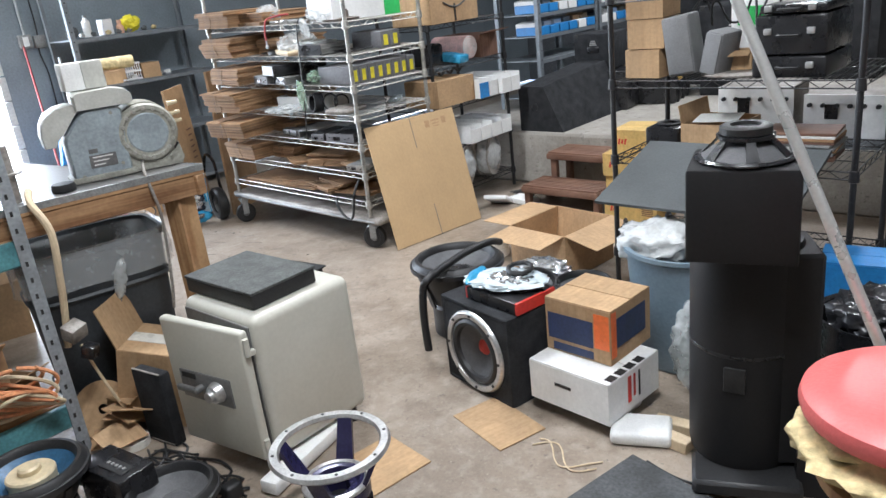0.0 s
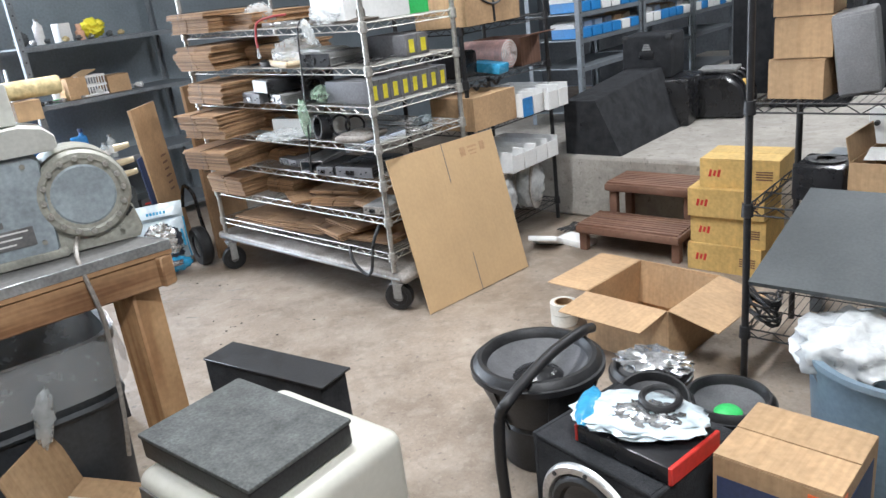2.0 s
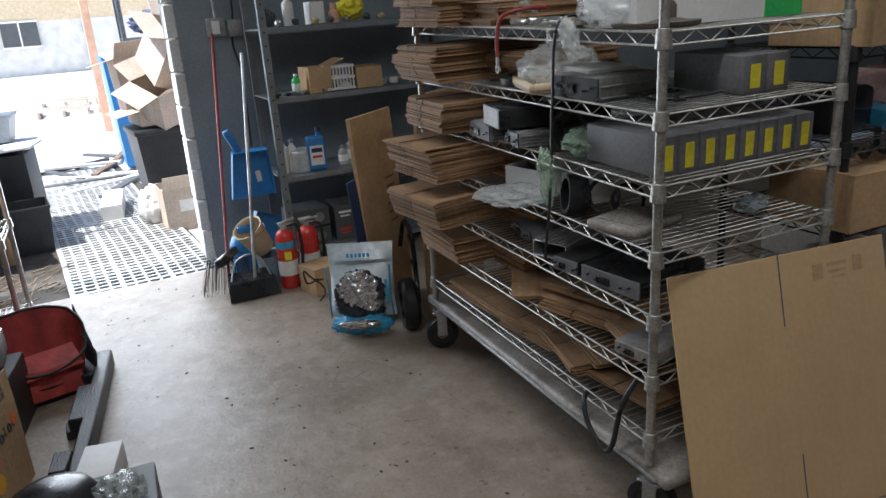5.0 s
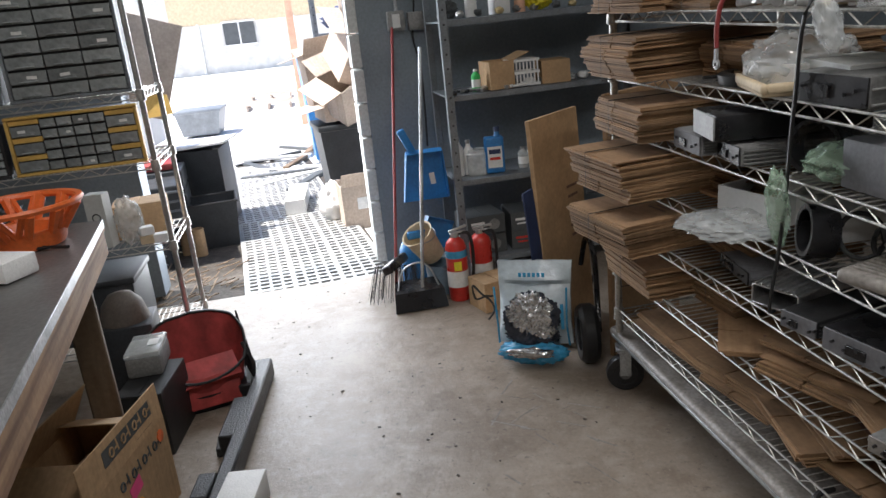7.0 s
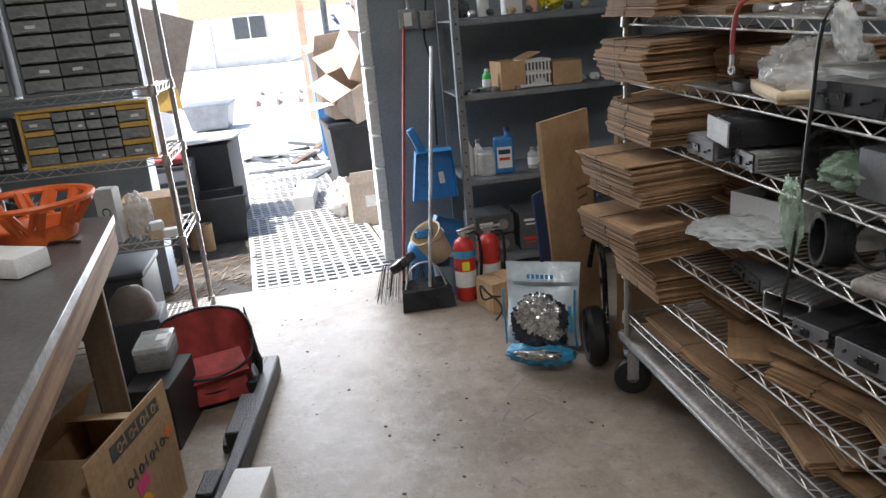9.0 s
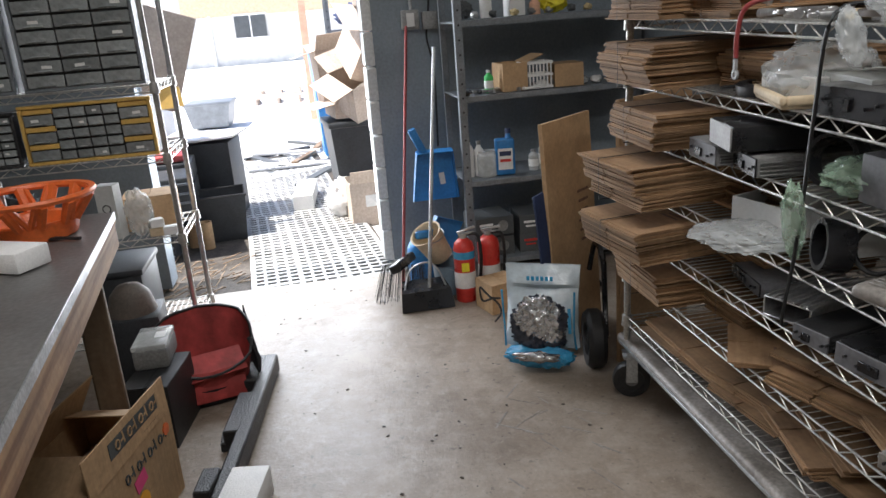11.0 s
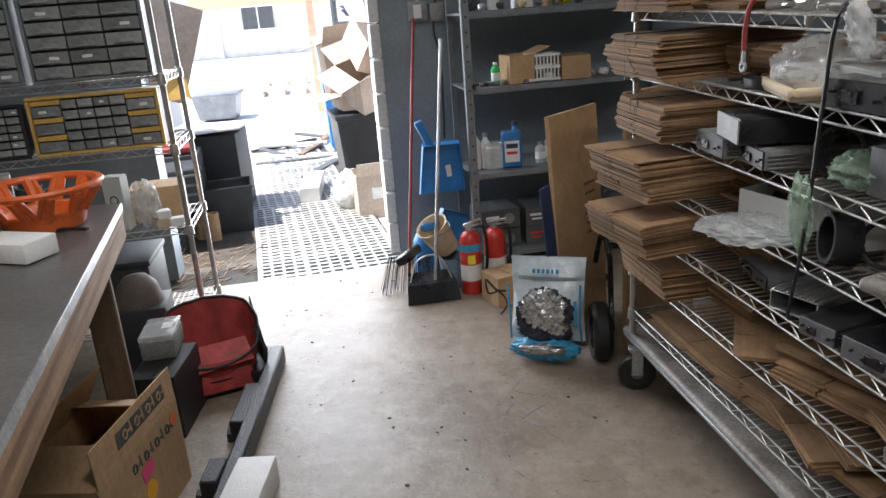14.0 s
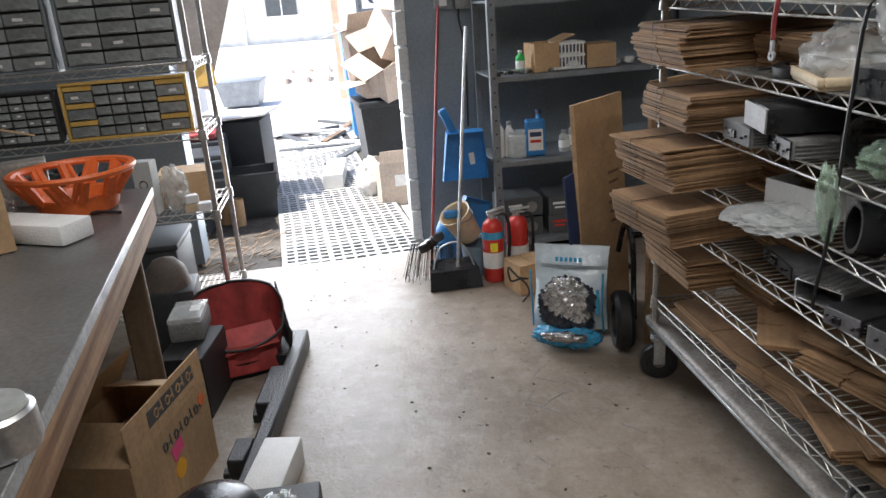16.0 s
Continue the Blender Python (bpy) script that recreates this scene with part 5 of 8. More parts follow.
def bottle(name, label, at, r, h, m, cap="white", lab="paper", square=False):
    t = thing(name, label, "bottle", at)
    if square:
        b = B().rbox((0, 0, h * 0.4), (r * 1.1, r * 2, h * 0.8), r * 0.25, 3).cyl((0, r * 0.4, h * 0.78), (0, r * 0.4, h * 0.9), r * 0.35, r * 0.22, 14)
        part("bottle", b, m, t)
        part("label", B().box((r * 0.56, 0, h * 0.36), (0.002, r * 1.5, h * 0.46), bev=0), lab, t)
        part("label_print", B().box((r * 0.575, 0, h * 0.48), (0.002, r * 1.2, h * 0.1), bev=0), "navy", t)
        part("label_print", B().box((r * 0.575, 0, h * 0.33), (0.002, r * 1.1, h * 0.06), bev=0), "redpaint", t)
        part("cap", B().cyl((0, r * 0.4, h * 0.9), (0, r * 0.4, h), r * 0.3, seg=14), cap, t)
    else:
        part("bottle", B().lathe([(0.001, 0.001), (r * 0.95, 0.001), (r, 0.01), (r, h * 0.72), (r * 0.45, h * 0.84), (r * 0.4, h * 0.9), (0.001, h * 0.9)], 24), m, t)
        part("cap", B().cyl((0, 0, h * 0.9), (0, 0, h), r * 0.48, seg=16), cap, t)
        part("label", B().lathe([(r * 1.01, h * 0.2), (r * 1.01, h * 0.55)], 24), lab, t)
    return t


bottle("oil_bottle", "blue plastic oil jug with a printed label", pose(-6.42, 3.3, 0.567, 0, 0, -8), 0.055, 0.26, "blue", "navy", square=True)
for i, (y, r, h, m) in enumerate(((3.10, 0.03, 0.22, "white"), (3.16, 0.028, 0.2, "white"), (3.48, 0.03, 0.12, "glassy"), (3.54, 0.032, 0.17, "glassy"))):
    bottle("spray_bottle", "dusty pale bottle on the shelf", pose(-6.46, y, 0.567), r, h, m, "ampgrey", "paper")
solo("plastic_jar", B().lathe([(0.001, 0), (0.055, 0), (0.058, 0.01), (0.058, 0.12), (0.05, 0.13), (0.05, 0.145), (0.001, 0.145)], 28), "glassy", "clear jar of screws on the shelf", "jar", pose(-6.44, 3.20, 0.567))
carton("brown carton of bits on the upper shelf", pose(-6.46, 3.36, 1.032, 0, 0, 3), (0.2, 0.14, 0.15), "card", False, flaps=(("N", 20, 0.1),))
t = thing("plastic_basket", "white slotted plastic basket on the shelf", "basket", pose(-6.44, 3.5, 1.032))
for i in range(8):
    part("slat", B().box((0.07, -0.07 + i * 0.02, 0.07), (0.004, 0.008, 0.13), bev=0.001), "white", t)
for z in (0.01, 0.075, 0.14):
    part("rim", B().box((0.07, 0, z), (0.006, 0.16, 0.014), bev=0.002).box((0, -0.08, z), (0.14, 0.006, 0.014), bev=0.002).box((0, 0.08, z), (0.14, 0.006, 0.014), bev=0.002).box((-0.07, 0, z), (0.006, 0.16, 0.014), bev=0.002), "white", t)
carton("tan carton on the upper shelf", pose(-6.46, 3.68, 1.032, 0, 0, -5), (0.2, 0.16, 0.12), "card")
bottle("spray_can", "green spray can on the shelf", pose(-6.42, 3.23, 1.032), 0.025, 0.12, "green", "white", "paper")
for i in range(9):
    solo("small_tool", B().cyl((-0.04, 0, 0.012), (0.05, 0.02 * (i % 3), 0.012), 0.011, 0.007, 10).box((0.06, 0.015, 0.012), (0.03, 0.02, 0.02)), rnd.choice(["alu", "gloss", "ampgrey", "white"]), "small tool lying on the steel shelf", "tool", pose(-6.38 - 0.05 * (i % 2), 3.07 + 0.05 * i, 1.032, 0, 0, 33 * i))
for i in range(6):
    solo("small_packet", B().blob((0, 0, 0.02), (0.05, 0.04, 0.028), 50 + i, 0.25, 2, 3, flat=0.7), rnd.choice(["wool", "white", "ampgrey", "poly"]), "small crumpled packet on the steel shelf", "packet", pose(-6.42, 3.45 + 0.08 * i, 1.034))
solo("dark_bundle", B().blob((0, 0, 0.05), (0.05, 0.06, 0.06), 140, 0.3, 2, 4, flat=0.8), "panel", "dark crumpled bundle on the top shelf", "bundle", pose(-6.46, 3.12, 1.424))
bottle("spray_bottle", "white bottle on the top shelf", pose(-6.44, 3.24, 1.424), 0.032, 0.17, "white", "ampgrey", "paper")
carton("small white carton on the top shelf", pose(-6.45, 3.4, 1.424, 0, 0, 12), (0.08, 0.09, 0.12), "white")
solo("yellow_bag", B().blob((0, 0, 0.07), (0.08, 0.1, 0.085), 141, 0.25, 1.8, 4, flat=0.8), "yellow", "crumpled yellow plastic bag on the top shelf", "bag", pose(-6.44, 3.62, 1.424))
solo("brass_fitting", B().lathe([(0.001, 0), (0.03, 0), (0.03, 0.06), (0.018, 0.07), (0.018, 0.11), (0.001, 0.11)], 12), "brick", "orange-brown fitting on the top shelf", "fitting", pose(-6.4, 3.5, 1.424))
for i in range(8):
    solo("small_part", B().blob((0, 0, 0.02), (0.03 + 0.006 * (i % 3), 0.03, 0.025), 150 + i, 0.3, 2, 3, flat=0.7), ("ampgrey", "alu", "panel", "wool")[i % 4], "small dusty part on the top shelf", "part", pose(-6.36 - 0.03 * (i % 3), 3.06 + 0.105 * i, 1.424))
for i, (y, z) in enumerate(((3.2, 0.102), (3.2, 0.222), (3.48, 0.102), (3.48, 0.212), (3.72, 0.102))):
    c = carton("dark printed product carton on the lowest shelf", pose(-6.5, y, z, 0, 0, rnd.uniform(-5, 5)), (0.24, 0.23, 0.105), "panel")
    part("printed_disc", B().cyl((0.121, 0.05, 0.055), (0.1225, 0.05, 0.055), 0.032, seg=20), "ampgrey", c)
    part("printed_bars", B().box((0.122, -0.05, 0.07), (0.001, 0.08, 0.014), bev=0).box((0.122, -0.05, 0.045), (0.001, 0.06, 0.01), bev=0), "white" if i % 2 else "redpaint", c)
for i in range(12):
    solo("scrap_part", B().blob((0, 0, 0.03), (0.05, 0.05, 0.04), 70 + i, 0.35, 2.2, 3, flat=0.7), rnd.choice(["foil", "card", "alu", "gloss", "brick", "ampgrey"]), "loose scrap part heaped by the shelving", "scrap", pose(-6.15 + 0.08 * (i % 4), 3.2 + 0.07 * (i // 3) + 0.02 * i, 0.0, 0, 0, 40 * i))

# ---- by the block pier ----
pier = thing("block_pier", "white painted concrete block end of the wall", "wall", pose(0, 0, 0), kind="structure")
blk = B().box((0, 0, 0), (0.2, 0.062, 0.19), bev=0.006).mesh("block", "block")
for i in range(18):
    part("block", blk, "", pier, at=pose(-6.95 + 0.006 * (i % 2), 2.63, 0.098 + i * 0.2, 0, 0, rnd.uniform(-0.6, 0.6)))
sw = thing("switch_box", "grey electrical switch box with conduit on the wall", "switch", pose(-6.848, 2.88, 1.395))
part("box", B().rbox((0.025, 0, 0.05), (0.05, 0.1, 0.11), 0.006, 2), "ampgrey", sw)
part("second_box", B().rbox((0.025, 0.115, 0.04), (0.05, 0.09, 0.1), 0.006, 2), "ampgrey", sw)
part("toggle_plate", B().box((0.052, 0, 0.05), (0.003, 0.045, 0.075), bev=0.001), "white", sw)
part("conduit", B().cyl((0.02, 0.01, 0.1), (0.02, 0.01, 1.5), 0.011, seg=12), "steel", sw)
solo("wall_cable", B().tube([(-6.83, 2.98, 2.2), (-6.83, 3.0, 1.6), (-6.82, 2.97, 1.35), (-6.83, 3.0, 1.15), (-6.83, 2.99, 0.7)], 0.006, 6), "cable", "dark cable hanging down the wall", "cable", pose(0, 0, 0))


def handle_tool(name, label, category, foot, top, r, m):
    t = thing(name, label, category, pose(*foot))
    d = Vector(top) - Vector(foot)
    part("handle", B().cyl((0, 0, 0.03), d, r, seg=12), m, t)
    return t, d


br, d = handle_tool("broom", "broom with a red handle and splayed bristles leaning on the wall", "broom", (-6.12, 2.62, 0.0), (-6.83, 2.86, 1.46), 0.009, "redcable")
part("broom_head", B().rbox((-0.05, 0.02, 0.2), (0.06, 0.24, 0.05), 0.015, 3, (0, -24, 60)), "gloss", br)
bb = B()
for i in range(90):
    a, k = rnd.uniform(-0.11, 0.11), rnd.uniform(-0.02, 0.02)
    bb.cyl((-0.05 + k + a * 0.3, 0.02 + a, 0.19), (0.0 + k * 3 + a * 0.6 + rnd.uniform(-0.02, 0.02), -0.005 + a * 1.3, 0.004), 0.0014, seg=3, caps=False)
tagged(part("bristles", bb, "cable", br), kind="stuff")
dp, d = handle_tool("dustpan", "long-handled black dustpan standing by the wall", "dustpan", (-5.98, 2.74, 0.0), (-6.36, 2.93, 1.3), 0.01, "steel")
part("pan", B().add([(-0.1, -0.13, 0.005), (0.05, -0.15, 0.005), (0.05, 0.13, 0.005), (-0.1, 0.11, 0.005), (-0.12, -0.12, 0.12), (0.02, -0.14, 0.1), (0.02, 0.12, 0.1), (-0.12, 0.1, 0.12)],
                    [(0, 1, 2, 3), (4, 5, 6, 7), (0, 1, 5, 4), (1, 2, 6, 5), (2, 3, 7, 6), (3, 0, 4, 7)]), "gloss", dp)
part("pan_wire", B().tube([(-0.02, -0.12, 0.1), (-0.05, -0.08, 0.2), (-0.06, 0.0, 0.23), (-0.05, 0.06, 0.2), (-0.02, 0.1, 0.1)], 0.005, 6), "steel", dp)
for lb, at, s in (("blue plastic dustpan hanging on the wall", pose(-6.5, 2.9, 0.45, 0, 10, 0), 1.0), ("blue plastic hand dustpan leaning on the shelf", pose(-6.33, 2.98, 0.27, 62, 0, 20), 0.62)):
    t = thing("dustpan", lb, "dustpan", at)
    part("pan", B().slab((0, -0.13 * s, 0), (0, 0.13 * s, 0), (0, 0.1 * s, 0.3 * s), (0, -0.1 * s, 0.3 * s), 0.006).slab((0, -0.13 * s, 0), (0.05 * s, -0.13 * s, 0.02), (0.06 * s, -0.1 * s, 0.3 * s), (0, -0.1 * s, 0.3 * s), 0.004).slab((0, 0.13 * s, 0), (0.05 * s, 0.13 * s, 0.02), (0.06 * s, 0.1 * s, 0.3 * s), (0, 0.1 * s, 0.3 * s), 0.004).slab((0, -0.1 * s, 0.3 * s), (0.06 * s, -0.1 * s, 0.3 * s), (0.06 * s, 0.1 * s, 0.3 * s), (0, 0.1 * s, 0.3 * s), 0.004), "blue", t)
    part("grip", B().rbox((0.02, -0.09 * s, 0.36 * s), (0.03, 0.045, 0.17 * s), 0.012, 3, (24, 0, 0)), "blue", t)
    if s == 1.0:
        part("sticker", B().box((0.014, 0.04, 0.13), (0.002, 0.03, 0.07), (8, 0, 0), 0), "paper", t)
t = thing("water_jug", "round blue jug with a silver cap on the floor", "jug", pose(-6.4, 2.78, 0))
part("body", B().lathe([(0.001, 0.001), (0.075, 0.001), (0.085, 0.02), (0.085, 0.2), (0.06, 0.25), (0.03, 0.265), (0.001, 0.265)], 32), "blue", t)
part("cap", B().cyl((0, 0, 0.265), (0, 0, 0.295), 0.032, seg=20), "alu", t)
for lb, at, m, s in (("cream bucket tipped on its side over a grey pail", pose(-6.22, 2.86, 0.2, 28, 20, 0), "cream", 0.9), ("grey plastic pail on the floor", pose(-6.16, 2.88, 0, 0, 0, 0), "binblue", 0.85)):
    t = thing("bucket", lb, "bucket", at)
    part("bucket_wall", B().lathe([(0.001, 0.002), (0.075 * s, 0.002), (0.095 * s, 0.2 * s), (0.1 * s, 0.205 * s), (0.09 * s, 0.2 * s), (0.07 * s, 0.01), (0.001, 0.01)], 28), m, t)
    part("bail", B().tube([(0.095 * s * math.cos(a), 0.095 * s * math.sin(a), 0.19 * s - 0.04 * math.sin(a)) for a in [math.pi * k / 10 for k in range(11)]], 0.003, 5), "steel", t)


def extinguisher(at, r, h, band):
    t = thing("fire_extinguisher", "red fire extinguisher with a paper label standing on the floor", "fire extinguisher", at, "fire extinguishers")
    part("cylinder", B().lathe([(0.001, 0.001), (r * 0.9, 0.001), (r, 0.015), (r, h * 0.72), (r * 0.85, h * 0.8), (r * 0.4, h * 0.86), (0.001, h * 0.87)], 32), "redpaint", t)
    part("label", B().lathe([(r * 1.015, h * 0.2), (r * 1.015, h * 0.42)], 32), "paper", t)
    if band:
        part("blue_band", B().lathe([(r * 1.02, h * 0.6), (r * 1.02, h * 0.7)], 32), "cyan", t)
        part("yellow_tag", B().box((r * 1.02, -r * 0.3, h * 0.5), (0.004, r * 0.7, h * 0.12), (0, 0, -14)), "yellow", t)
    part("valve", B().cyl((0, 0, h * 0.85), (0, 0, h * 0.93), r * 0.35, seg=14), "alu", t)
    part("lever", B().rbox((r * 0.1, r * 0.3, h * 0.97), (0.018, r * 1.8, 0.012), 0.004, 2, (10, 0, 0)).rbox((r * 0.1, r * 0.3, h * 0.92), (0.018, r * 1.6, 0.01), 0.004, 2), "alu", t)
    part("hose", B().tube([(0, r * 0.3, h * 0.9), (0.02, r * 1.3, h * 0.88), (0.03, r * 1.5, h * 0.6), (0.02, r * 1.4, h * 0.3)], 0.009, 8), "cable", t)
    return t


extinguisher(pose(-6.02, 2.95, 0, 0, 0, 10), 0.056, 0.4, True)
extinguisher(pose(-6.14, 3.11, 0, 0, 0, -20), 0.06, 0.36, False)
carton("small plain brown carton on the floor", pose(-5.86, 3.09, 0, 0, 0, 16), (0.17, 0.18, 0.15), "card")
solo("cord_loop", B().tube([(-5.62 + 0.06 * math.cos(a * 0.7), 2.99 + 0.04 * math.sin(a * 1.1), 0.05 + 0.035 * a * (1 if a < 5 else 0.4)) for a in range(10)], 0.005, 6), "cable", "black cord looped on the floor", "cable", pose(0, 0, 0))

# ---- parts bag and wheel ----
t = thing("parts_bag", "glossy printed plastic bag of cables with a silver window", "bag", pose(-5.17, 3.1, 0, 0, 0, 62) @ Matrix.Diagonal((0.97, 0.95, 0.88, 1)))
g = []
NX, NZ = 14, 18
for s_ in (-1, 1):
    for j in range(NZ + 1):
        for i in range(NX + 1):
            u, v_ = i / NX * 2 - 1, j / NZ
            puff = (1 - u * u) ** 0.5 * (math.sin(math.pi * min(1, v_ * 1.25 + 0.08)) ** 0.6 if v_ < 0.75 else max(0, (1 - v_) * 3.2))
            wr = 0.012 * noise.noise(Vector((u * 3, v_ * 5, s_ * 2.0))) + 0.007 * noise.noise(Vector((u * 9, v_ * 12, s_ * 4.0)))
            g.append((u * 0.165 * (1 - 0.06 * math.sin(math.pi * v_)), s_ * (0.012 + 0.055 * puff) + wr, 0.09 + v_ * 0.4))
nx = NX + 1
fa = []
for k in (0, 1):
    o = k * nx * (NZ + 1)
    fa += [(o + j * nx + i, o + j * nx + i + 1, o + (j + 1) * nx + i + 1, o + (j + 1) * nx + i) for j in range(NZ) for i in range(NX)]
o = nx * (NZ + 1)
fa += [(j * nx, (j + 1) * nx, o + (j + 1) * nx, o + j * nx) for j in range(NZ)] + [(j * nx + NX, (j + 1) * nx + NX, o + (j + 1) * nx + NX, o + j * nx + NX) for j in range(NZ)]
tilt = pose(0, 0, 0, -10, 0, 0)
part("bag_body", B().add(g, fa, tilt), "bagwhite", t, "pale blue and white printed film")
for k in (-1, 1):
    part("side_panel", B().tube([(k * 0.155, -0.03, 0.1), (k * 0.15, -0.052, 0.2), (k * 0.152, -0.058, 0.3), (k * 0.155, -0.055, 0.4)], 0.0045, 8), "cyan", t, "blue printed side gusset")
part("dark_filling", B().blob((0, -0.052, 0.235), (0.14, 0.034, 0.155), 19, 0.22, 3.2, 5, (-10, 0, 0)), "navygloss", t, "dark cables seen through the film")
part("window", B().blob((0.0, -0.082, 0.285), (0.115, 0.03, 0.115), 15, 0.3, 1.9, 5, (-10, 0, 0)), "foil", t, "crinkled silver window")
part("film_fold", B().blob((0.06, -0.075, 0.2), (0.07, 0.025, 0.06), 25, 0.34, 3.0, 4, (-10, 0, 20)), "foil", t)
part("dark_lower_window", B().blob((0, -0.05, 0.15), (0.14, 0.042, 0.05), 16, 0.25, 3.2, 4, (-10, 0, 0)), "navygloss", t)
part("bottom_flap", B().blob((0.0, -0.06, 0.075), (0.18, 0.085, 0.07), 17, 0.22, 2.2, 4, (-8, 0, 0), 0.9), "cyan", t, "blue flap folded on the floor")
part("flap_window", B().blob((0, -0.12, 0.095), (0.14, 0.04, 0.035), 18, 0.3, 2, 3, (-20, 0, 0)), "foil", t)
for i in range(6):
    part("printed_bar", B().box((-0.05 + 0.02 * i, -0.001, 0.44), (0.013, 0.004, 0.02), (-10, 0, 0), 0), "cyan", t)
part("side_stripe", B().box((0.13, -0.045, 0.25), (0.014, 0.004, 0.12), (-10, 0, 12), 0), "cyan", t)
t = thing("hand_truck_wheel", "black pneumatic wheel of a folded hand truck", "wheel", pose(-5.08, 3.3, 0.125, 0, 0, -12))
part("tyre", B().lathe([(0.07, -0.035), (0.11, -0.038), (0.125, -0.02), (0.125, 0.02), (0.11, 0.038), (0.07, 0.035), (0.07, -0.035)], 36, pose(0, 0, 0, 90, 0, 0)), "rubber", t)
part("hub", B().lathe([(0.012, -0.03), (0.068, -0.02), (0.068, 0.02), (0.012, 0.03)], 28, pose(0, 0, 0, 90, 0, 0)), "ampgrey", t)
part("frame_rail", B().tube([(0, 0.05, 0), (-0.08, 0.06, 0.12), (-0.12, 0.06, 0.3), (-0.25, 0.05, 0.34), (-0.3, 0.03, 0.2)], 0.012, 8), "gloss", t)

# ---- big cartons leaning behind the cart ----
for lb, c0, w, h, ry, rz, m in (("tall flattened brown carton leaning behind the shelving cart", (-5.42, 3.36, 0.0), 0.42, 1.0, -3, 42, "card"), ("tall brown carton panel behind the cart", (-5.2, 3.62, 0.0), 0.5, 1.1, 0, 30, "cardin")):
    t = thing("flattened_carton", lb, "cardboard", pose(*c0, 0, ry, rz))
    part("panel", B().box((0, 0.0, h / 2), (0.02, w, h), bev=0.002), m, t)
    if m == "card":
        part("blue_panel", B().box((0.0, -w / 2 - 0.04, 0.47), (0.008, 0.08, 0.5), (4, 0, 0), 0.001), "navy", t, "dark blue printed side panel")
        pb = B()
        for i in range(6):
            pb.box((0.0105, 0.1, 0.66 - 0.045 * i), (0.001, 0.1 - 0.012 * (i % 3), 0.012), bev=0)
        part("printed_lines", pb, "stepwood", t)

# ---- motor on the bench ----
mt = thing("electric_motor", "blue-grey electric motor with a bolted round gearbox cover", "motor", pose(-2.938, 1.695, 0.9505, 0, 0, 74) @ Matrix.Diagonal((0.8, 0.5, 0.8, 1)))
def extrude_y(prof, steps):
    """A profile in x and z carried along y; steps: (y, scale about its middle)."""
    n = len(prof)
    mx, mz = sum(p[0] for p in prof) / n, sum(p[1] for p in prof) / n
    v = [(mx + (x - mx) * k, y, mz + (z - mz) * k) for y, k in steps for x, z in prof]
    f = [tuple(range(n)), tuple(range((len(steps) - 1) * n, len(steps) * n))]
    f += [(j * n + i, j * n + (i + 1) % n, (j + 1) * n + (i + 1) % n, (j + 1) * n + i) for j in range(len(steps) - 1) for i in range(n)]
    return B().add(v, f)


body = [(-0.24, 0.0), (0.0, 0.0), (0.02, 0.03), (0.03, 0.31), (0.01, 0.33), (-0.11, 0.33), (-0.15, 0.315), (-0.228, 0.225), (-0.24, 0.19)]
part("housing", extrude_y(body, ((-0.175, 0.95), (-0.155, 1.0), (0.16, 1.0), (0.18, 0.95))), "motor", mt)
hood = [(-0.325, 0.18), (-0.33, 0.235), (-0.318, 0.285), (-0.288, 0.328), (-0.24, 0.352), (-0.185, 0.36), (-0.13, 0.352), (-0.16, 0.32), (-0.235, 0.232), (-0.265, 0.205), (-0.28, 0.18)]
part("fan_cowl", extrude_y(hood, ((-0.13, 0.96), (-0.11, 1.0), (0.16, 1.0), (0.18, 0.96))), "motorpale", mt, "pale rounded fan cowl")
lid = [(-0.165, 0.331), (0.075, 0.331), (0.09, 0.342), (0.09, 0.375), (0.065, 0.4), (0.0, 0.415), (-0.15, 0.41), (-0.165, 0.395)]
part("terminal_box", extrude_y(lid, ((-0.2, 0.96), (-0.18, 1.0), (0.12, 1.0), (0.14, 0.96))), "motorpale", mt, "pale cast terminal cover with a rounded end")
gx, gz = 0.125, 0.178
gm = pose(gx, -0.11, gz, 90, 0, 0)
part("gear_case", B().lathe([(0.001, 0.0), (0.128, 0.0), (0.14, 0.012), (0.142, 0.05), (0.132, 0.066), (0.115, 0.07), (0.108, 0.062), (0.001, 0.062)], 48, gm).cyl((gx, -0.11, gz), (gx, 0.1, gz), 0.145, 0.15, 40), "motor2", mt, "khaki-grey round gear case")
part("cover_plate", B().lathe([(0.001, 0.068), (0.09, 0.068), (0.096, 0.062), (0.096, 0.056)], 40, gm), "motor", mt)
part("gear_foot", extrude_y([(0.0, 0.0), (0.26, 0.0), (0.275, 0.03), (0.26, 0.11), (0.2, 0.07), (0.05, 0.07), (0.0, 0.12)], ((-0.15, 0.97), (-0.14, 1.0), (0.1, 1.0))), "motor2", mt)
bm_ = B().cyl((0, 0, 0), (0, -0.012, 0), 0.009, seg=10).mesh("bolt", "chromedirty")
for i in range(16):
    a = 2 * math.pi * i / 16
    part("bolt", bm_, "", mt, at=pose(gx + 0.117 * math.cos(a), -0.179, gz + 0.117 * math.sin(a)))
part("foot", B().rbox((-0.11, -0.06, 0.014), (0.3, 0.26, 0.028), 0.008, 2), "motor2", mt)
part("name_plate", B().box((-0.1, -0.177, 0.09), (0.12, 0.004, 0.06), bev=0.001), "safedark", mt, "dark maker's plate")
part("name_plate", B().box((-0.135, -0.177, 0.14), (0.04, 0.004, 0.02), bev=0.001), "safedark", mt)
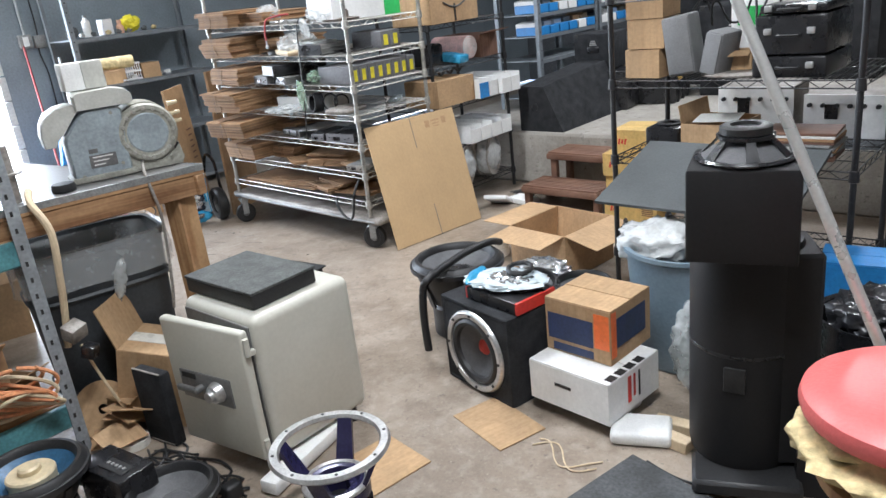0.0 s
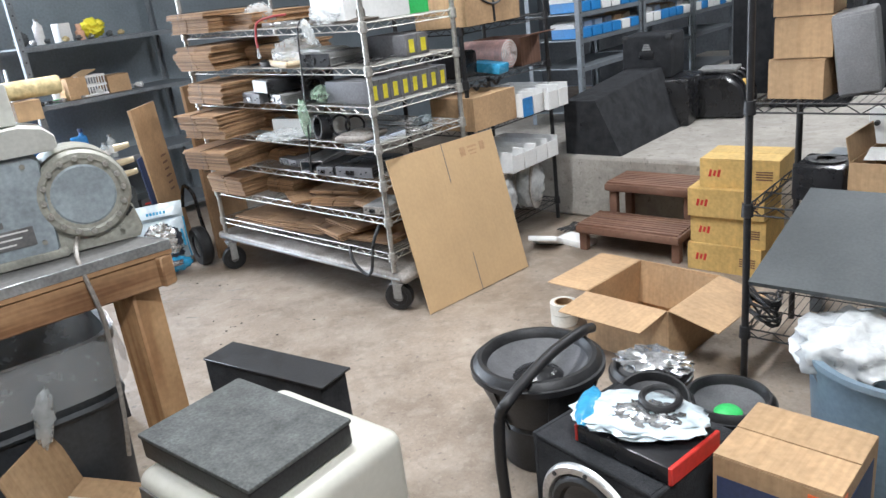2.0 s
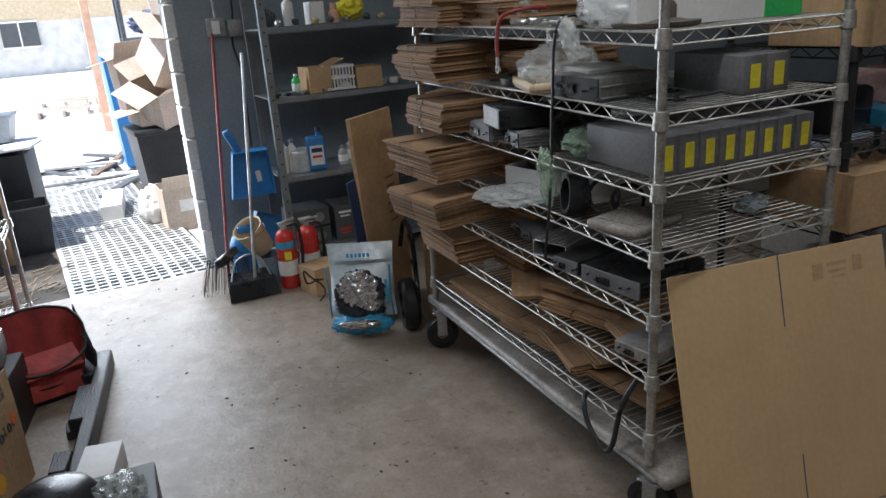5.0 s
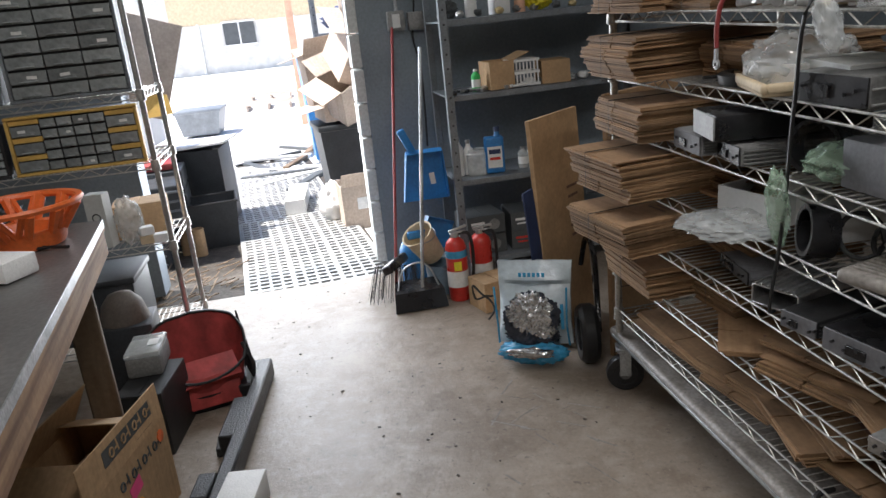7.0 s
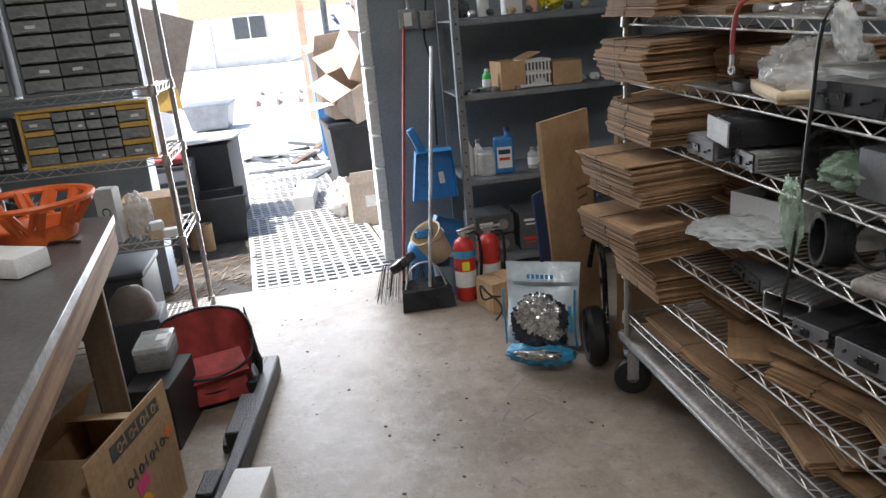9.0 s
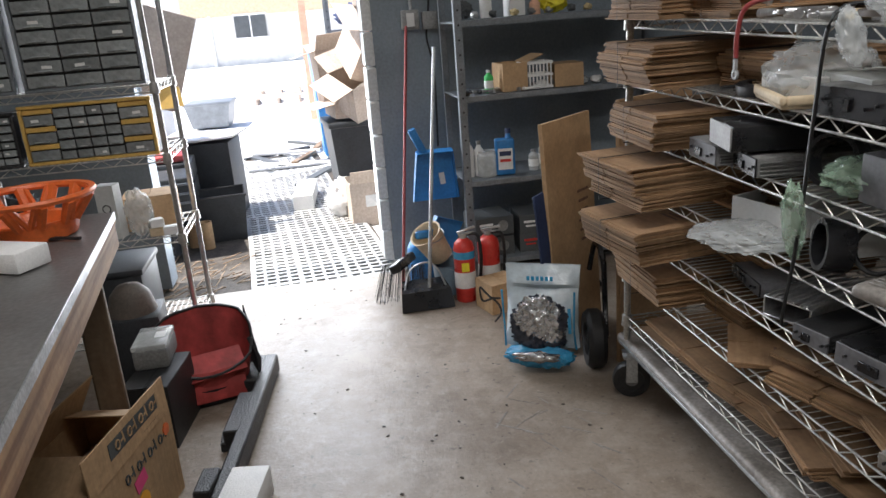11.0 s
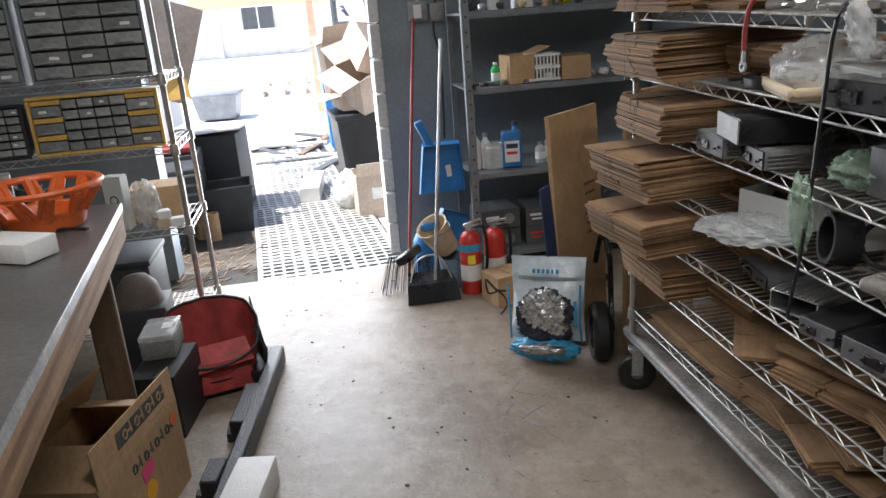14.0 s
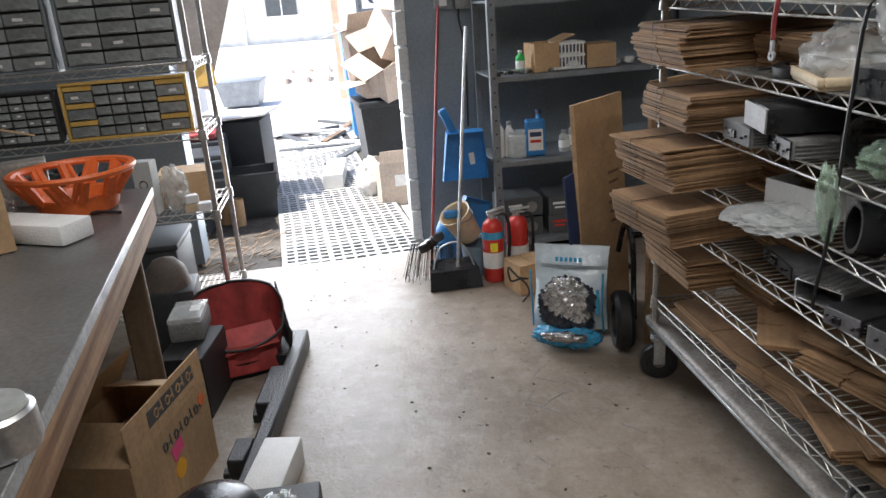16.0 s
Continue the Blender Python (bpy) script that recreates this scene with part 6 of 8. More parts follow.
for i in range(3):
    part("plate_line", B().box((-0.1 - 0.01 * i, -0.1795, 0.11 - 0.018 * i), (0.09 - 0.02 * i, 0.001, 0.005), bev=0), "paper", mt)
for i, (x, z) in enumerate(((-0.02, 0.3), (-0.02, 0.06), (0.21, 0.05), (-0.2, 0.03))):
    part("screw", B().cyl((x, -0.172, z), (x, -0.184, z), 0.008, seg=10), "motor2", mt)
part("warning_diamond", B().box((0.235, -0.152, 0.1), (0.034, 0.003, 0.034), (0, 45, 0), 0), "rubber", mt, "black diamond sticker")
for z in (0.2, 0.24, 0.29):
    part("oil_fitting", B().cyl((0.255, -0.06, z), (0.31 - 0.06 * (z - 0.2), -0.06, z + 0.004), 0.012, 0.009, 8), "magnet", mt, "brass fitting")
MB = mt.matrix_basis.copy()


def on_motor(x, y, z, rz=0):
    return pose(*(MB @ Vector((x, y, z))), 0, 0, 74 + rz)


solo("metal_can", B().rbox((0, 0, 0.05), (0.085, 0.08, 0.1), 0.006, 2), "foam", "white carton standing on the motor cover", "box", on_motor(-0.13, -0.02, 0.417, 8))
solo("capacitor_can", B().rbox((0, 0, 0.05), (0.075, 0.08, 0.1), 0.005, 2), "motorpale", "pale metal box standing on the motor cover", "box", on_motor(-0.045, -0.02, 0.417, 2))
carton("small tan carton under a roll on the motor cover", on_motor(0.05, 0.06, 0.416, 4), (0.06, 0.05, 0.045), "card")
solo("paper_roll", B().cyl((-0.06, 0, 0.024), (0.09, 0.01, 0.024), 0.023, seg=20).cyl((0.09, 0.01, 0.024), (0.091, 0.01, 0.024), 0.012, seg=16), "wool", "cream paper roll lying on a small carton", "roll", on_motor(0.05, 0.06, 0.481, 6))
for i in range(14):
    solo("bench_packet", B().blob((0, 0, 0.035), (0.08, 0.07, 0.05), 90 + i, 0.25, 1.8, 3, flat=0.7), rnd.choice(["white", "foam", "poly", "pinkred", "white", "cyan", "greenpoly"]), "crumpled plastic-wrapped goods piled on the bench", "packet", pose(-3.2 - 0.13 * (i % 5) - 0.05 * (i // 5), 1.0 + 0.11 * (i // 5) + 0.03 * (i % 3), 0.9135 + (0.05 if i % 4 == 0 else 0), 0, 0, 57 * i))
for i in range(3):
    carton("brown carton in the pile on the bench", pose(-3.75 - 0.3 * i, 1.1 + 0.05 * i, 0.9135, 0, 0, 20 * i), (0.26, 0.22, 0.22 + 0.05 * i), "card", False, flaps=(("E", 30, 0.12), ("N", -20, 0.12)))
solo("glue_tube", B().cyl((0, 0, 0), (0, 0, 0.2), 0.03, seg=18).cyl((0, 0, 0.2), (0, 0, 0.24), 0.012, 0.006, 12).cyl((0, 0, 0.1), (0, 0, 0.107), 0.055, seg=20), "deck", "pale upright cartridge on the bench edge", "tube", pose(-2.88, 1.25, 0.9505))
solo("puck", B().lathe([(0.001, 0), (0.04, 0), (0.043, 0.01), (0.038, 0.028), (0.001, 0.03)], 28), "rubber", "round black rubber puck on the bench", "puck", pose(-2.86, 1.42, 0.9505))
solo("hose", B().tube([(-2.88, 1.27, 0.99), (-2.8, 1.24, 0.96), (-2.75, 1.26, 0.86), (-2.76, 1.25, 0.7), (-2.79, 1.24, 0.55), (-2.8, 1.22, 0.42)], 0.013, 8), "cream", "tan rubber hose hanging off the bench", "hose", pose(0.02, 0.03, -0.008))
solo("lamp_cord", B().tube([(-2.87, 1.68, 1.0), (-2.76, 1.62, 0.965), (-2.71, 1.62, 0.8), (-2.73, 1.61, 0.55), (-2.75, 1.6, 0.42)], 0.006, 6), "deck", "grey flex hanging over the bench edge", "cable", pose(0.005, 0.06, -0.008))

# ---- bin below the bench ----
t = thing("trash_bin", "large open charcoal bin with a clear liner under the bench", "bin", pose(-3.07, 1.52, 0, 0, 0, 78) @ Matrix.Diagonal((1, 1, 1.14, 1)))


def bin_ring(hx, hy, z, n=48, wob=0.0, seed=0):
    """A rounded-rectangle ring of points."""
    out = []
    for i in range(n):
        c, q = math.cos(2 * math.pi * i / n), math.sin(2 * math.pi * i / n)
        k = (abs(c) ** 5 + abs(q) ** 5) ** -0.2
        d = wob * noise.noise(Vector((c * 3 + seed, q * 3, z * 6)))
        out.append((hx * c * k * (1 + d), hy * q * k * (1 + d), z + d * 0.12))
    return out


def ring_skin(rings, closed_base=False):
    n = len(rings[0])
    f = [(j * n + i, j * n + (i + 1) % n, (j + 1) * n + (i + 1) % n, (j + 1) * n + i) for j in range(len(rings) - 1) for i in range(n)]
    if closed_base:
        f.append(tuple(range(n)))
    return B().add([p for r in rings for p in r], f)


part("bin_body", ring_skin([bin_ring(0.22, 0.15, 0.002), bin_ring(0.235, 0.16, 0.05), bin_ring(0.272, 0.185, 0.6), bin_ring(0.285, 0.198, 0.605), bin_ring(0.285, 0.198, 0.625), bin_ring(0.265, 0.178, 0.625), bin_ring(0.225, 0.15, 0.06), bin_ring(0.01, 0.01, 0.05)], True), "bin", t)
lb = ring_skin([bin_ring(0.24, 0.16, 0.4, wob=0.06, seed=2), bin_ring(0.262, 0.175, 0.61, wob=0.03, seed=3), bin_ring(0.29, 0.203, 0.634, wob=0.03, seed=4), bin_ring(0.296, 0.208, 0.56, wob=0.07, seed=5), bin_ring(0.298, 0.21, 0.5, wob=0.12, seed=6)])
lb.soft = True
part("liner", lb, "liner", t, "clear liner folded over the rim")
part("liner_tail", B().blob((0.05, -0.225, 0.5), (0.03, 0.016, 0.1), 34, 0.25, 2, 3, (10, 14, 0)), "poly", t)
for z in (0.12, 0.46):
    part("rib", ring_skin([bin_ring(0.246 + 0.05 * z, 0.166 + 0.04 * z, z - 0.01), bin_ring(0.252 + 0.05 * z, 0.172 + 0.04 * z, z), bin_ring(0.246 + 0.05 * z, 0.166 + 0.04 * z, z + 0.01)]), "bin", t)

# ---- teal rack at the bench end ----
rk = thing("teal_rack", "pierced steel rack with teal painted beams", "shelving", pose(-2.78, 1.2, 0))
for y in (0, -0.9):
    up = part("upright", B().box((0.02, y, 0.8), (0.004, 0.045, 1.6), bev=0.001).box((-0.002, y + 0.0205, 0.8), (0.04, 0.004, 1.6), bev=0.001), "upright", rk)
    hm = B()
    for i in range(26):
        hm.box((0.0225, y - 0.004, 0.04 + i * 0.06), (0.002, 0.009, 0.018), bev=0)
    tagged(part("slots", hm, "rubber", up), kind="stuff")
for z in (0.16, 0.8, 1.35):
    part("beam", B().box((0.0, -0.46, z), (0.03, 0.9, 0.09), bev=0.006), "teal", rk)
    part("shelf_board", B().box((-0.14, -0.46, z + 0.035), (0.24, 0.9, 0.02)), "wood", rk)
t = thing("fuse_block", "small beige electrical adapters hanging by the post", "electrical box", pose(-2.75, 1.24, 0.42))
part("adapter", B().rbox((0.02, 0.03, 0.06), (0.06, 0.07, 0.06), 0.006, 2, (10, 20, 20)), "deck", t)
part("plug", B().rbox((0.03, 0.06, -0.03), (0.05, 0.05, 0.05), 0.006, 2, (0, 15, 40)), "gloss", t)
part("lead", B().tube([(0.02, 0.04, 0.0), (0.0, 0.08, -0.15), (0.03, 0.12, -0.3), (0.05, 0.16, -0.36)], 0.006, 6), "cream", t)
for i in range(9):
    R = 0.1 + 0.012 * (i % 4)
    pts = [(-2.72 + 0.05 * math.sin(a * 0.55 + i), 1.02 + R * math.cos(a * 0.55 + i * 0.7), 0.3 + 0.02 * i * 0.6 + R * 0.55 * math.sin(a * 0.55 + i * 0.3)) for a in range(11)]
    solo("orange_cord", B().tube(pts, 0.007, 6), "cord" if i % 3 else "cream", "loop of orange extension cord on the rack", "cable", pose(0, 0, 0), "cord loops")
for i, (y, z, s) in enumerate(((0.95, 0.42, (0.16, 0.22, 0.1)), (0.78, 0.25, (0.2, 0.26, 0.16)), (1.05, 0.23, (0.14, 0.16, 0.12)))):
    carton("crushed brown carton on the teal rack", pose(-2.92, y, 0.206 if z < 0.4 else 0.37, 0, 0, 12 * i), s, "cardin", False, flaps=(("E", 30, 0.1),))
t = thing("product_box", "white retail carton with teal and orange bands on the rack", "box", pose(-2.86, 1.05, 0.858, 0, 0, 4))
part("carton_wall", B().rbox((0, 0, 0.07), (0.12, 0.2, 0.14), 0.003, 1), "white", t)
part("colour_band", B().box((0.061, 0.03, 0.07), (0.002, 0.03, 0.138), bev=0), "cyan", t)
part("colour_band", B().box((0.061, -0.01, 0.07), (0.002, 0.04, 0.138), bev=0), "orange", t)
solo("cable_coil", B().tube(ring(0, 0, 0.1, 0.09, 0, 80, 70), 0.012, 8, True).tube(ring(0, 0.02, 0.1, 0.08, 0, 76, 75), 0.01, 8, True), "cable", "coil of grey cable hanging by the post", "cable", pose(-2.73, 1.06, 1.02))


# ---- floor clutter by the safe ----
bw = woofer("large woofer with a blue basket and beige centre", pose(-2.44, 0.93, 0), 0.175, 0.2, cone="basketblue", cap="magnet", capr=0.42)
part("centre_hub", B().lathe([(0.072, 0.172), (0.075, 0.2), (0.07, 0.206), (0.034, 0.207), (0.034, 0.222), (0.028, 0.228), (0.001, 0.228)], 36), "magnet", bw, "beige round hub")
woofer("grey-coned woofer lying on the floor", pose(-2.09, 1.2, 0), 0.15, 0.1, cap="cone", capr=0.36)
t = thing("amplifier", "black finned power amplifier box on the floor", "amplifier", pose(-2.3, 1.13, 0, 0, 0, 8))
part("case", B().rbox((0, 0, 0.085), (0.24, 0.13, 0.17), 0.006, 2), "gloss", t)
part("top_plate", B().box((0.03, -0.01, 0.172), (0.12, 0.05, 0.004), bev=0.001), "rubber", t)
for i in range(5):
    part("switch", B().box((-0.01 + i * 0.02, -0.01, 0.176), (0.009, 0.012, 0.006), bev=0.001), "alu", t)
bk = thing("speaker_basket", "bare speaker basket with a silver rim and violet hub", "loudspeaker part", pose(-1.6, 1.475, 0))
part("rim", B().lathe([(0.145, 0.292), (0.15, 0.302), (0.172, 0.302), (0.178, 0.292), (0.172, 0.284), (0.15, 0.284), (0.145, 0.292)], 56), "alu", bk, "scuffed silver rim")
part("hub", B().lathe([(0.04, 0.15), (0.06, 0.15), (0.07, 0.17), (0.09, 0.175), (0.1, 0.165), (0.1, 0.13), (0.07, 0.11), (0.04, 0.11), (0.04, 0.15)], 40), "purple", bk)
part("hub_ring", B().lathe([(0.084, 0.176), (0.09, 0.182), (0.1, 0.176), (0.102, 0.168)], 40), "alu", bk)
part("magnet", B().lathe([(0.001, 0.001), (0.095, 0.001), (0.1, 0.01), (0.1, 0.1), (0.09, 0.11), (0.001, 0.11)], 40), "gloss", bk)
for i in range(4):
    a = math.pi * i / 2 + 0.55
    c, s = math.cos(a), math.sin(a)
    part("spoke", B().slab((0.09 * c - 0.028 * s, 0.09 * s + 0.028 * c, 0.15), (0.09 * c + 0.028 * s, 0.09 * s - 0.028 * c, 0.15), (0.158 * c + 0.022 * s, 0.158 * s - 0.022 * c, 0.286), (0.158 * c - 0.022 * s, 0.158 * s + 0.022 * c, 0.286), 0.014), "purple", bk)
for i in range(8):
    a = math.pi * i / 4 + 0.2
    part("bolt_hole", B().cyl((0.162 * math.cos(a), 0.162 * math.sin(a), 0.3022), (0.162 * math.cos(a), 0.162 * math.sin(a), 0.3035), 0.005, seg=10), "rubber", bk)
solo("cardboard_sheet", B().box((0, 0, 0.003), (0.24, 0.3, 0.005), bev=0.001), "card", "flat piece of brown cardboard on the floor", "cardboard", pose(-1.735, 1.73, 0.0, 0, 0, -8))
solo("cardboard_sheet", B().box((0, 0, 0.003), (0.29, 0.2, 0.005), bev=0.001), "card", "flat piece of brown cardboard on the floor before the subwoofer", "cardboard", pose(-1.545, 2.17, 0.0, 0, 0, -16))
solo("foam_strip", B().rbox((0, 0, 0.025), (0.07, 0.38, 0.05), 0.008, 2), "foam", "long white foam strip on the floor by the safe", "foam", pose(-1.97, 1.62, 0.006, 0, 0, 14))
t = thing("flat_speaker", "thin black speaker panel standing beside the safe", "loudspeaker", pose(-2.55, 1.42, 0, 0, 0, 10))
part("panel", B().rbox((0, 0, 0.15), (0.16, 0.05, 0.3), 0.008, 2), "carpet", t)
part("edge_strip", B().box((0, -0.02, 0.302), (0.15, 0.008, 0.004), bev=0.001).box((0.01, -0.0265, 0.012), (0.13, 0.002, 0.004), bev=0), "deck", t)
bx = carton("open brown carton tipped back with its flaps up", pose(-2.74, 1.52, 0.03, 0, 12, 38), (0.26, 0.24, 0.3), "card", False, flaps=(("W", 62, 0.17),))
part("tape_strip", B().box((0.0, -0.002, 0.305), (0.25, 0.07, 0.002), bev=0), "tape", bx)
part("taped_lid", B().box((0.0, 0.0, 0.301), (0.255, 0.235, 0.004), bev=0.001), "card", bx)
solo("cardboard_disc", B().lathe([(0.02, 0), (0.11, 0), (0.112, 0.008), (0.02, 0.01)], 36, pose(0, 0, 0.1, 62, 0, 50)), "card", "round cardboard disc leaning in the clutter", "cardboard", pose(-2.82, 1.32, 0.0))
t = thing("tape_roll", "roll of white tape on the floor", "tape", pose(-2.63, 1.33, 0))
part("tape", B().lathe([(0.035, 0.001), (0.055, 0.001), (0.055, 0.03), (0.035, 0.03), (0.035, 0.001)], 28), "tape", t)
for i in range(7):
    solo("cardboard_scrap", B().slab((-0.07, -0.05, 0), (0.08, -0.06, 0.01), (0.07, 0.06, 0.02 * (i % 3)), (-0.08, 0.05, 0.015), 0.005), "cardin" if i % 2 else "card", "torn scrap of cardboard on the floor", "cardboard", pose(-2.75 + 0.06 * (i % 3), 1.28 + 0.07 * (i // 3), 0.012 + 0.022 * i, 8 * (i % 3), -10 + 7 * (i % 4), 47 * i))
for i in range(9):
    pts = [(-2.5 + 0.05 * a + 0.04 * math.sin(a + i), 1.3 + 0.05 * math.sin(a * 0.8 + 2 * i) + 0.012 * i, 0.008 + 0.008 * (a % 2)) for a in range(11)]
    solo("floor_cable", B().tube(pts, 0.0045, 6), "cable", "loose black cable trailing on the floor", "cable", pose(0, 0, 0), "floor cables")
for i in range(2):
    solo("floor_cable", B().tube([(-1.36 + 0.035 * a, 2.12 + 0.05 * math.sin(a * 0.9 + i), 0.005) for a in range(8)], 0.003, 5), "cream", "thin tan wire looped on the floor", "cable", pose(0, 0, 0))
solo("floor_cable", B().tube([(-1.0 + 0.06 * a, 2.24 - 0.03 * math.sin(a * 0.7), 0.006) for a in range(9)], 0.004, 5), "cable", "thin black cable on the floor by the tube", "cable", pose(0, 0, 0))
t = thing("power_plug", "black plug adapter on the floor", "plug", pose(-2.02, 1.36, 0))
part("plug_body", B().rbox((0, 0, 0.03), (0.05, 0.06, 0.06), 0.012, 3), "rubber", t)
sp2 = thing("center_speaker", "long low black speaker cabinet lying behind the safe", "loudspeaker", pose(-2.905, 2.243, 0, 0, 0, 7.8))
part("cabinet", B().rbox((0, 0, 0.178), (0.54, 0.125, 0.356), 0.008, 2), "carpet", sp2)
part("top_lip", B().box((0.01, 0.0, 0.361), (0.55, 0.14, 0.008), bev=0.003), "rubber", sp2)

# ---- drivers, packets and cartons beside the boxed subwoofer ----
woofer("black woofer with a green dust cap standing on its magnet", pose(-1.62, 2.9, 0), 0.135, 0.245, capr=0.3, cap="green")
woofer("small black woofer under a silver bag", pose(-1.95, 3.08, 0), 0.14, 0.17)
solo("foil_bag", B().blob((0, 0, 0), (0.15, 0.12, 0.035), 61, 0.3, 1.7, 4, (0, 4, 20), 0.7), "foil", "crumpled silver foil bag lying on the woofer", "bag", pose(-1.93, 3.06, 0.225))
woofer("black woofer lying tilted between the others", pose(-1.83, 2.83, 0.04, 12, 8, 0), 0.12, 0.22)
t = thing("amplifier", "flat black amplifier with red ends on the subwoofer box", "amplifier", pose(-1.655, 2.44, 0.362, 0, 0, -10))
part("case", B().rbox((0, 0, 0.025), (0.27, 0.2, 0.046), 0.006, 2), "gloss", t)
for sx in (-1, 1):
    part("end_plate", B().box((sx * 0.136, 0, 0.025), (0.012, 0.2, 0.048), bev=0.003), "redpaint", t, "red end plate")
t = thing("cable_packet", "blue and white plastic packet of cables on the amplifier", "packet", pose(-1.68, 2.455, 0.41, 0, 0, 18))
part("packet", B().blob((0, 0, 0.022), (0.19, 0.125, 0.024), 62, 0.18, 1.8, 4, (0, 0, 0), 0.8), "bagwhite", t)
part("blue_end", B().blob((-0.125, 0.01, 0.024), (0.035, 0.1, 0.022), 63, 0.15, 1.8, 3, (0, 0, 0), 0.8), "cyan", t)
part("window", B().blob((0.02, -0.01, 0.034), (0.11, 0.08, 0.018), 64, 0.3, 2.4, 4), "foil", t)
part("cable_ring", B().tube(ring(0.05, 0.03, 0.056, 0.045, 0, 6, 0), 0.009, 8, True), "cable", t)
for x, y, s, rz in ((-1.08, 2.36, (0.2, 0.14, 0.05), 24), (-1.3, 2.45, (0.26, 0.2, 0.05), -5)):
    solo("bubble_wrap", B().rbox((0, 0, s[2] / 2 + 0.001), s, 0.018, 3), "foam", "white foam packing under the cartons", "foam", pose(x, y, 0, 0, 0, rz))
for x, y, z, rz in ((-0.98, 2.37, 0.0, -8), (-1.0, 2.45, 0.0, 6)):
    solo("wood_offcut", B().box((0, 0, 0.02), (0.14, 0.05, 0.04), bev=0.003), "cream", "short pale wood offcut on the floor", "wood", pose(x, y, z, 0, 0, rz))
solo("plastic_bag", B().blob((0, 0, 0), (0.09, 0.1, 0.2), 65, 0.22, 2.0, 4, flat=0.9), "poly", "tall crumpled clear plastic bag by the white carton", "bag", pose(-1.06, 2.72, 0.18))
solo("plastic_bag", B().blob((0, 0, 0), (0.1, 0.09, 0.1), 66, 0.2, 2.0, 4, flat=0.9), "greenpoly", "greenish clear bag under the white one", "bag", pose(-1.02, 2.8, 0.1))
gb = thing("storage_tub", "grey-blue plastic tub with a white liner bag", "tub", pose(-1.19, 2.98, 0))
part("tub", B().lathe([(0.001, 0.002), (0.19, 0.002), (0.2, 0.02), (0.235, 0.46), (0.25, 0.47), (0.25, 0.485), (0.225, 0.48), (0.19, 0.03), (0.001, 0.03)], 44), "binblue", gb)
part("liner_bag", B().blob((-0.12, -0.02, 0.47), (0.18, 0.19, 0.1), 67, 0.2, 1.7, 4), "heavypoly", gb, "white crumpled liner bag")
part("liner_fill", B().blob((-0.1, 0.0, 0.46), (0.15, 0.16, 0.08), 68, 0.2, 1.7, 4), "foam", gb)
pn = thing("board", "large dark grey board sloping from the tub to the rack", "board", pose(0, 0, 0))
part("sheet", B().slab((-1.6, 2.99, 0.585), (-0.84, 2.99, 0.585), (-0.82, 3.42, 0.745), (-1.56, 3.42, 0.745), 0.014), "panel", pn)
part("support_post", B().box((-1.1, 3.36, 0.355), (0.04, 0.04, 0.71), bev=0.003), "blackmetal", pn)
part("support_post", B().box((-0.85, 3.06, 0.3), (0.04, 0.04, 0.6), bev=0.003), "blackmetal", pn)

# ---- upturned driver, pipe, stool ----
t = thing("woofer", "black driver lying face down on the black box", "loudspeaker driver", pose(-0.735, 2.29, 1.004) @ Matrix.Diagonal((0.84, 0.84, 0.7, 1)))
part("frame_ring", B().lathe([(0.12, 0.001), (0.145, 0.001), (0.148, 0.008), (0.14, 0.016), (0.12, 0.014), (0.12, 0.001)], 48), "gloss", t)
part("cone_back", B().lathe([(0.13, 0.012), (0.11, 0.03), (0.06, 0.07)], 40), "cone", t)
part("spider_plate", B().lathe([(0.075, 0.072), (0.085, 0.078), (0.085, 0.09), (0.05, 0.092)], 40), "gloss", t)
part("magnet", B().lathe([(0.07, 0.09), (0.076, 0.094), (0.076, 0.118), (0.068, 0.124), (0.045, 0.124), (0.043, 0.112), (0.001, 0.112)], 40), "rubber", t)
for i in range(6):
    a = math.pi * i / 3
    c, s = math.cos(a), math.sin(a)
    part("basket_leg", B().slab((0.13 * c - 0.02 * s, 0.13 * s + 0.02 * c, 0.014), (0.13 * c + 0.02 * s, 0.13 * s - 0.02 * c, 0.014), (0.08 * c + 0.012 * s, 0.08 * s - 0.012 * c, 0.08), (0.08 * c - 0.012 * s, 0.08 * s + 0.012 * c, 0.08), 0.006), "gloss", t)
solo("steel_pipe", B().cyl((-0.055, 2.06, 0.0), (-0.92, 2.06, 1.95), 0.0125, seg=20), "pipe", "long dull steel pipe leaning across the rack", "pipe", pose(0, 0, 0))
stl = thing("stool", "round stool with a red vinyl cushion over yellow foam", "stool", pose(-0.232, 1.8, 0))
part("cushion", B().lathe([(0.001, 0.735), (0.1, 0.733), (0.17, 0.725), (0.195, 0.708), (0.2, 0.69), (0.195, 0.672), (0.18, 0.665), (0.001, 0.665)], 56), "vinyl", stl, "red vinyl round cushion")
part("foam_pad", B().blob((-0.01, -0.01, 0.61), (0.225, 0.225, 0.065), 69, 0.16, 3, 4), "wool", stl, "ragged yellow foam under the cushion")
part("seat_board", B().lathe([(0.001, 0.52), (0.16, 0.52), (0.165, 0.53), (0.165, 0.55), (0.001, 0.555)], 40), "wood", stl)
for i in range(4):
    a = math.pi * i / 2 + 0.7
    part("leg", B().cyl((0.12 * math.cos(a), 0.12 * math.sin(a), 0.525), (0.18 * math.cos(a), 0.18 * math.sin(a), 0.0), 0.016, seg=12), "wood", stl)
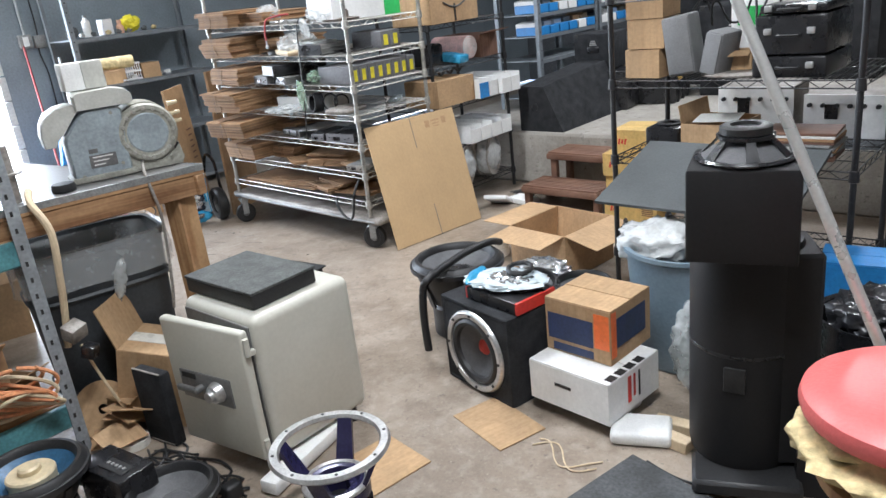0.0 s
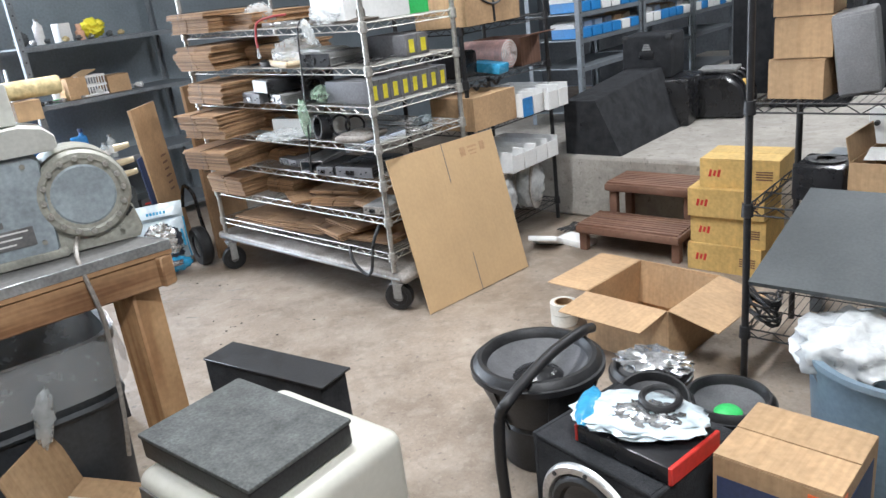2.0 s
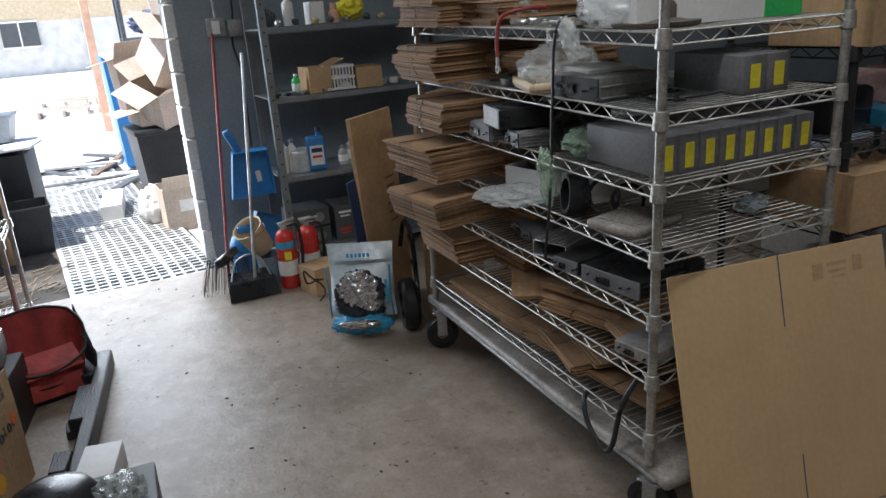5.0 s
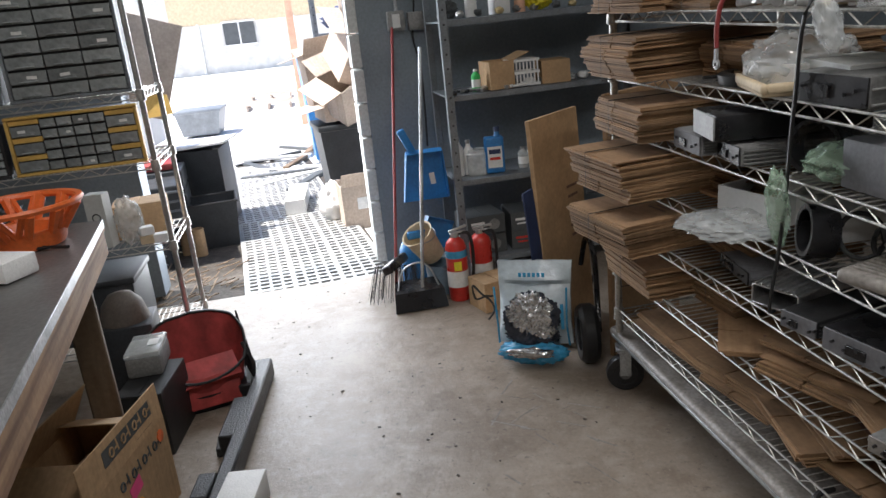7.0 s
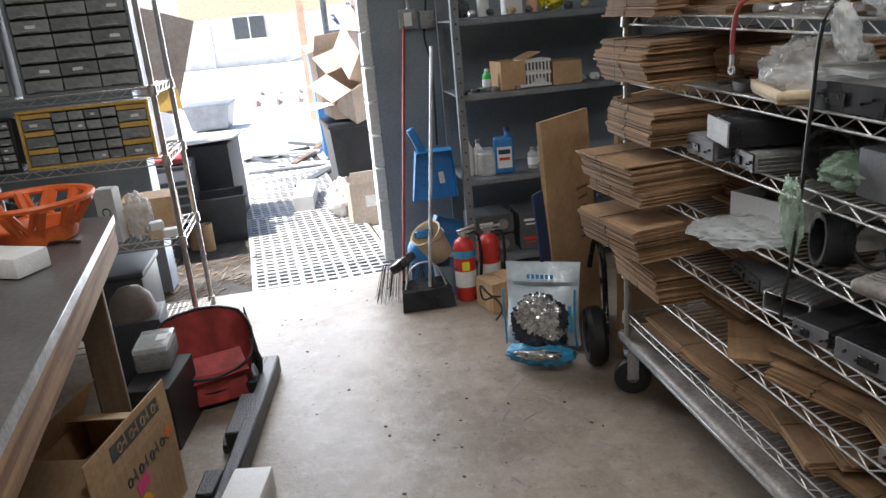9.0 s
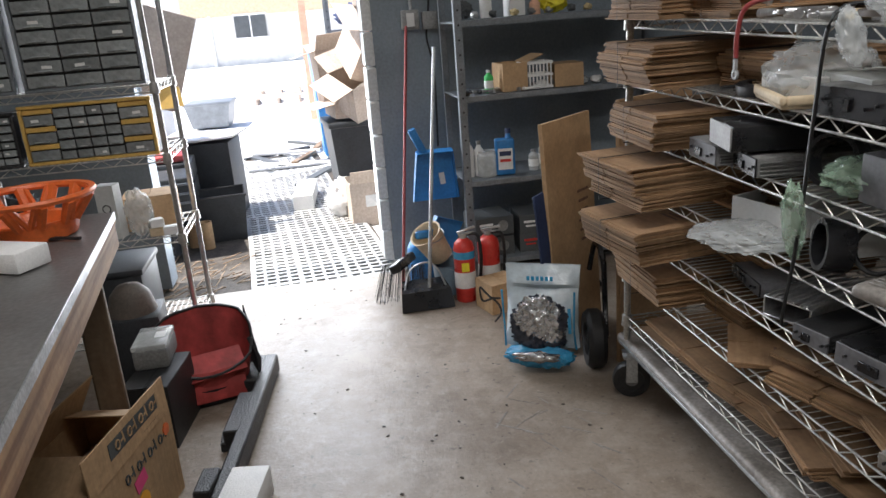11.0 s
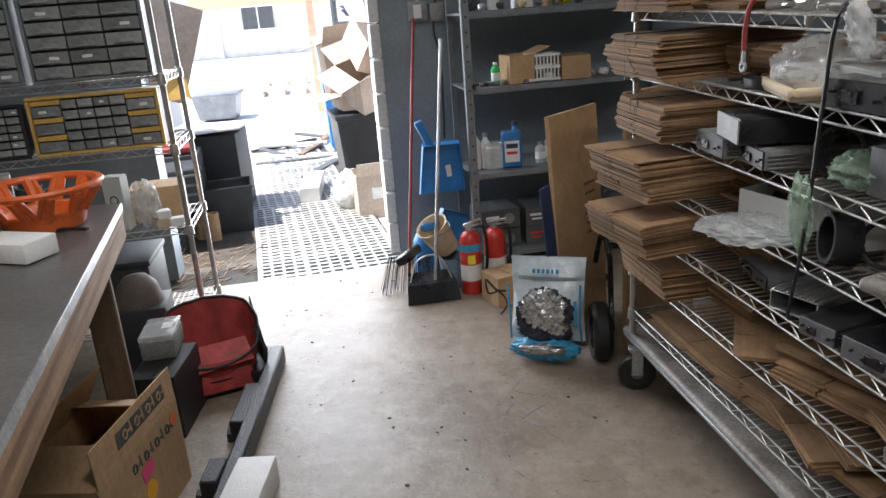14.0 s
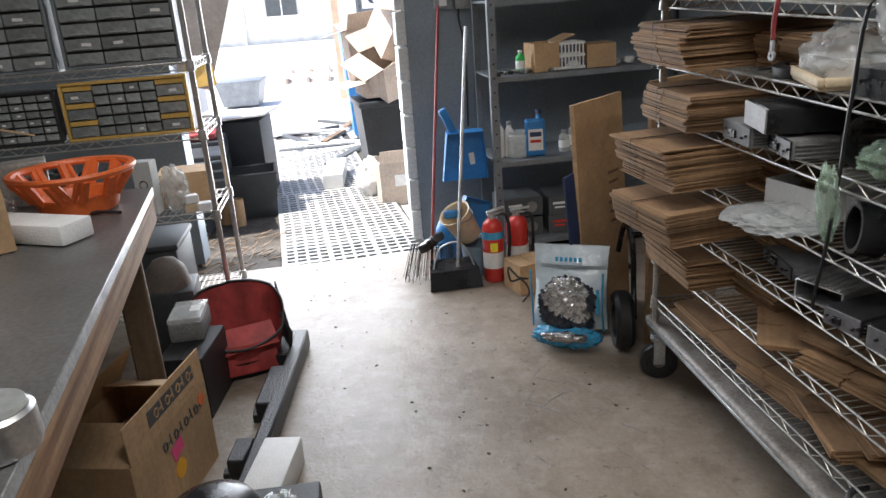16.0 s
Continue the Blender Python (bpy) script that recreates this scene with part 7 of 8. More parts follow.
solo("rubber_mat", B().prism([(-1.16, 1.7), (-0.55, 1.62), (-0.52, 2.12), (-1.05, 2.24)][::1], 0.001, 0.012), "matgrey", "dark rubber mat on the floor", "mat", pose(0, 0, 0))
t = thing("bucket", "ribbed black bucket standing by the rack", "bucket", pose(-0.5, 2.8, 0))
part("bucket_wall", B().lathe([(0.001, 0.002), (0.14, 0.002), (0.16, 0.2), (0.17, 0.22), (0.165, 0.26), (0.175, 0.3), (0.17, 0.36), (0.18, 0.4), (0.165, 0.395), (0.13, 0.02), (0.001, 0.02)], 40), "gloss", t)
part("bucket_cover", B().blob((0, 0, 0.4), (0.16, 0.16, 0.1), 71, 0.2, 2, 4), "gloss", t)
bl = carton("blue product carton on the floor behind the tube", pose(-0.62, 3.2, 0.09, 0, 0, 10), (0.3, 0.2, 0.34), "blue")
part("white_base", B().box((0, -0.103, 0.03), (0.3, 0.003, 0.05), bev=0), "white", bl)
part("printed_bar", B().box((0.03, -0.106, 0.03), (0.12, 0.002, 0.02), bev=0), "redpaint", bl)
t = thing("low_dolly", "low black dolly under the blue carton", "dolly", pose(-0.6, 3.2, 0, 0, 0, 10))
part("deck", B().box((0, 0, 0.072), (0.5, 0.3, 0.03)), "rubber", t)
for x in (-0.2, 0.2):
    part("wheel", B().cyl((x, -0.1, 0.029), (x, 0.1, 0.029), 0.028, seg=16), "rubber", t)
rack_d = wire_rack("wire_rack", "black wire rack loaded with sheets and bagged goods", pose(-0.62, 3.5, 0), 0.9, 0.5, [0.3, 0.62, 0.86, 1.2], 1.85, "blackmetal")
for i in range(14):
    solo("printed_sheet", B().rbox((0, 0, 0.006), (0.34, 0.28, 0.01), 0.002, 1), ["cardflat", "paper", "brick", "cardin"][i % 4], "flat brown printed sheet in a pile on the rack", "paper", pose(-0.32, 3.68, 0.864 + i * 0.0115, 0, 0, rnd.uniform(-7, 7)), "rack sheet pile")
carton("grey-blue carton with a dark mark on the rack", pose(-0.34, 3.66, 0.624, 0, 0, 3), (0.34, 0.26, 0.14), "binblue")
solo("plastic_bag", B().blob((0, 0, 0.07), (0.15, 0.12, 0.09), 72, 0.2, 2, 4, flat=0.8), "poly", "clear bag of parts on the rack", "bag", pose(-0.36, 3.62, 0.31))
solo("paper_stack", B().box((0, 0, 0.05), (0.26, 0.2, 0.1), bev=0.004), "white", "white papers in a bag on the rack", "paper", pose(-0.36, 3.64, 0.303))
solo("red_bar", B().cyl((-0.5, 3.46, 0.86), (-0.42, 3.44, 1.5), 0.014, seg=12), "redpaint", "thin red bar leaning on the rack", "bar", pose(0, 0, 0))

# ---- far end of the workbench ----
ob = thing("speaker_basket", "bright orange painted speaker basket on the bench", "loudspeaker part", pose(-4.72, 1.405, 0.9135))
part("rim", B().lathe([(0.16, 0.12), (0.165, 0.13), (0.182, 0.132), (0.186, 0.124), (0.18, 0.114), (0.164, 0.112), (0.16, 0.12)], 56), "orange", ob)
part("base_ring", B().lathe([(0.075, 0.001), (0.11, 0.001), (0.115, 0.01), (0.125, 0.05), (0.122, 0.055), (0.1, 0.052), (0.08, 0.02), (0.075, 0.001)], 48), "orange", ob)
for i in range(6):
    a = math.pi * i / 3 + 0.2
    for k in (-1, 1):
        a1 = a + k * 0.24
        p, q = Vector((0.12 * math.cos(a1), 0.12 * math.sin(a1), 0.045)), Vector((0.17 * math.cos(a + k * 0.3), 0.17 * math.sin(a + k * 0.3), 0.118))
        part("strut", B().cyl(p, q, 0.013, 0.016, 6), "orange", ob)
        part("strut", B().cyl(Vector((0.122 * math.cos(a + k * 0.02), 0.122 * math.sin(a + k * 0.02), 0.05)), Vector((0.17 * math.cos(a + k * 0.2), 0.17 * math.sin(a + k * 0.2), 0.118)), 0.009, 0.011, 6), "orange", ob)
solo("foam_slab", B().rbox((0, 0, 0.028), (0.34, 0.11, 0.055), 0.006, 2), "foam", "white foam slab lying on the bench", "foam", pose(-4.43, 1.365, 0.9135, 0, 0, 62))
t = thing("pliers", "dark long-nosed pliers on the bench", "tool", pose(-4.62, 1.5, 0.9135, 0, 0, 70))
for k in (-1, 1):
    part("jaw", B().tube([(-0.07, 0.012 * k, 0.006), (0, 0.0, 0.008), (0.06, -0.002 * k, 0.006)], 0.005, 6), "blackmetal", t)
solo("plastic_bag", B().blob((0, 0, 0.04), (0.08, 0.07, 0.05), 73, 0.22, 2, 4, flat=0.8), "poly", "clear plastic bag on the bench", "bag", pose(-4.62, 1.2, 0.9135))
t = thing("tin", "round silver tin with a clear lid on the bench", "tin", pose(-3.315, 1.725, 0.9135))
part("body", B().lathe([(0.001, 0.001), (0.055, 0.001), (0.058, 0.01), (0.056, 0.055), (0.05, 0.06), (0.001, 0.061)], 32), "alu", t)
part("lid", B().lathe([(0.001, 0.068), (0.046, 0.068), (0.05, 0.062)], 32), "glassy", t)
solo("grey_box", B().rbox((0, 0, 0.07), (0.1, 0.14, 0.14), 0.006, 2), "deck", "small grey carton on the bench by the basket", "box", pose(-4.88, 1.2, 0.9135, 0, 0, 20))

# ---- chrome rack with drawer cabinets ----
rack_e = wire_rack("wire_rack", "chrome wire rack holding drawer cabinets", pose(-5.74, 0.44, 0, 0, 0, 90), 1.18, 0.45, [0.15, 0.605, 0.97, 1.27, 1.75], 1.9, "chrome")


def drawer_cabinet(label, at, w, h, frame, columns, d=0.16):
    """columns: (share of the width, number across, number of rows, whether spacer bars show)"""
    t = thing("drawer_cabinet", label, "drawer cabinet", at)
    fr = 0.014
    body = B().box((d / 2 + 0.004, 0, h / 2), (d - 0.01, w - 0.01, h - 0.01), bev=0.002)
    part("back", body, "rubber", t)
    for c, s in (((0, 0, fr / 2), (0.03, w, fr)), ((0, 0, h - fr / 2), (0.03, w, fr)), ((0, -w / 2 + fr / 2, h / 2), (0.03, fr, h - 2 * fr)), ((0, w / 2 - fr / 2, h / 2), (0.03, fr, h - 2 * fr))):
        part("frame_bar", B().box(c, s, bev=0.003), frame, t)
    y = -w / 2 + fr
    inner = w - 2 * fr
    for share, across, rows, bars in columns:
        cw = inner * share / across
        for a in range(across):
            rh = (h - 2 * fr) / rows
            fh = rh * (0.66 if bars else 0.9)
            me = B().box((-0.004, 0, 0), (0.012, cw - 0.006, fh - 0.004), bev=0.002).mesh("drawer", "drawer")
            for r in range(rows):
                yy, zz = y + cw * (a + 0.5), fr + rh * r + fh / 2
                dr = part("drawer", me, "", t, at=pose(0, yy, zz))
                part("pull", B().box((-0.014, 0, -fh * 0.3), (0.01, cw * 0.5, 0.005), bev=0.001), "drawer", dr)
                if rnd.random() < 0.3:
                    part("label", B().box((-0.0108, rnd.uniform(-0.2, 0.2) * cw, 0.0), (0.001, cw * 0.26, fh * 0.24), (rnd.uniform(-4, 4), 0, 0), 0), "paper", dr)
                if bars and r < rows:
                    part("spacer_bar", B().box((0.004, yy, fr + rh * r + fh + (rh - fh) / 2), (0.02, cw - 0.002, rh - fh - 0.004), bev=0.002), frame, t)
        y += inner * share


flip = pose(0, 0, 0, 0, 0, 180)
drawer_cabinet("mustard yellow drawer cabinet with smoky drawers, doorway haze paled into their colour", pose(-5.76, 1.325, 0.974) @ flip, 0.53, 0.25, "mustard", ((0.24, 1, 3, True), (0.52, 4, 5, False), (0.24, 1, 3, True)))
drawer_cabinet("dark grey drawer cabinet with wide drawers", pose(-5.76, 1.35, 1.274) @ flip, 0.48, 0.44, "shelfgrey", ((1.0, 3, 7, False),))
drawer_cabinet("dark grey drawer cabinet with labelled drawers", pose(-5.76, 0.83, 1.274) @ flip, 0.5, 0.44, "shelfgrey", ((1.0, 3, 7, False),))
drawer_cabinet("black drawer cabinet with many small labelled drawers", pose(-5.76, 0.79, 0.974) @ flip, 0.5, 0.23, "rubber", ((1.0, 8, 6, False),))
carton("tan carton on the chrome rack's lower shelf", pose(-6.0, 1.46, 0.609, 0, 0, 6), (0.2, 0.24, 0.15), "card")
t = carton("tall slim white carton on the chrome rack", pose(-5.82, 1.325, 0.609, 0, 0, -12), (0.07, 0.085, 0.24), "heavycard")
part("printed_ring", B().tube([(0.0362, 0.018 * math.cos(k / 12 * 6.28), 0.14 + 0.018 * math.sin(k / 12 * 6.28)) for k in range(12)], 0.003, 4, True), "rubber", t)
solo("plastic_bag", B().blob((0, 0, 0.11), (0.07, 0.07, 0.13), 75, 0.2, 2, 4, flat=0.85), "poly", "clear bag of small parts on the chrome rack", "bag", pose(-5.8, 1.445, 0.609))
for i in range(3):
    solo("small_box", B().rbox((0, 0, 0.02), (0.05, 0.06, 0.038), 0.003, 1), "white" if i else "cream", "small white box on the rack edge", "box", pose(-5.77, 1.515 + 0.055 * (i % 2), 0.609 + 0.039 * (i // 2), 0, 0, 11 * i))
solo("wire_tangle", B().blob((0, 0, 0.12), (0.15, 0.22, 0.13), 76, 0.35, 3, 4, flat=0.85), "bin", "heap of dark cable under the drawer cabinets", "cable", pose(-5.96, 0.87, 0.609))
t = thing("storage_crate", "grey plastic crate on the rack's lowest shelf", "crate", pose(-5.98, 1.15, 0.154))
part("crate_body", B().rbox((0, 0, 0.14), (0.36, 0.5, 0.28), 0.015, 2), "bin", t)
part("crate_lip", B().rbox((0, 0, 0.285), (0.38, 0.52, 0.03), 0.008, 2), "bin", t)
part("grip", B().rbox((0.186, 0, 0.2), (0.012, 0.12, 0.03), 0.005, 2), "rubber", t)
solo("cap", B().lathe([(0.001, 0.13), (0.05, 0.12), (0.085, 0.08), (0.1, 0.02), (0.105, 0.0)], 32), "helmet", "dusty brown domed cover on a dark carton", "cover", pose(-5.62, 1.38, 0.32))
solo("work_boot_box", B().rbox((0, 0, 0.16), (0.24, 0.24, 0.32), 0.008, 2), "bin", "dark carton under the grey cap", "box", pose(-5.62, 1.38, 0, 0, 0, 4))

# ---- floor beside the bench ----
t = thing("tool_bag", "open collapsible bag, black outside and red inside", "bag", pose(-5.34, 1.705, 0, 0, 0, 14))
g = []
n = 28
for z, k, w_ in ((0.0, 0.78, 0), (0.1, 0.92, 0), (0.2, 1.0, 0), (0.27, 1.06, 1)):
    for i in range(n):
        a = 2 * math.pi * i / n
        c, s = math.cos(a), math.sin(a)
        sq = 1 / max(abs(c), abs(s)) * 0.35 + 0.65
        lift = 0.08 * max(0, -c) - 0.13 * max(0, c) if w_ else (-0.04 * max(0, c) if z > 0.15 else 0)
        g.append((0.13 * k * sq * c, 0.18 * k * sq * s, max(0.002, z + lift + 0.008 * noise.noise(Vector((c * 3, s * 3, z * 8))))))
fs = [(j * n + i, j * n + (i + 1) % n, (j + 1) * n + (i + 1) % n, (j + 1) * n + i) for j in range(3) for i in range(n)]
part("outer_shell", B().add(g, fs + [tuple(range(n))]), "red", t, "red fabric outside")
part("black_base", B().add([(x * 1.03, y * 1.03, z if z < 0.05 else z * 0.8) for x, y, z in g[:2 * n]], fs[:n] + [tuple(range(n))]), "carpet", t, "black base band")
part("folded_flap", B().slab((0.03, -0.15, 0.2), (0.03, 0.13, 0.21), (0.14, 0.14, 0.15), (0.14, -0.14, 0.13), 0.006), "red", t)
for k in (-1, 1):
    part("side_web", B().slab((-0.1, 0.185 * k, 0.33), (0.08, 0.19 * k, 0.2), (0.08, 0.185 * k, 0.05), (-0.1, 0.18 * k, 0.05), 0.006), "carpet", t)
part("red_lining", B().add([(x * 0.95, y * 0.95, max(0.012, z - 0.004)) for x, y, z in g], fs + [tuple(range(n))]), "red", t, "red fabric lining")
part("rim_piping", B().tube([(x, y, z + 0.003) for x, y, z in g[3 * n:]], 0.006, 6, True), "rubber", t)
part("front_pocket", B().rbox((0.11, 0.02, 0.07), (0.02, 0.22, 0.09), 0.008, 2, (0, -8, 0)), "red", t)
part("strap", B().tube([(0.05, 0.17, 0.24), (0.08, 0.2, 0.15), (0.06, 0.19, 0.06)], 0.008, 6), "rubber", t)
rl = thing("foam_rail", "long notched black textured rail lying on the floor", "rail", pose(-4.9, 1.83, 0, 0, 0, -7))
part("spine", B().box((0, 0.05, 0.045), (1.18, 0.055, 0.085), bev=0.008), "speckle", rl)
for x, w_, y in ((-0.47, 0.24, 0.0), (-0.1, 0.3, 0.004), (0.34, 0.14, -0.01)):
    part("block", B().box((x, y, 0.047), (w_, 0.06, 0.078), (0, 0, 0), 0.006), "speckle", rl)
    part("web", B().box((x + w_ * 0.35, y - 0.035, 0.02), (w_ * 0.3, 0.03, 0.036), (0, 0, 8), 0.004), "speckle", rl)
solo("styrofoam_block", B().rbox((0, 0, 0.05), (0.28, 0.125, 0.1), 0.005, 2), "foam", "white styrofoam block on the floor", "foam", pose(-4.44, 1.895, 0.001, 0, 0, -11))
solo("black_case", B().lathe([(0.001, 0.07), (0.06, 0.066), (0.1, 0.05), (0.118, 0.022), (0.115, 0.001), (0.001, 0.001)], 36), "gloss", "rounded black speaker housing lying on the black carton", "housing", pose(-3.93, 1.82, 0.2875))
bx = carton("black product carton with blue printed end on the floor", pose(-3.875, 1.893, 0, 0, 0, -2), (0.32, 0.355, 0.284), "rubber")
part("printed_panel", B().box((0.1615, 0.1, 0.1), (0.0014, 0.12, 0.09), bev=0), "blue", bx)
solo("foil_bag", B().blob((0, 0, 0.03), (0.12, 0.085, 0.05), 77, 0.28, 2.6, 4, flat=0.7), "clearfilm", "crumpled shiny clear film lying on the black carton", "film", pose(-3.86, 1.98, 0.2875))
tc = carton("open brown tape carton with printed panels on the floor", pose(-4.47, 1.475, 0, 0, 0, -14), (0.5, 0.3, 0.3), "card", False, flaps=(("N", 92, 0.12), ("W", 158, 0.15), ("S", 118, 0.15), ("E", 150, 0.14)))
part("printed_bar", B().box((-0.03, 0.1512, 0.37), (0.3, 0.0012, 0.05), bev=0), "panel", tc)
for i in range(8):
    for row, z, col in ((0, 0.245, "panel"), (1, 0.37, "card")):
        x = -0.19 + 0.036 * i + 0.012 * row
        if i % 2:
            g = B().tube([(x + 0.011 * math.cos(k / 10 * 2 * math.pi), 0.1526, z + 0.014 * math.sin(k / 10 * 2 * math.pi)) for k in range(10)], 0.0032, 4, True)
        else:
            g = B().box((x, 0.1524, z + 0.005), (0.007, 0.001, 0.04), (0, 10, 0), 0).box((x + 0.009, 0.1524, z), (0.014, 0.001, 0.007), (0, 10, 0), 0)
        part("printed_letter", g, col, tc)
part("printed_line", B().box((-0.12, 0.1512, 0.318), (0.1, 0.0012, 0.007), bev=0), "stepwood", tc)
part("pink_sticker", B().box((0.0, 0.1535, 0.2), (0.07, 0.0014, 0.045), (0, 12, 0), 0), "pinksticker", tc, "bright pink paper sticker")
part("orange_dot", B().cyl((-0.2, 0.151, 0.255), (-0.2, 0.1542, 0.255), 0.02, seg=20), "orange", tc, "round orange sticker")
part("orange_dot", B().cyl((0.0, 0.151, 0.13), (0.0, 0.1532, 0.13), 0.032, seg=20), "mustardbright", tc, "round yellow-orange sticker")
solo("paper_slip", B().slab((-0.06, -0.04, 0), (0.06, -0.03, 0.01), (0.05, 0.05, 0.03), (-0.05, 0.04, 0.02), 0.002), "wool", "pale paper slip in the open carton", "paper", pose(-4.4, 1.44, 0.2))
solo("carton_insert", B().box((0, 0, 0.09), (0.46, 0.2, 0.18), (0, 0, 0), 0.004), "cardin", "folded cardboard filling the open carton", "cardboard", pose(-4.48, 1.45, 0.008, 0, 0, -14))
t = carton("dark printed carton standing by the bench leg", pose(-5.1, 1.56, 0, 0, 0, -8), (0.3, 0.17, 0.25), "rubber")
part("printed_text_bar", B().box((0.152, 0.0, 0.12), (0.0014, 0.1, 0.012), bev=0), "white", t)
t = thing("plastic_case", "clear-lidded grey plastic case on the dark carton", "case", pose(-5.2, 1.545, 0.2555, 0, 0, 0))
part("case", B().rbox((0, 0, 0.04), (0.2, 0.13, 0.08), 0.012, 2), "ampgrey", t)
part("clear_lid", B().rbox((0, 0, 0.09), (0.2, 0.13, 0.02), 0.006, 2), "glassy", t)
part("sticker", B().box((0.0, 0.03, 0.1025), (0.06, 0.04, 0.001), bev=0), "paper", t)

gr = B()
for i in range(110):
    x, y, a, r = rnd.uniform(-6.5, -3.6), rnd.uniform(1.95, 3.15), rnd.uniform(0, 3.1), rnd.uniform(0.002, 0.006)
    gr.box((x, y, r * 0.3), (r * 2.2, r * 1.3, r * 0.6), (0, 0, math.degrees(a)), 0)
sc = B()
for i in range(16):
    x, y, a = rnd.uniform(-5.0, -4.3), rnd.uniform(2.75, 3.15), rnd.uniform(0.3, 1.1)
    k = rnd.uniform(0.04, 0.16)
    sc.box((x, y, 0.0006), (k, rnd.uniform(0.003, 0.008), 0.0012), (0, 0, math.degrees(a) + (90 if i % 4 == 0 else 0)), 0)
solo("paint_scuffs", sc, "deck", "pale scratched scuff marks on the slab", "scuffs", pose(0, 0, 0), kind="stuff")
solo("floor_grit", gr, "dirt", "scattered dark grit and chips on the slab", "grit", pose(0, 0, 0), kind="stuff")

# ---- outside ----
def drain_mat(at, w, l):
    """Slotted rubber drainage mat: a lattice of flat bars."""
    t = thing("drain_mat", "slotted rubber drainage mat on the ground, glare paled into its grey", "mat", at, "drainage mats")
    nx, ny = 13, 12
    lat = B()
    for i in range(nx + 1):
        lat.box((l * i / nx - l / 2, 0, 0.012), (0.026 if i % 4 else 0.04, w, 0.02), bev=0.002)
    for j in range(ny + 1):
        lat.box((0, w * j / ny - w / 2, 0.010), (l, 0.02 if j % 4 else 0.034, 0.02), bev=0.002)
    part("lattice", lat, "steel2", t)


# Mat rubber lightened so its colour carries the daylight glare.
M["steel2"] = mat("glare_paled_rubber", (0.4, 0.4, 0.39), 0.35, 0, 0.15, 6, 80, 0.2)
for i in range(5):
    x = -7.12 - i * 0.94
    drain_mat(pose(x, 2.19 - 0.102 * i + 0.02 * (i % 2), -0.035, 0, 0.4 * (i % 2), 4.5 + (i % 3)), 0.86, 0.92)
structure("dirt", B().prism([(-6.66, 0.62), (-6.66, 2.66), (-7.4, 2.64), (-9.6, 2.48), (-11.6, 2.25), (-11.7, 1.4), (-9.4, 1.5), (-8.9, 1.1), (-8.0, 0.5)], -0.06, -0.037), "dirt", "dark loose dirt strip outside the doorway")
tw = B()
for i in range(60):
    x, y, a = rnd.uniform(-7.5, -6.72), rnd.uniform(1.2, 1.72), rnd.uniform(0, 3.1)
    tw.cyl((x, y, -0.03), (x + 0.09 * math.cos(a), y + 0.09 * math.sin(a), -0.025 + rnd.uniform(0, 0.03)), 0.004, seg=5)
solo("twigs", tw, "woodgrey", "scattered dry twigs on the dirt", "twigs", pose(0, 0, 0), kind="stuff")


def tall_bin(label, at, w, h, m):
    t = thing("wheeled_bin", label, "bin", at)
    part("bin_body", B().add([(-w * 0.4, -w * 0.4, 0.03), (w * 0.4, -w * 0.4, 0.03), (w * 0.4, w * 0.4, 0.03), (-w * 0.4, w * 0.4, 0.03), (-w / 2, -w / 2, h), (w / 2, -w / 2, h), (w / 2, w / 2, h), (-w / 2, w / 2, h)],
                             [(0, 1, 2, 3), (4, 5, 6, 7), (0, 1, 5, 4), (1, 2, 6, 5), (2, 3, 7, 6), (3, 0, 4, 7)]), m, t)
    part("rim", B().rbox((0, 0, h), (w * 1.06, w * 1.06, 0.05), 0.015, 2), m, t)
    return t


G = -0.05
tall_bin("dark grey bin stuffed with cartons outside the door", pose(-8.75, 2.62, G, 0, 0, 6), 0.52, 0.72, "bin")
for i, (x, y, z, s, rx, ry, rz) in enumerate(((-8.75, 2.62, 0.72, (0.5, 0.42, 0.12), 0, 0, 8), (-8.5, 2.68, 0.8, (0.36, 0.36, 0.3), 16, 20, 30), (-8.45, 2.74, 1.08, (0.44, 0.46, 0.4), -20, 28, 12), (-8.9, 2.5, 0.82, (0.2, 0.3, 0.44), 4, -4, 14))):
    carton("broken-down pale carton piled on the bin outside", pose(x, y, z, rx, ry, rz), s, "cardpale", False, flaps=(("W", 20, 0.2), ("S", -10, 0.18), ("E", 40, 0.18)))
carton("brown carton with a white label outside the doorway", pose(-8.1, 2.62, G, 0, 0, 6), (0.34, 0.34, 0.34), "cardpale", False, flaps=(("E", 60, 0.12), ("N", 40, 0.14)))
solo("shipping_label", B().box((0, 0, 0), (0.002, 0.12, 0.09), bev=0), "paper", "white shipping label on the carton", "label", pose(-7.926, 2.64, 0.15, 0, 0, 6))
solo("cloth", B().blob((0, 0, 0.16), (0.16, 0.15, 0.2), 81, 0.18, 1.6, 4, flat=0.9), "white", "white cloth draped over a carton edge", "cloth", pose(-8.28, 2.42, G))
solo("long_carton", B().rbox((0, 0, 0.06), (0.7, 0.17, 0.12), 0.004, 1), "white", "long white carton lying on the mats", "box", pose(-8.9, 2.12, -0.01, 0, 0, -4))
for i in range(5):
    solo("lumber", B().box((0, 0, 0.025), (0.9, 0.09, 0.045), bev=0.004), "white" if i % 2 else "panel", "loose board lying in the yard", "wood", pose(-11.2 + 0.3 * i, 1.7 + 0.13 * i, G + 0.001 * i, 0, 0, 25 + 33 * i))
t = thing("work_table", "low table with a pale board top in the yard", "table", pose(-8.75, 1.38, G, 0, 0, -6))
part("tabletop", B().box((0, 0, 0.7), (0.6, 0.56, 0.02), (3, -2, 0), 0.005), "foam", t)
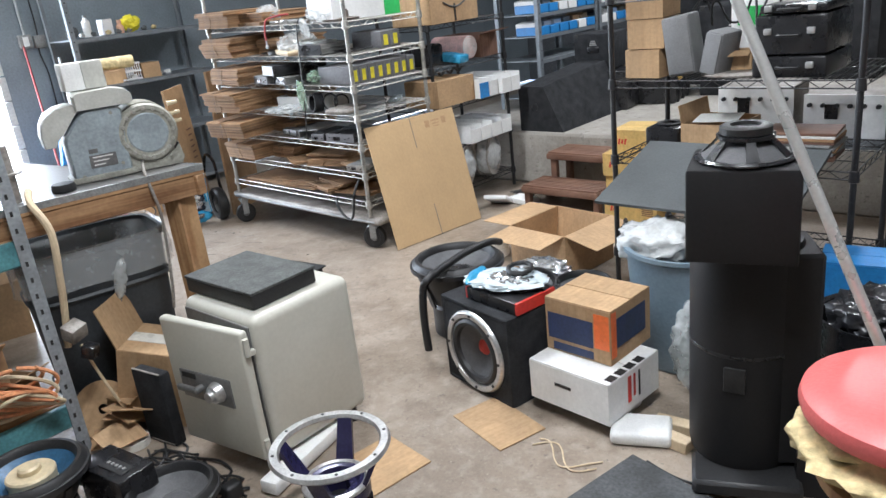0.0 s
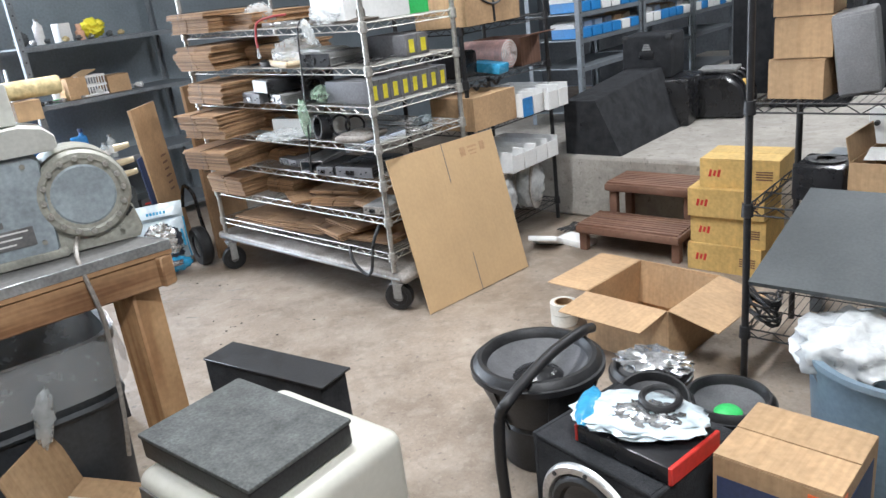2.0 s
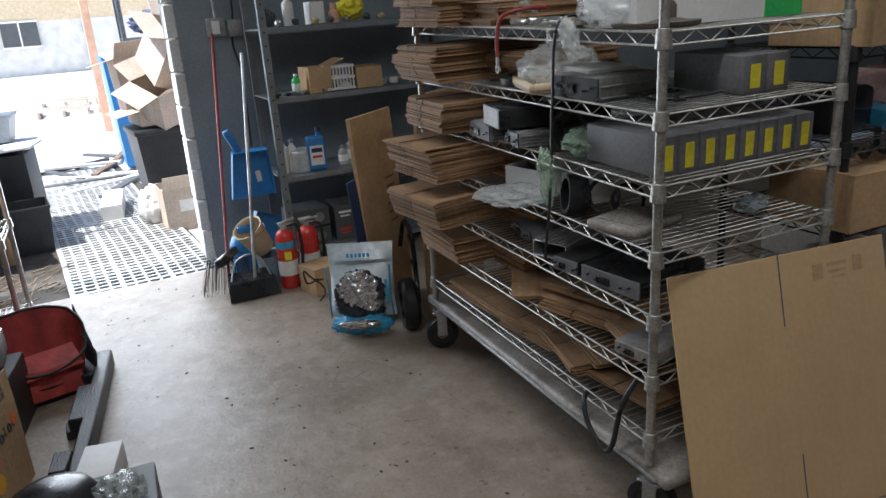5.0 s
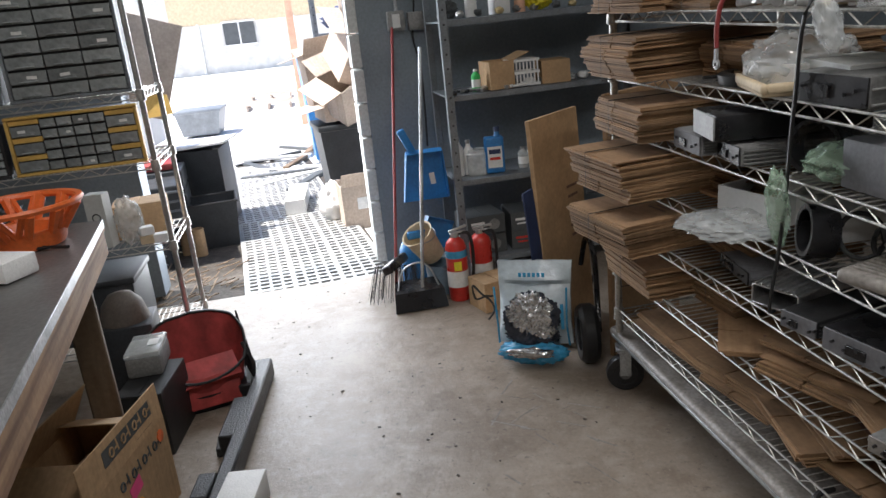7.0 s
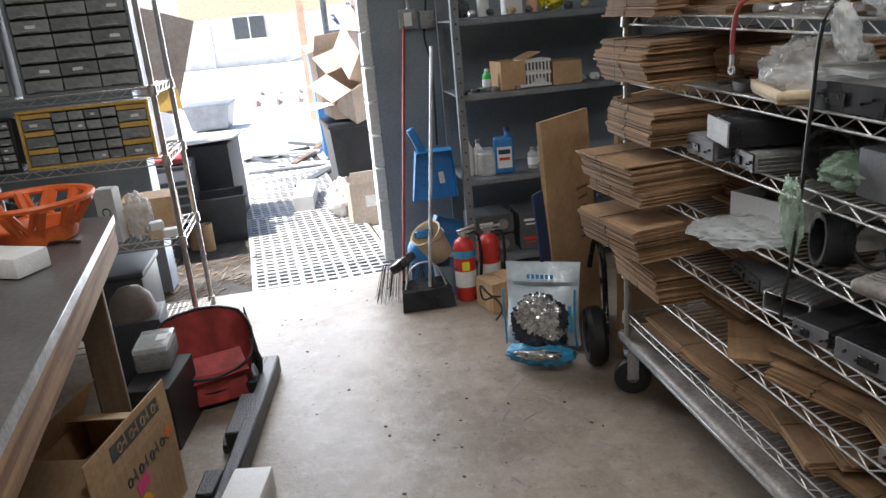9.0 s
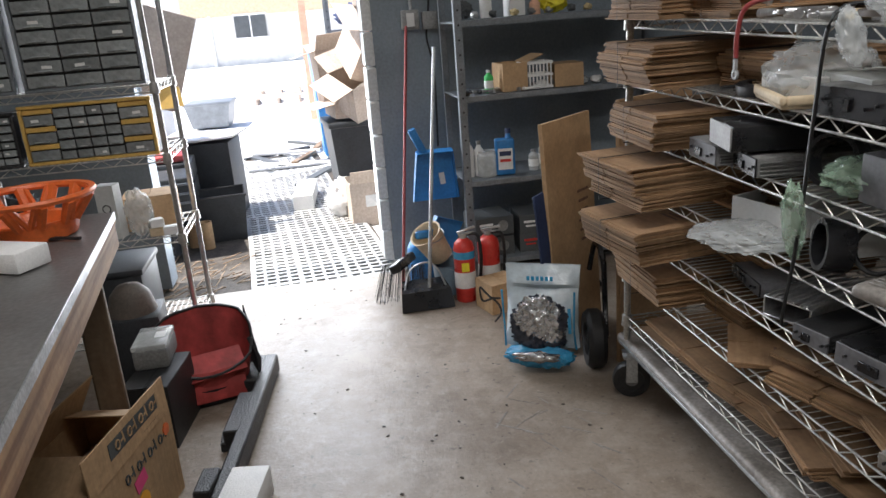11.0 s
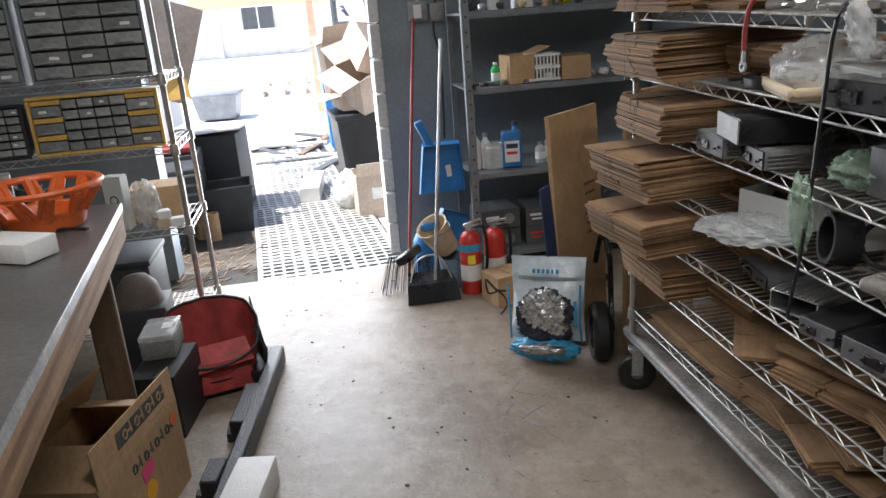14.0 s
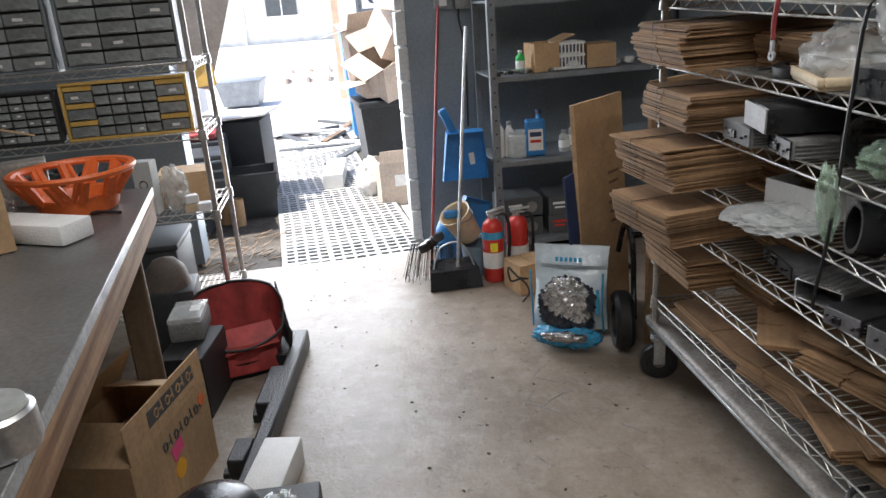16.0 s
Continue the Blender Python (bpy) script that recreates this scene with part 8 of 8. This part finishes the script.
part("body", B().rbox((0, 0, 0.337), (0.48, 0.44, 0.67), 0.01, 2), "bin", t)
tall_bin("pale grey bin behind the table", pose(-15.4, 0.62, G, 0, 0, -4), 0.72, 0.42, "shelfgrey")
for i, (y, m) in enumerate(((1.02, "bin"), (1.16, "bin"))):
    t = thing("storage_crate", "dark stacked plastic crate by the doorway", "crate", pose(-7.75, y, G + 0.3 * i, 0, 0, 10 * i))
    part("crate_body", B().rbox((0, 0, 0.15), (0.42, 0.4, 0.28), 0.02, 2), m, t)
    for k in range(4):
        part("crate_rib", B().box((0.213, 0, 0.05 + 0.065 * k), (0.012, 0.38, 0.016), bev=0.003), "shelfgrey", t)
solo("paper_tube", B().lathe([(0.04, 0), (0.048, 0), (0.048, 0.2), (0.04, 0.2), (0.04, 0)], 24), "card", "short cardboard tube standing on the ground", "tube", pose(-7.8, 1.4, -0.037))
t = thing("open_tote", "open black plastic tote on the dirt outside the doorway", "tote", pose(-8.1, 1.5, -0.037, 0, 0, 6))
for p0, p1, p2, p3 in (((-0.15, -0.15, 0), (0.15, -0.15, 0), (0.18, -0.18, 0.34), (-0.18, -0.18, 0.34)), ((-0.15, 0.15, 0), (0.15, 0.15, 0), (0.18, 0.18, 0.34), (-0.18, 0.18, 0.34)), ((-0.15, -0.15, 0), (-0.15, 0.15, 0), (-0.18, 0.18, 0.34), (-0.18, -0.18, 0.34)), ((0.15, -0.15, 0), (0.15, 0.15, 0), (0.18, 0.18, 0.34), (0.18, -0.18, 0.34))):
    part("side_panel", B().slab(p0, p1, p2, p3, 0.008), "bin", t)
part("base", B().box((0, 0, 0.006), (0.3, 0.3, 0.01)), "bin", t)
part("rim", B().tube([(-0.18, -0.18, 0.34), (0.18, -0.18, 0.34), (0.18, 0.18, 0.34), (-0.18, 0.18, 0.34)], 0.012, 6, True), "rubber", t)
solo("paper_tube", B().lathe([(0.034, 0), (0.042, 0), (0.042, 0.17), (0.034, 0.17), (0.034, 0)], 24), "card", "second short cardboard tube beside the tote", "tube", pose(-7.88, 1.3, -0.037))
t = thing("tool_box", "black ribbed toolbox stack with a dull red lid", "toolbox", pose(-8.2, 1.16, G, 0, 0, 4))
for i in range(4):
    part("tray", B().rbox((0, 0, 0.08 + 0.155 * i), (0.42, 0.34, 0.145), 0.012, 2), "bin", t)
    part("grip", B().rbox((0.216, 0.02, 0.08 + 0.155 * i), (0.014, 0.16, 0.03), 0.005, 2), "shelfgrey", t)
part("lid", B().rbox((0, -0.02, 0.65), (0.36, 0.28, 0.05), 0.015, 2), "redcable", t)
for i in range(9):
    solo("lumber", B().box((0, 0, 0.02), (0.5 + 0.07 * i, 0.07, 0.035), bev=0.004), ("panel", "white", "bin", "woodgrey")[i % 4], "short board scattered by the mats", "wood", pose(-10.4 - 0.24 * i, 1.78 + 0.11 * ((i * 5) % 6), G + 0.036 * (i % 2), 0, 0, 20 + 47 * i))
solo("tilted_panel", B().box((0, 0, 0.35), (0.02, 0.42, 0.7), bev=0.003), "cardpale", "large pale carton panel propped on the carton stack", "cardboard", pose(-8.24, 1.08, 0.98, -20, 0, 8))
carton("tall stack of pale cartons by the doorway", pose(-8.5, 0.95, G, 0, 0, 5), (0.5, 0.5, 0.72), "cardpale")
carton("pale carton on a stack outside", pose(-8.5, 0.95, 0.72, 0, 0, -6), (0.4, 0.4, 0.5), "white")
solo("yellow_folder", B().slab((0, 0, 0), (0.02, 0.24, 0.02), (0.0, 0.22, 0.16), (0, 0.02, 0.18), 0.01), "mustard", "bright yellow folder sticking out of the cartons", "folder", pose(-8.22, 1.1, 0.94))
tall_bin("tall blue bin standing in the yard", pose(-11.4, 2.55, G, 0, 0, 3), 0.5, 1.25, "blue")
solo("timber_post", B().box((0, 0, 1.6), (0.12, 0.12, 3.2), bev=0.008), "brick", "orange-brown timber post in the yard", "post", pose(-15.2, 2.3, G))
yr = shelf_unit("pale steel yard rack with hung clutter", pose(-9.9, 2.5, G, 0, 0, 90), 0.8, 0.5, [0.5, 1.0, 1.45], 1.9)
solo("tarp_bundle", B().blob((0, 0, 0.12), (0.3, 0.36, 0.16), 83, 0.25, 2, 4, flat=0.8), "navy", "dark folded tarpaulin on the yard rack", "tarp", pose(-10.15, 2.9, G + 1.452))
solo("teal_bag", B().blob((0, 0, 0.14), (0.2, 0.2, 0.18), 84, 0.2, 2, 4, flat=0.8), "cyan", "teal plastic bag on the yard rack", "bag", pose(-10.1, 2.85, G + 1.002))
for i in range(4):
    pl = thing("pallet", "weathered wooden pallet in the yard", "pallet", pose(-19 - 2.2 * (i % 2), 1.6 + 1.1 * (i // 2), G), "pallets")
    for k in range(6):
        part("slat", B().box((-0.5 + 0.2 * k, 0, 0.13), (0.09, 1.0, 0.02), bev=0.003), "cardpale", pl)
    for k in (-0.45, 0, 0.45):
        part("runner", B().box((0, k, 0.06), (1.1, 0.05, 0.12), bev=0.003), "cardpale", pl)
hb = thing("yard_building", "pale low building with a cream upper wall across the yard", "building", pose(-42, 2, G))
part("wall", B().box((0, 0, 2.2), (6, 26, 4.4)), "wallpale", hb)
part("upper_wall", B().box((3.02, 2, 3.3), (0.1, 14, 2.2)), "cream", hb)
part("roof", B().box((0, 0, 4.5), (6.6, 27, 0.25)), "shelfgrey", hb)
for y in (-4.5, 1.2, 6.5):
    dr = part("door", B().box((3.06, y, 1.1), (0.08, 1.3, 2.2)), "wallpale", hb)
    part("door_jamb", B().box((3.08, y - 0.7, 1.1), (0.08, 0.1, 2.3)), "white", dr)
    part("door_jamb", B().box((3.08, y + 0.7, 1.1), (0.08, 0.1, 2.3)), "white", dr)
for y in (-2, 3.8):
    wn = part("window", B().box((3.05, y, 1.7), (0.08, 1.4, 1.0)), "panel", hb)
    part("window_frame", B().box((3.09, y, 1.7), (0.04, 0.06, 1.0)).box((3.09, y, 2.22), (0.06, 1.5, 0.08)).box((3.09, y, 1.18), (0.06, 1.5, 0.08)), "white", wn)
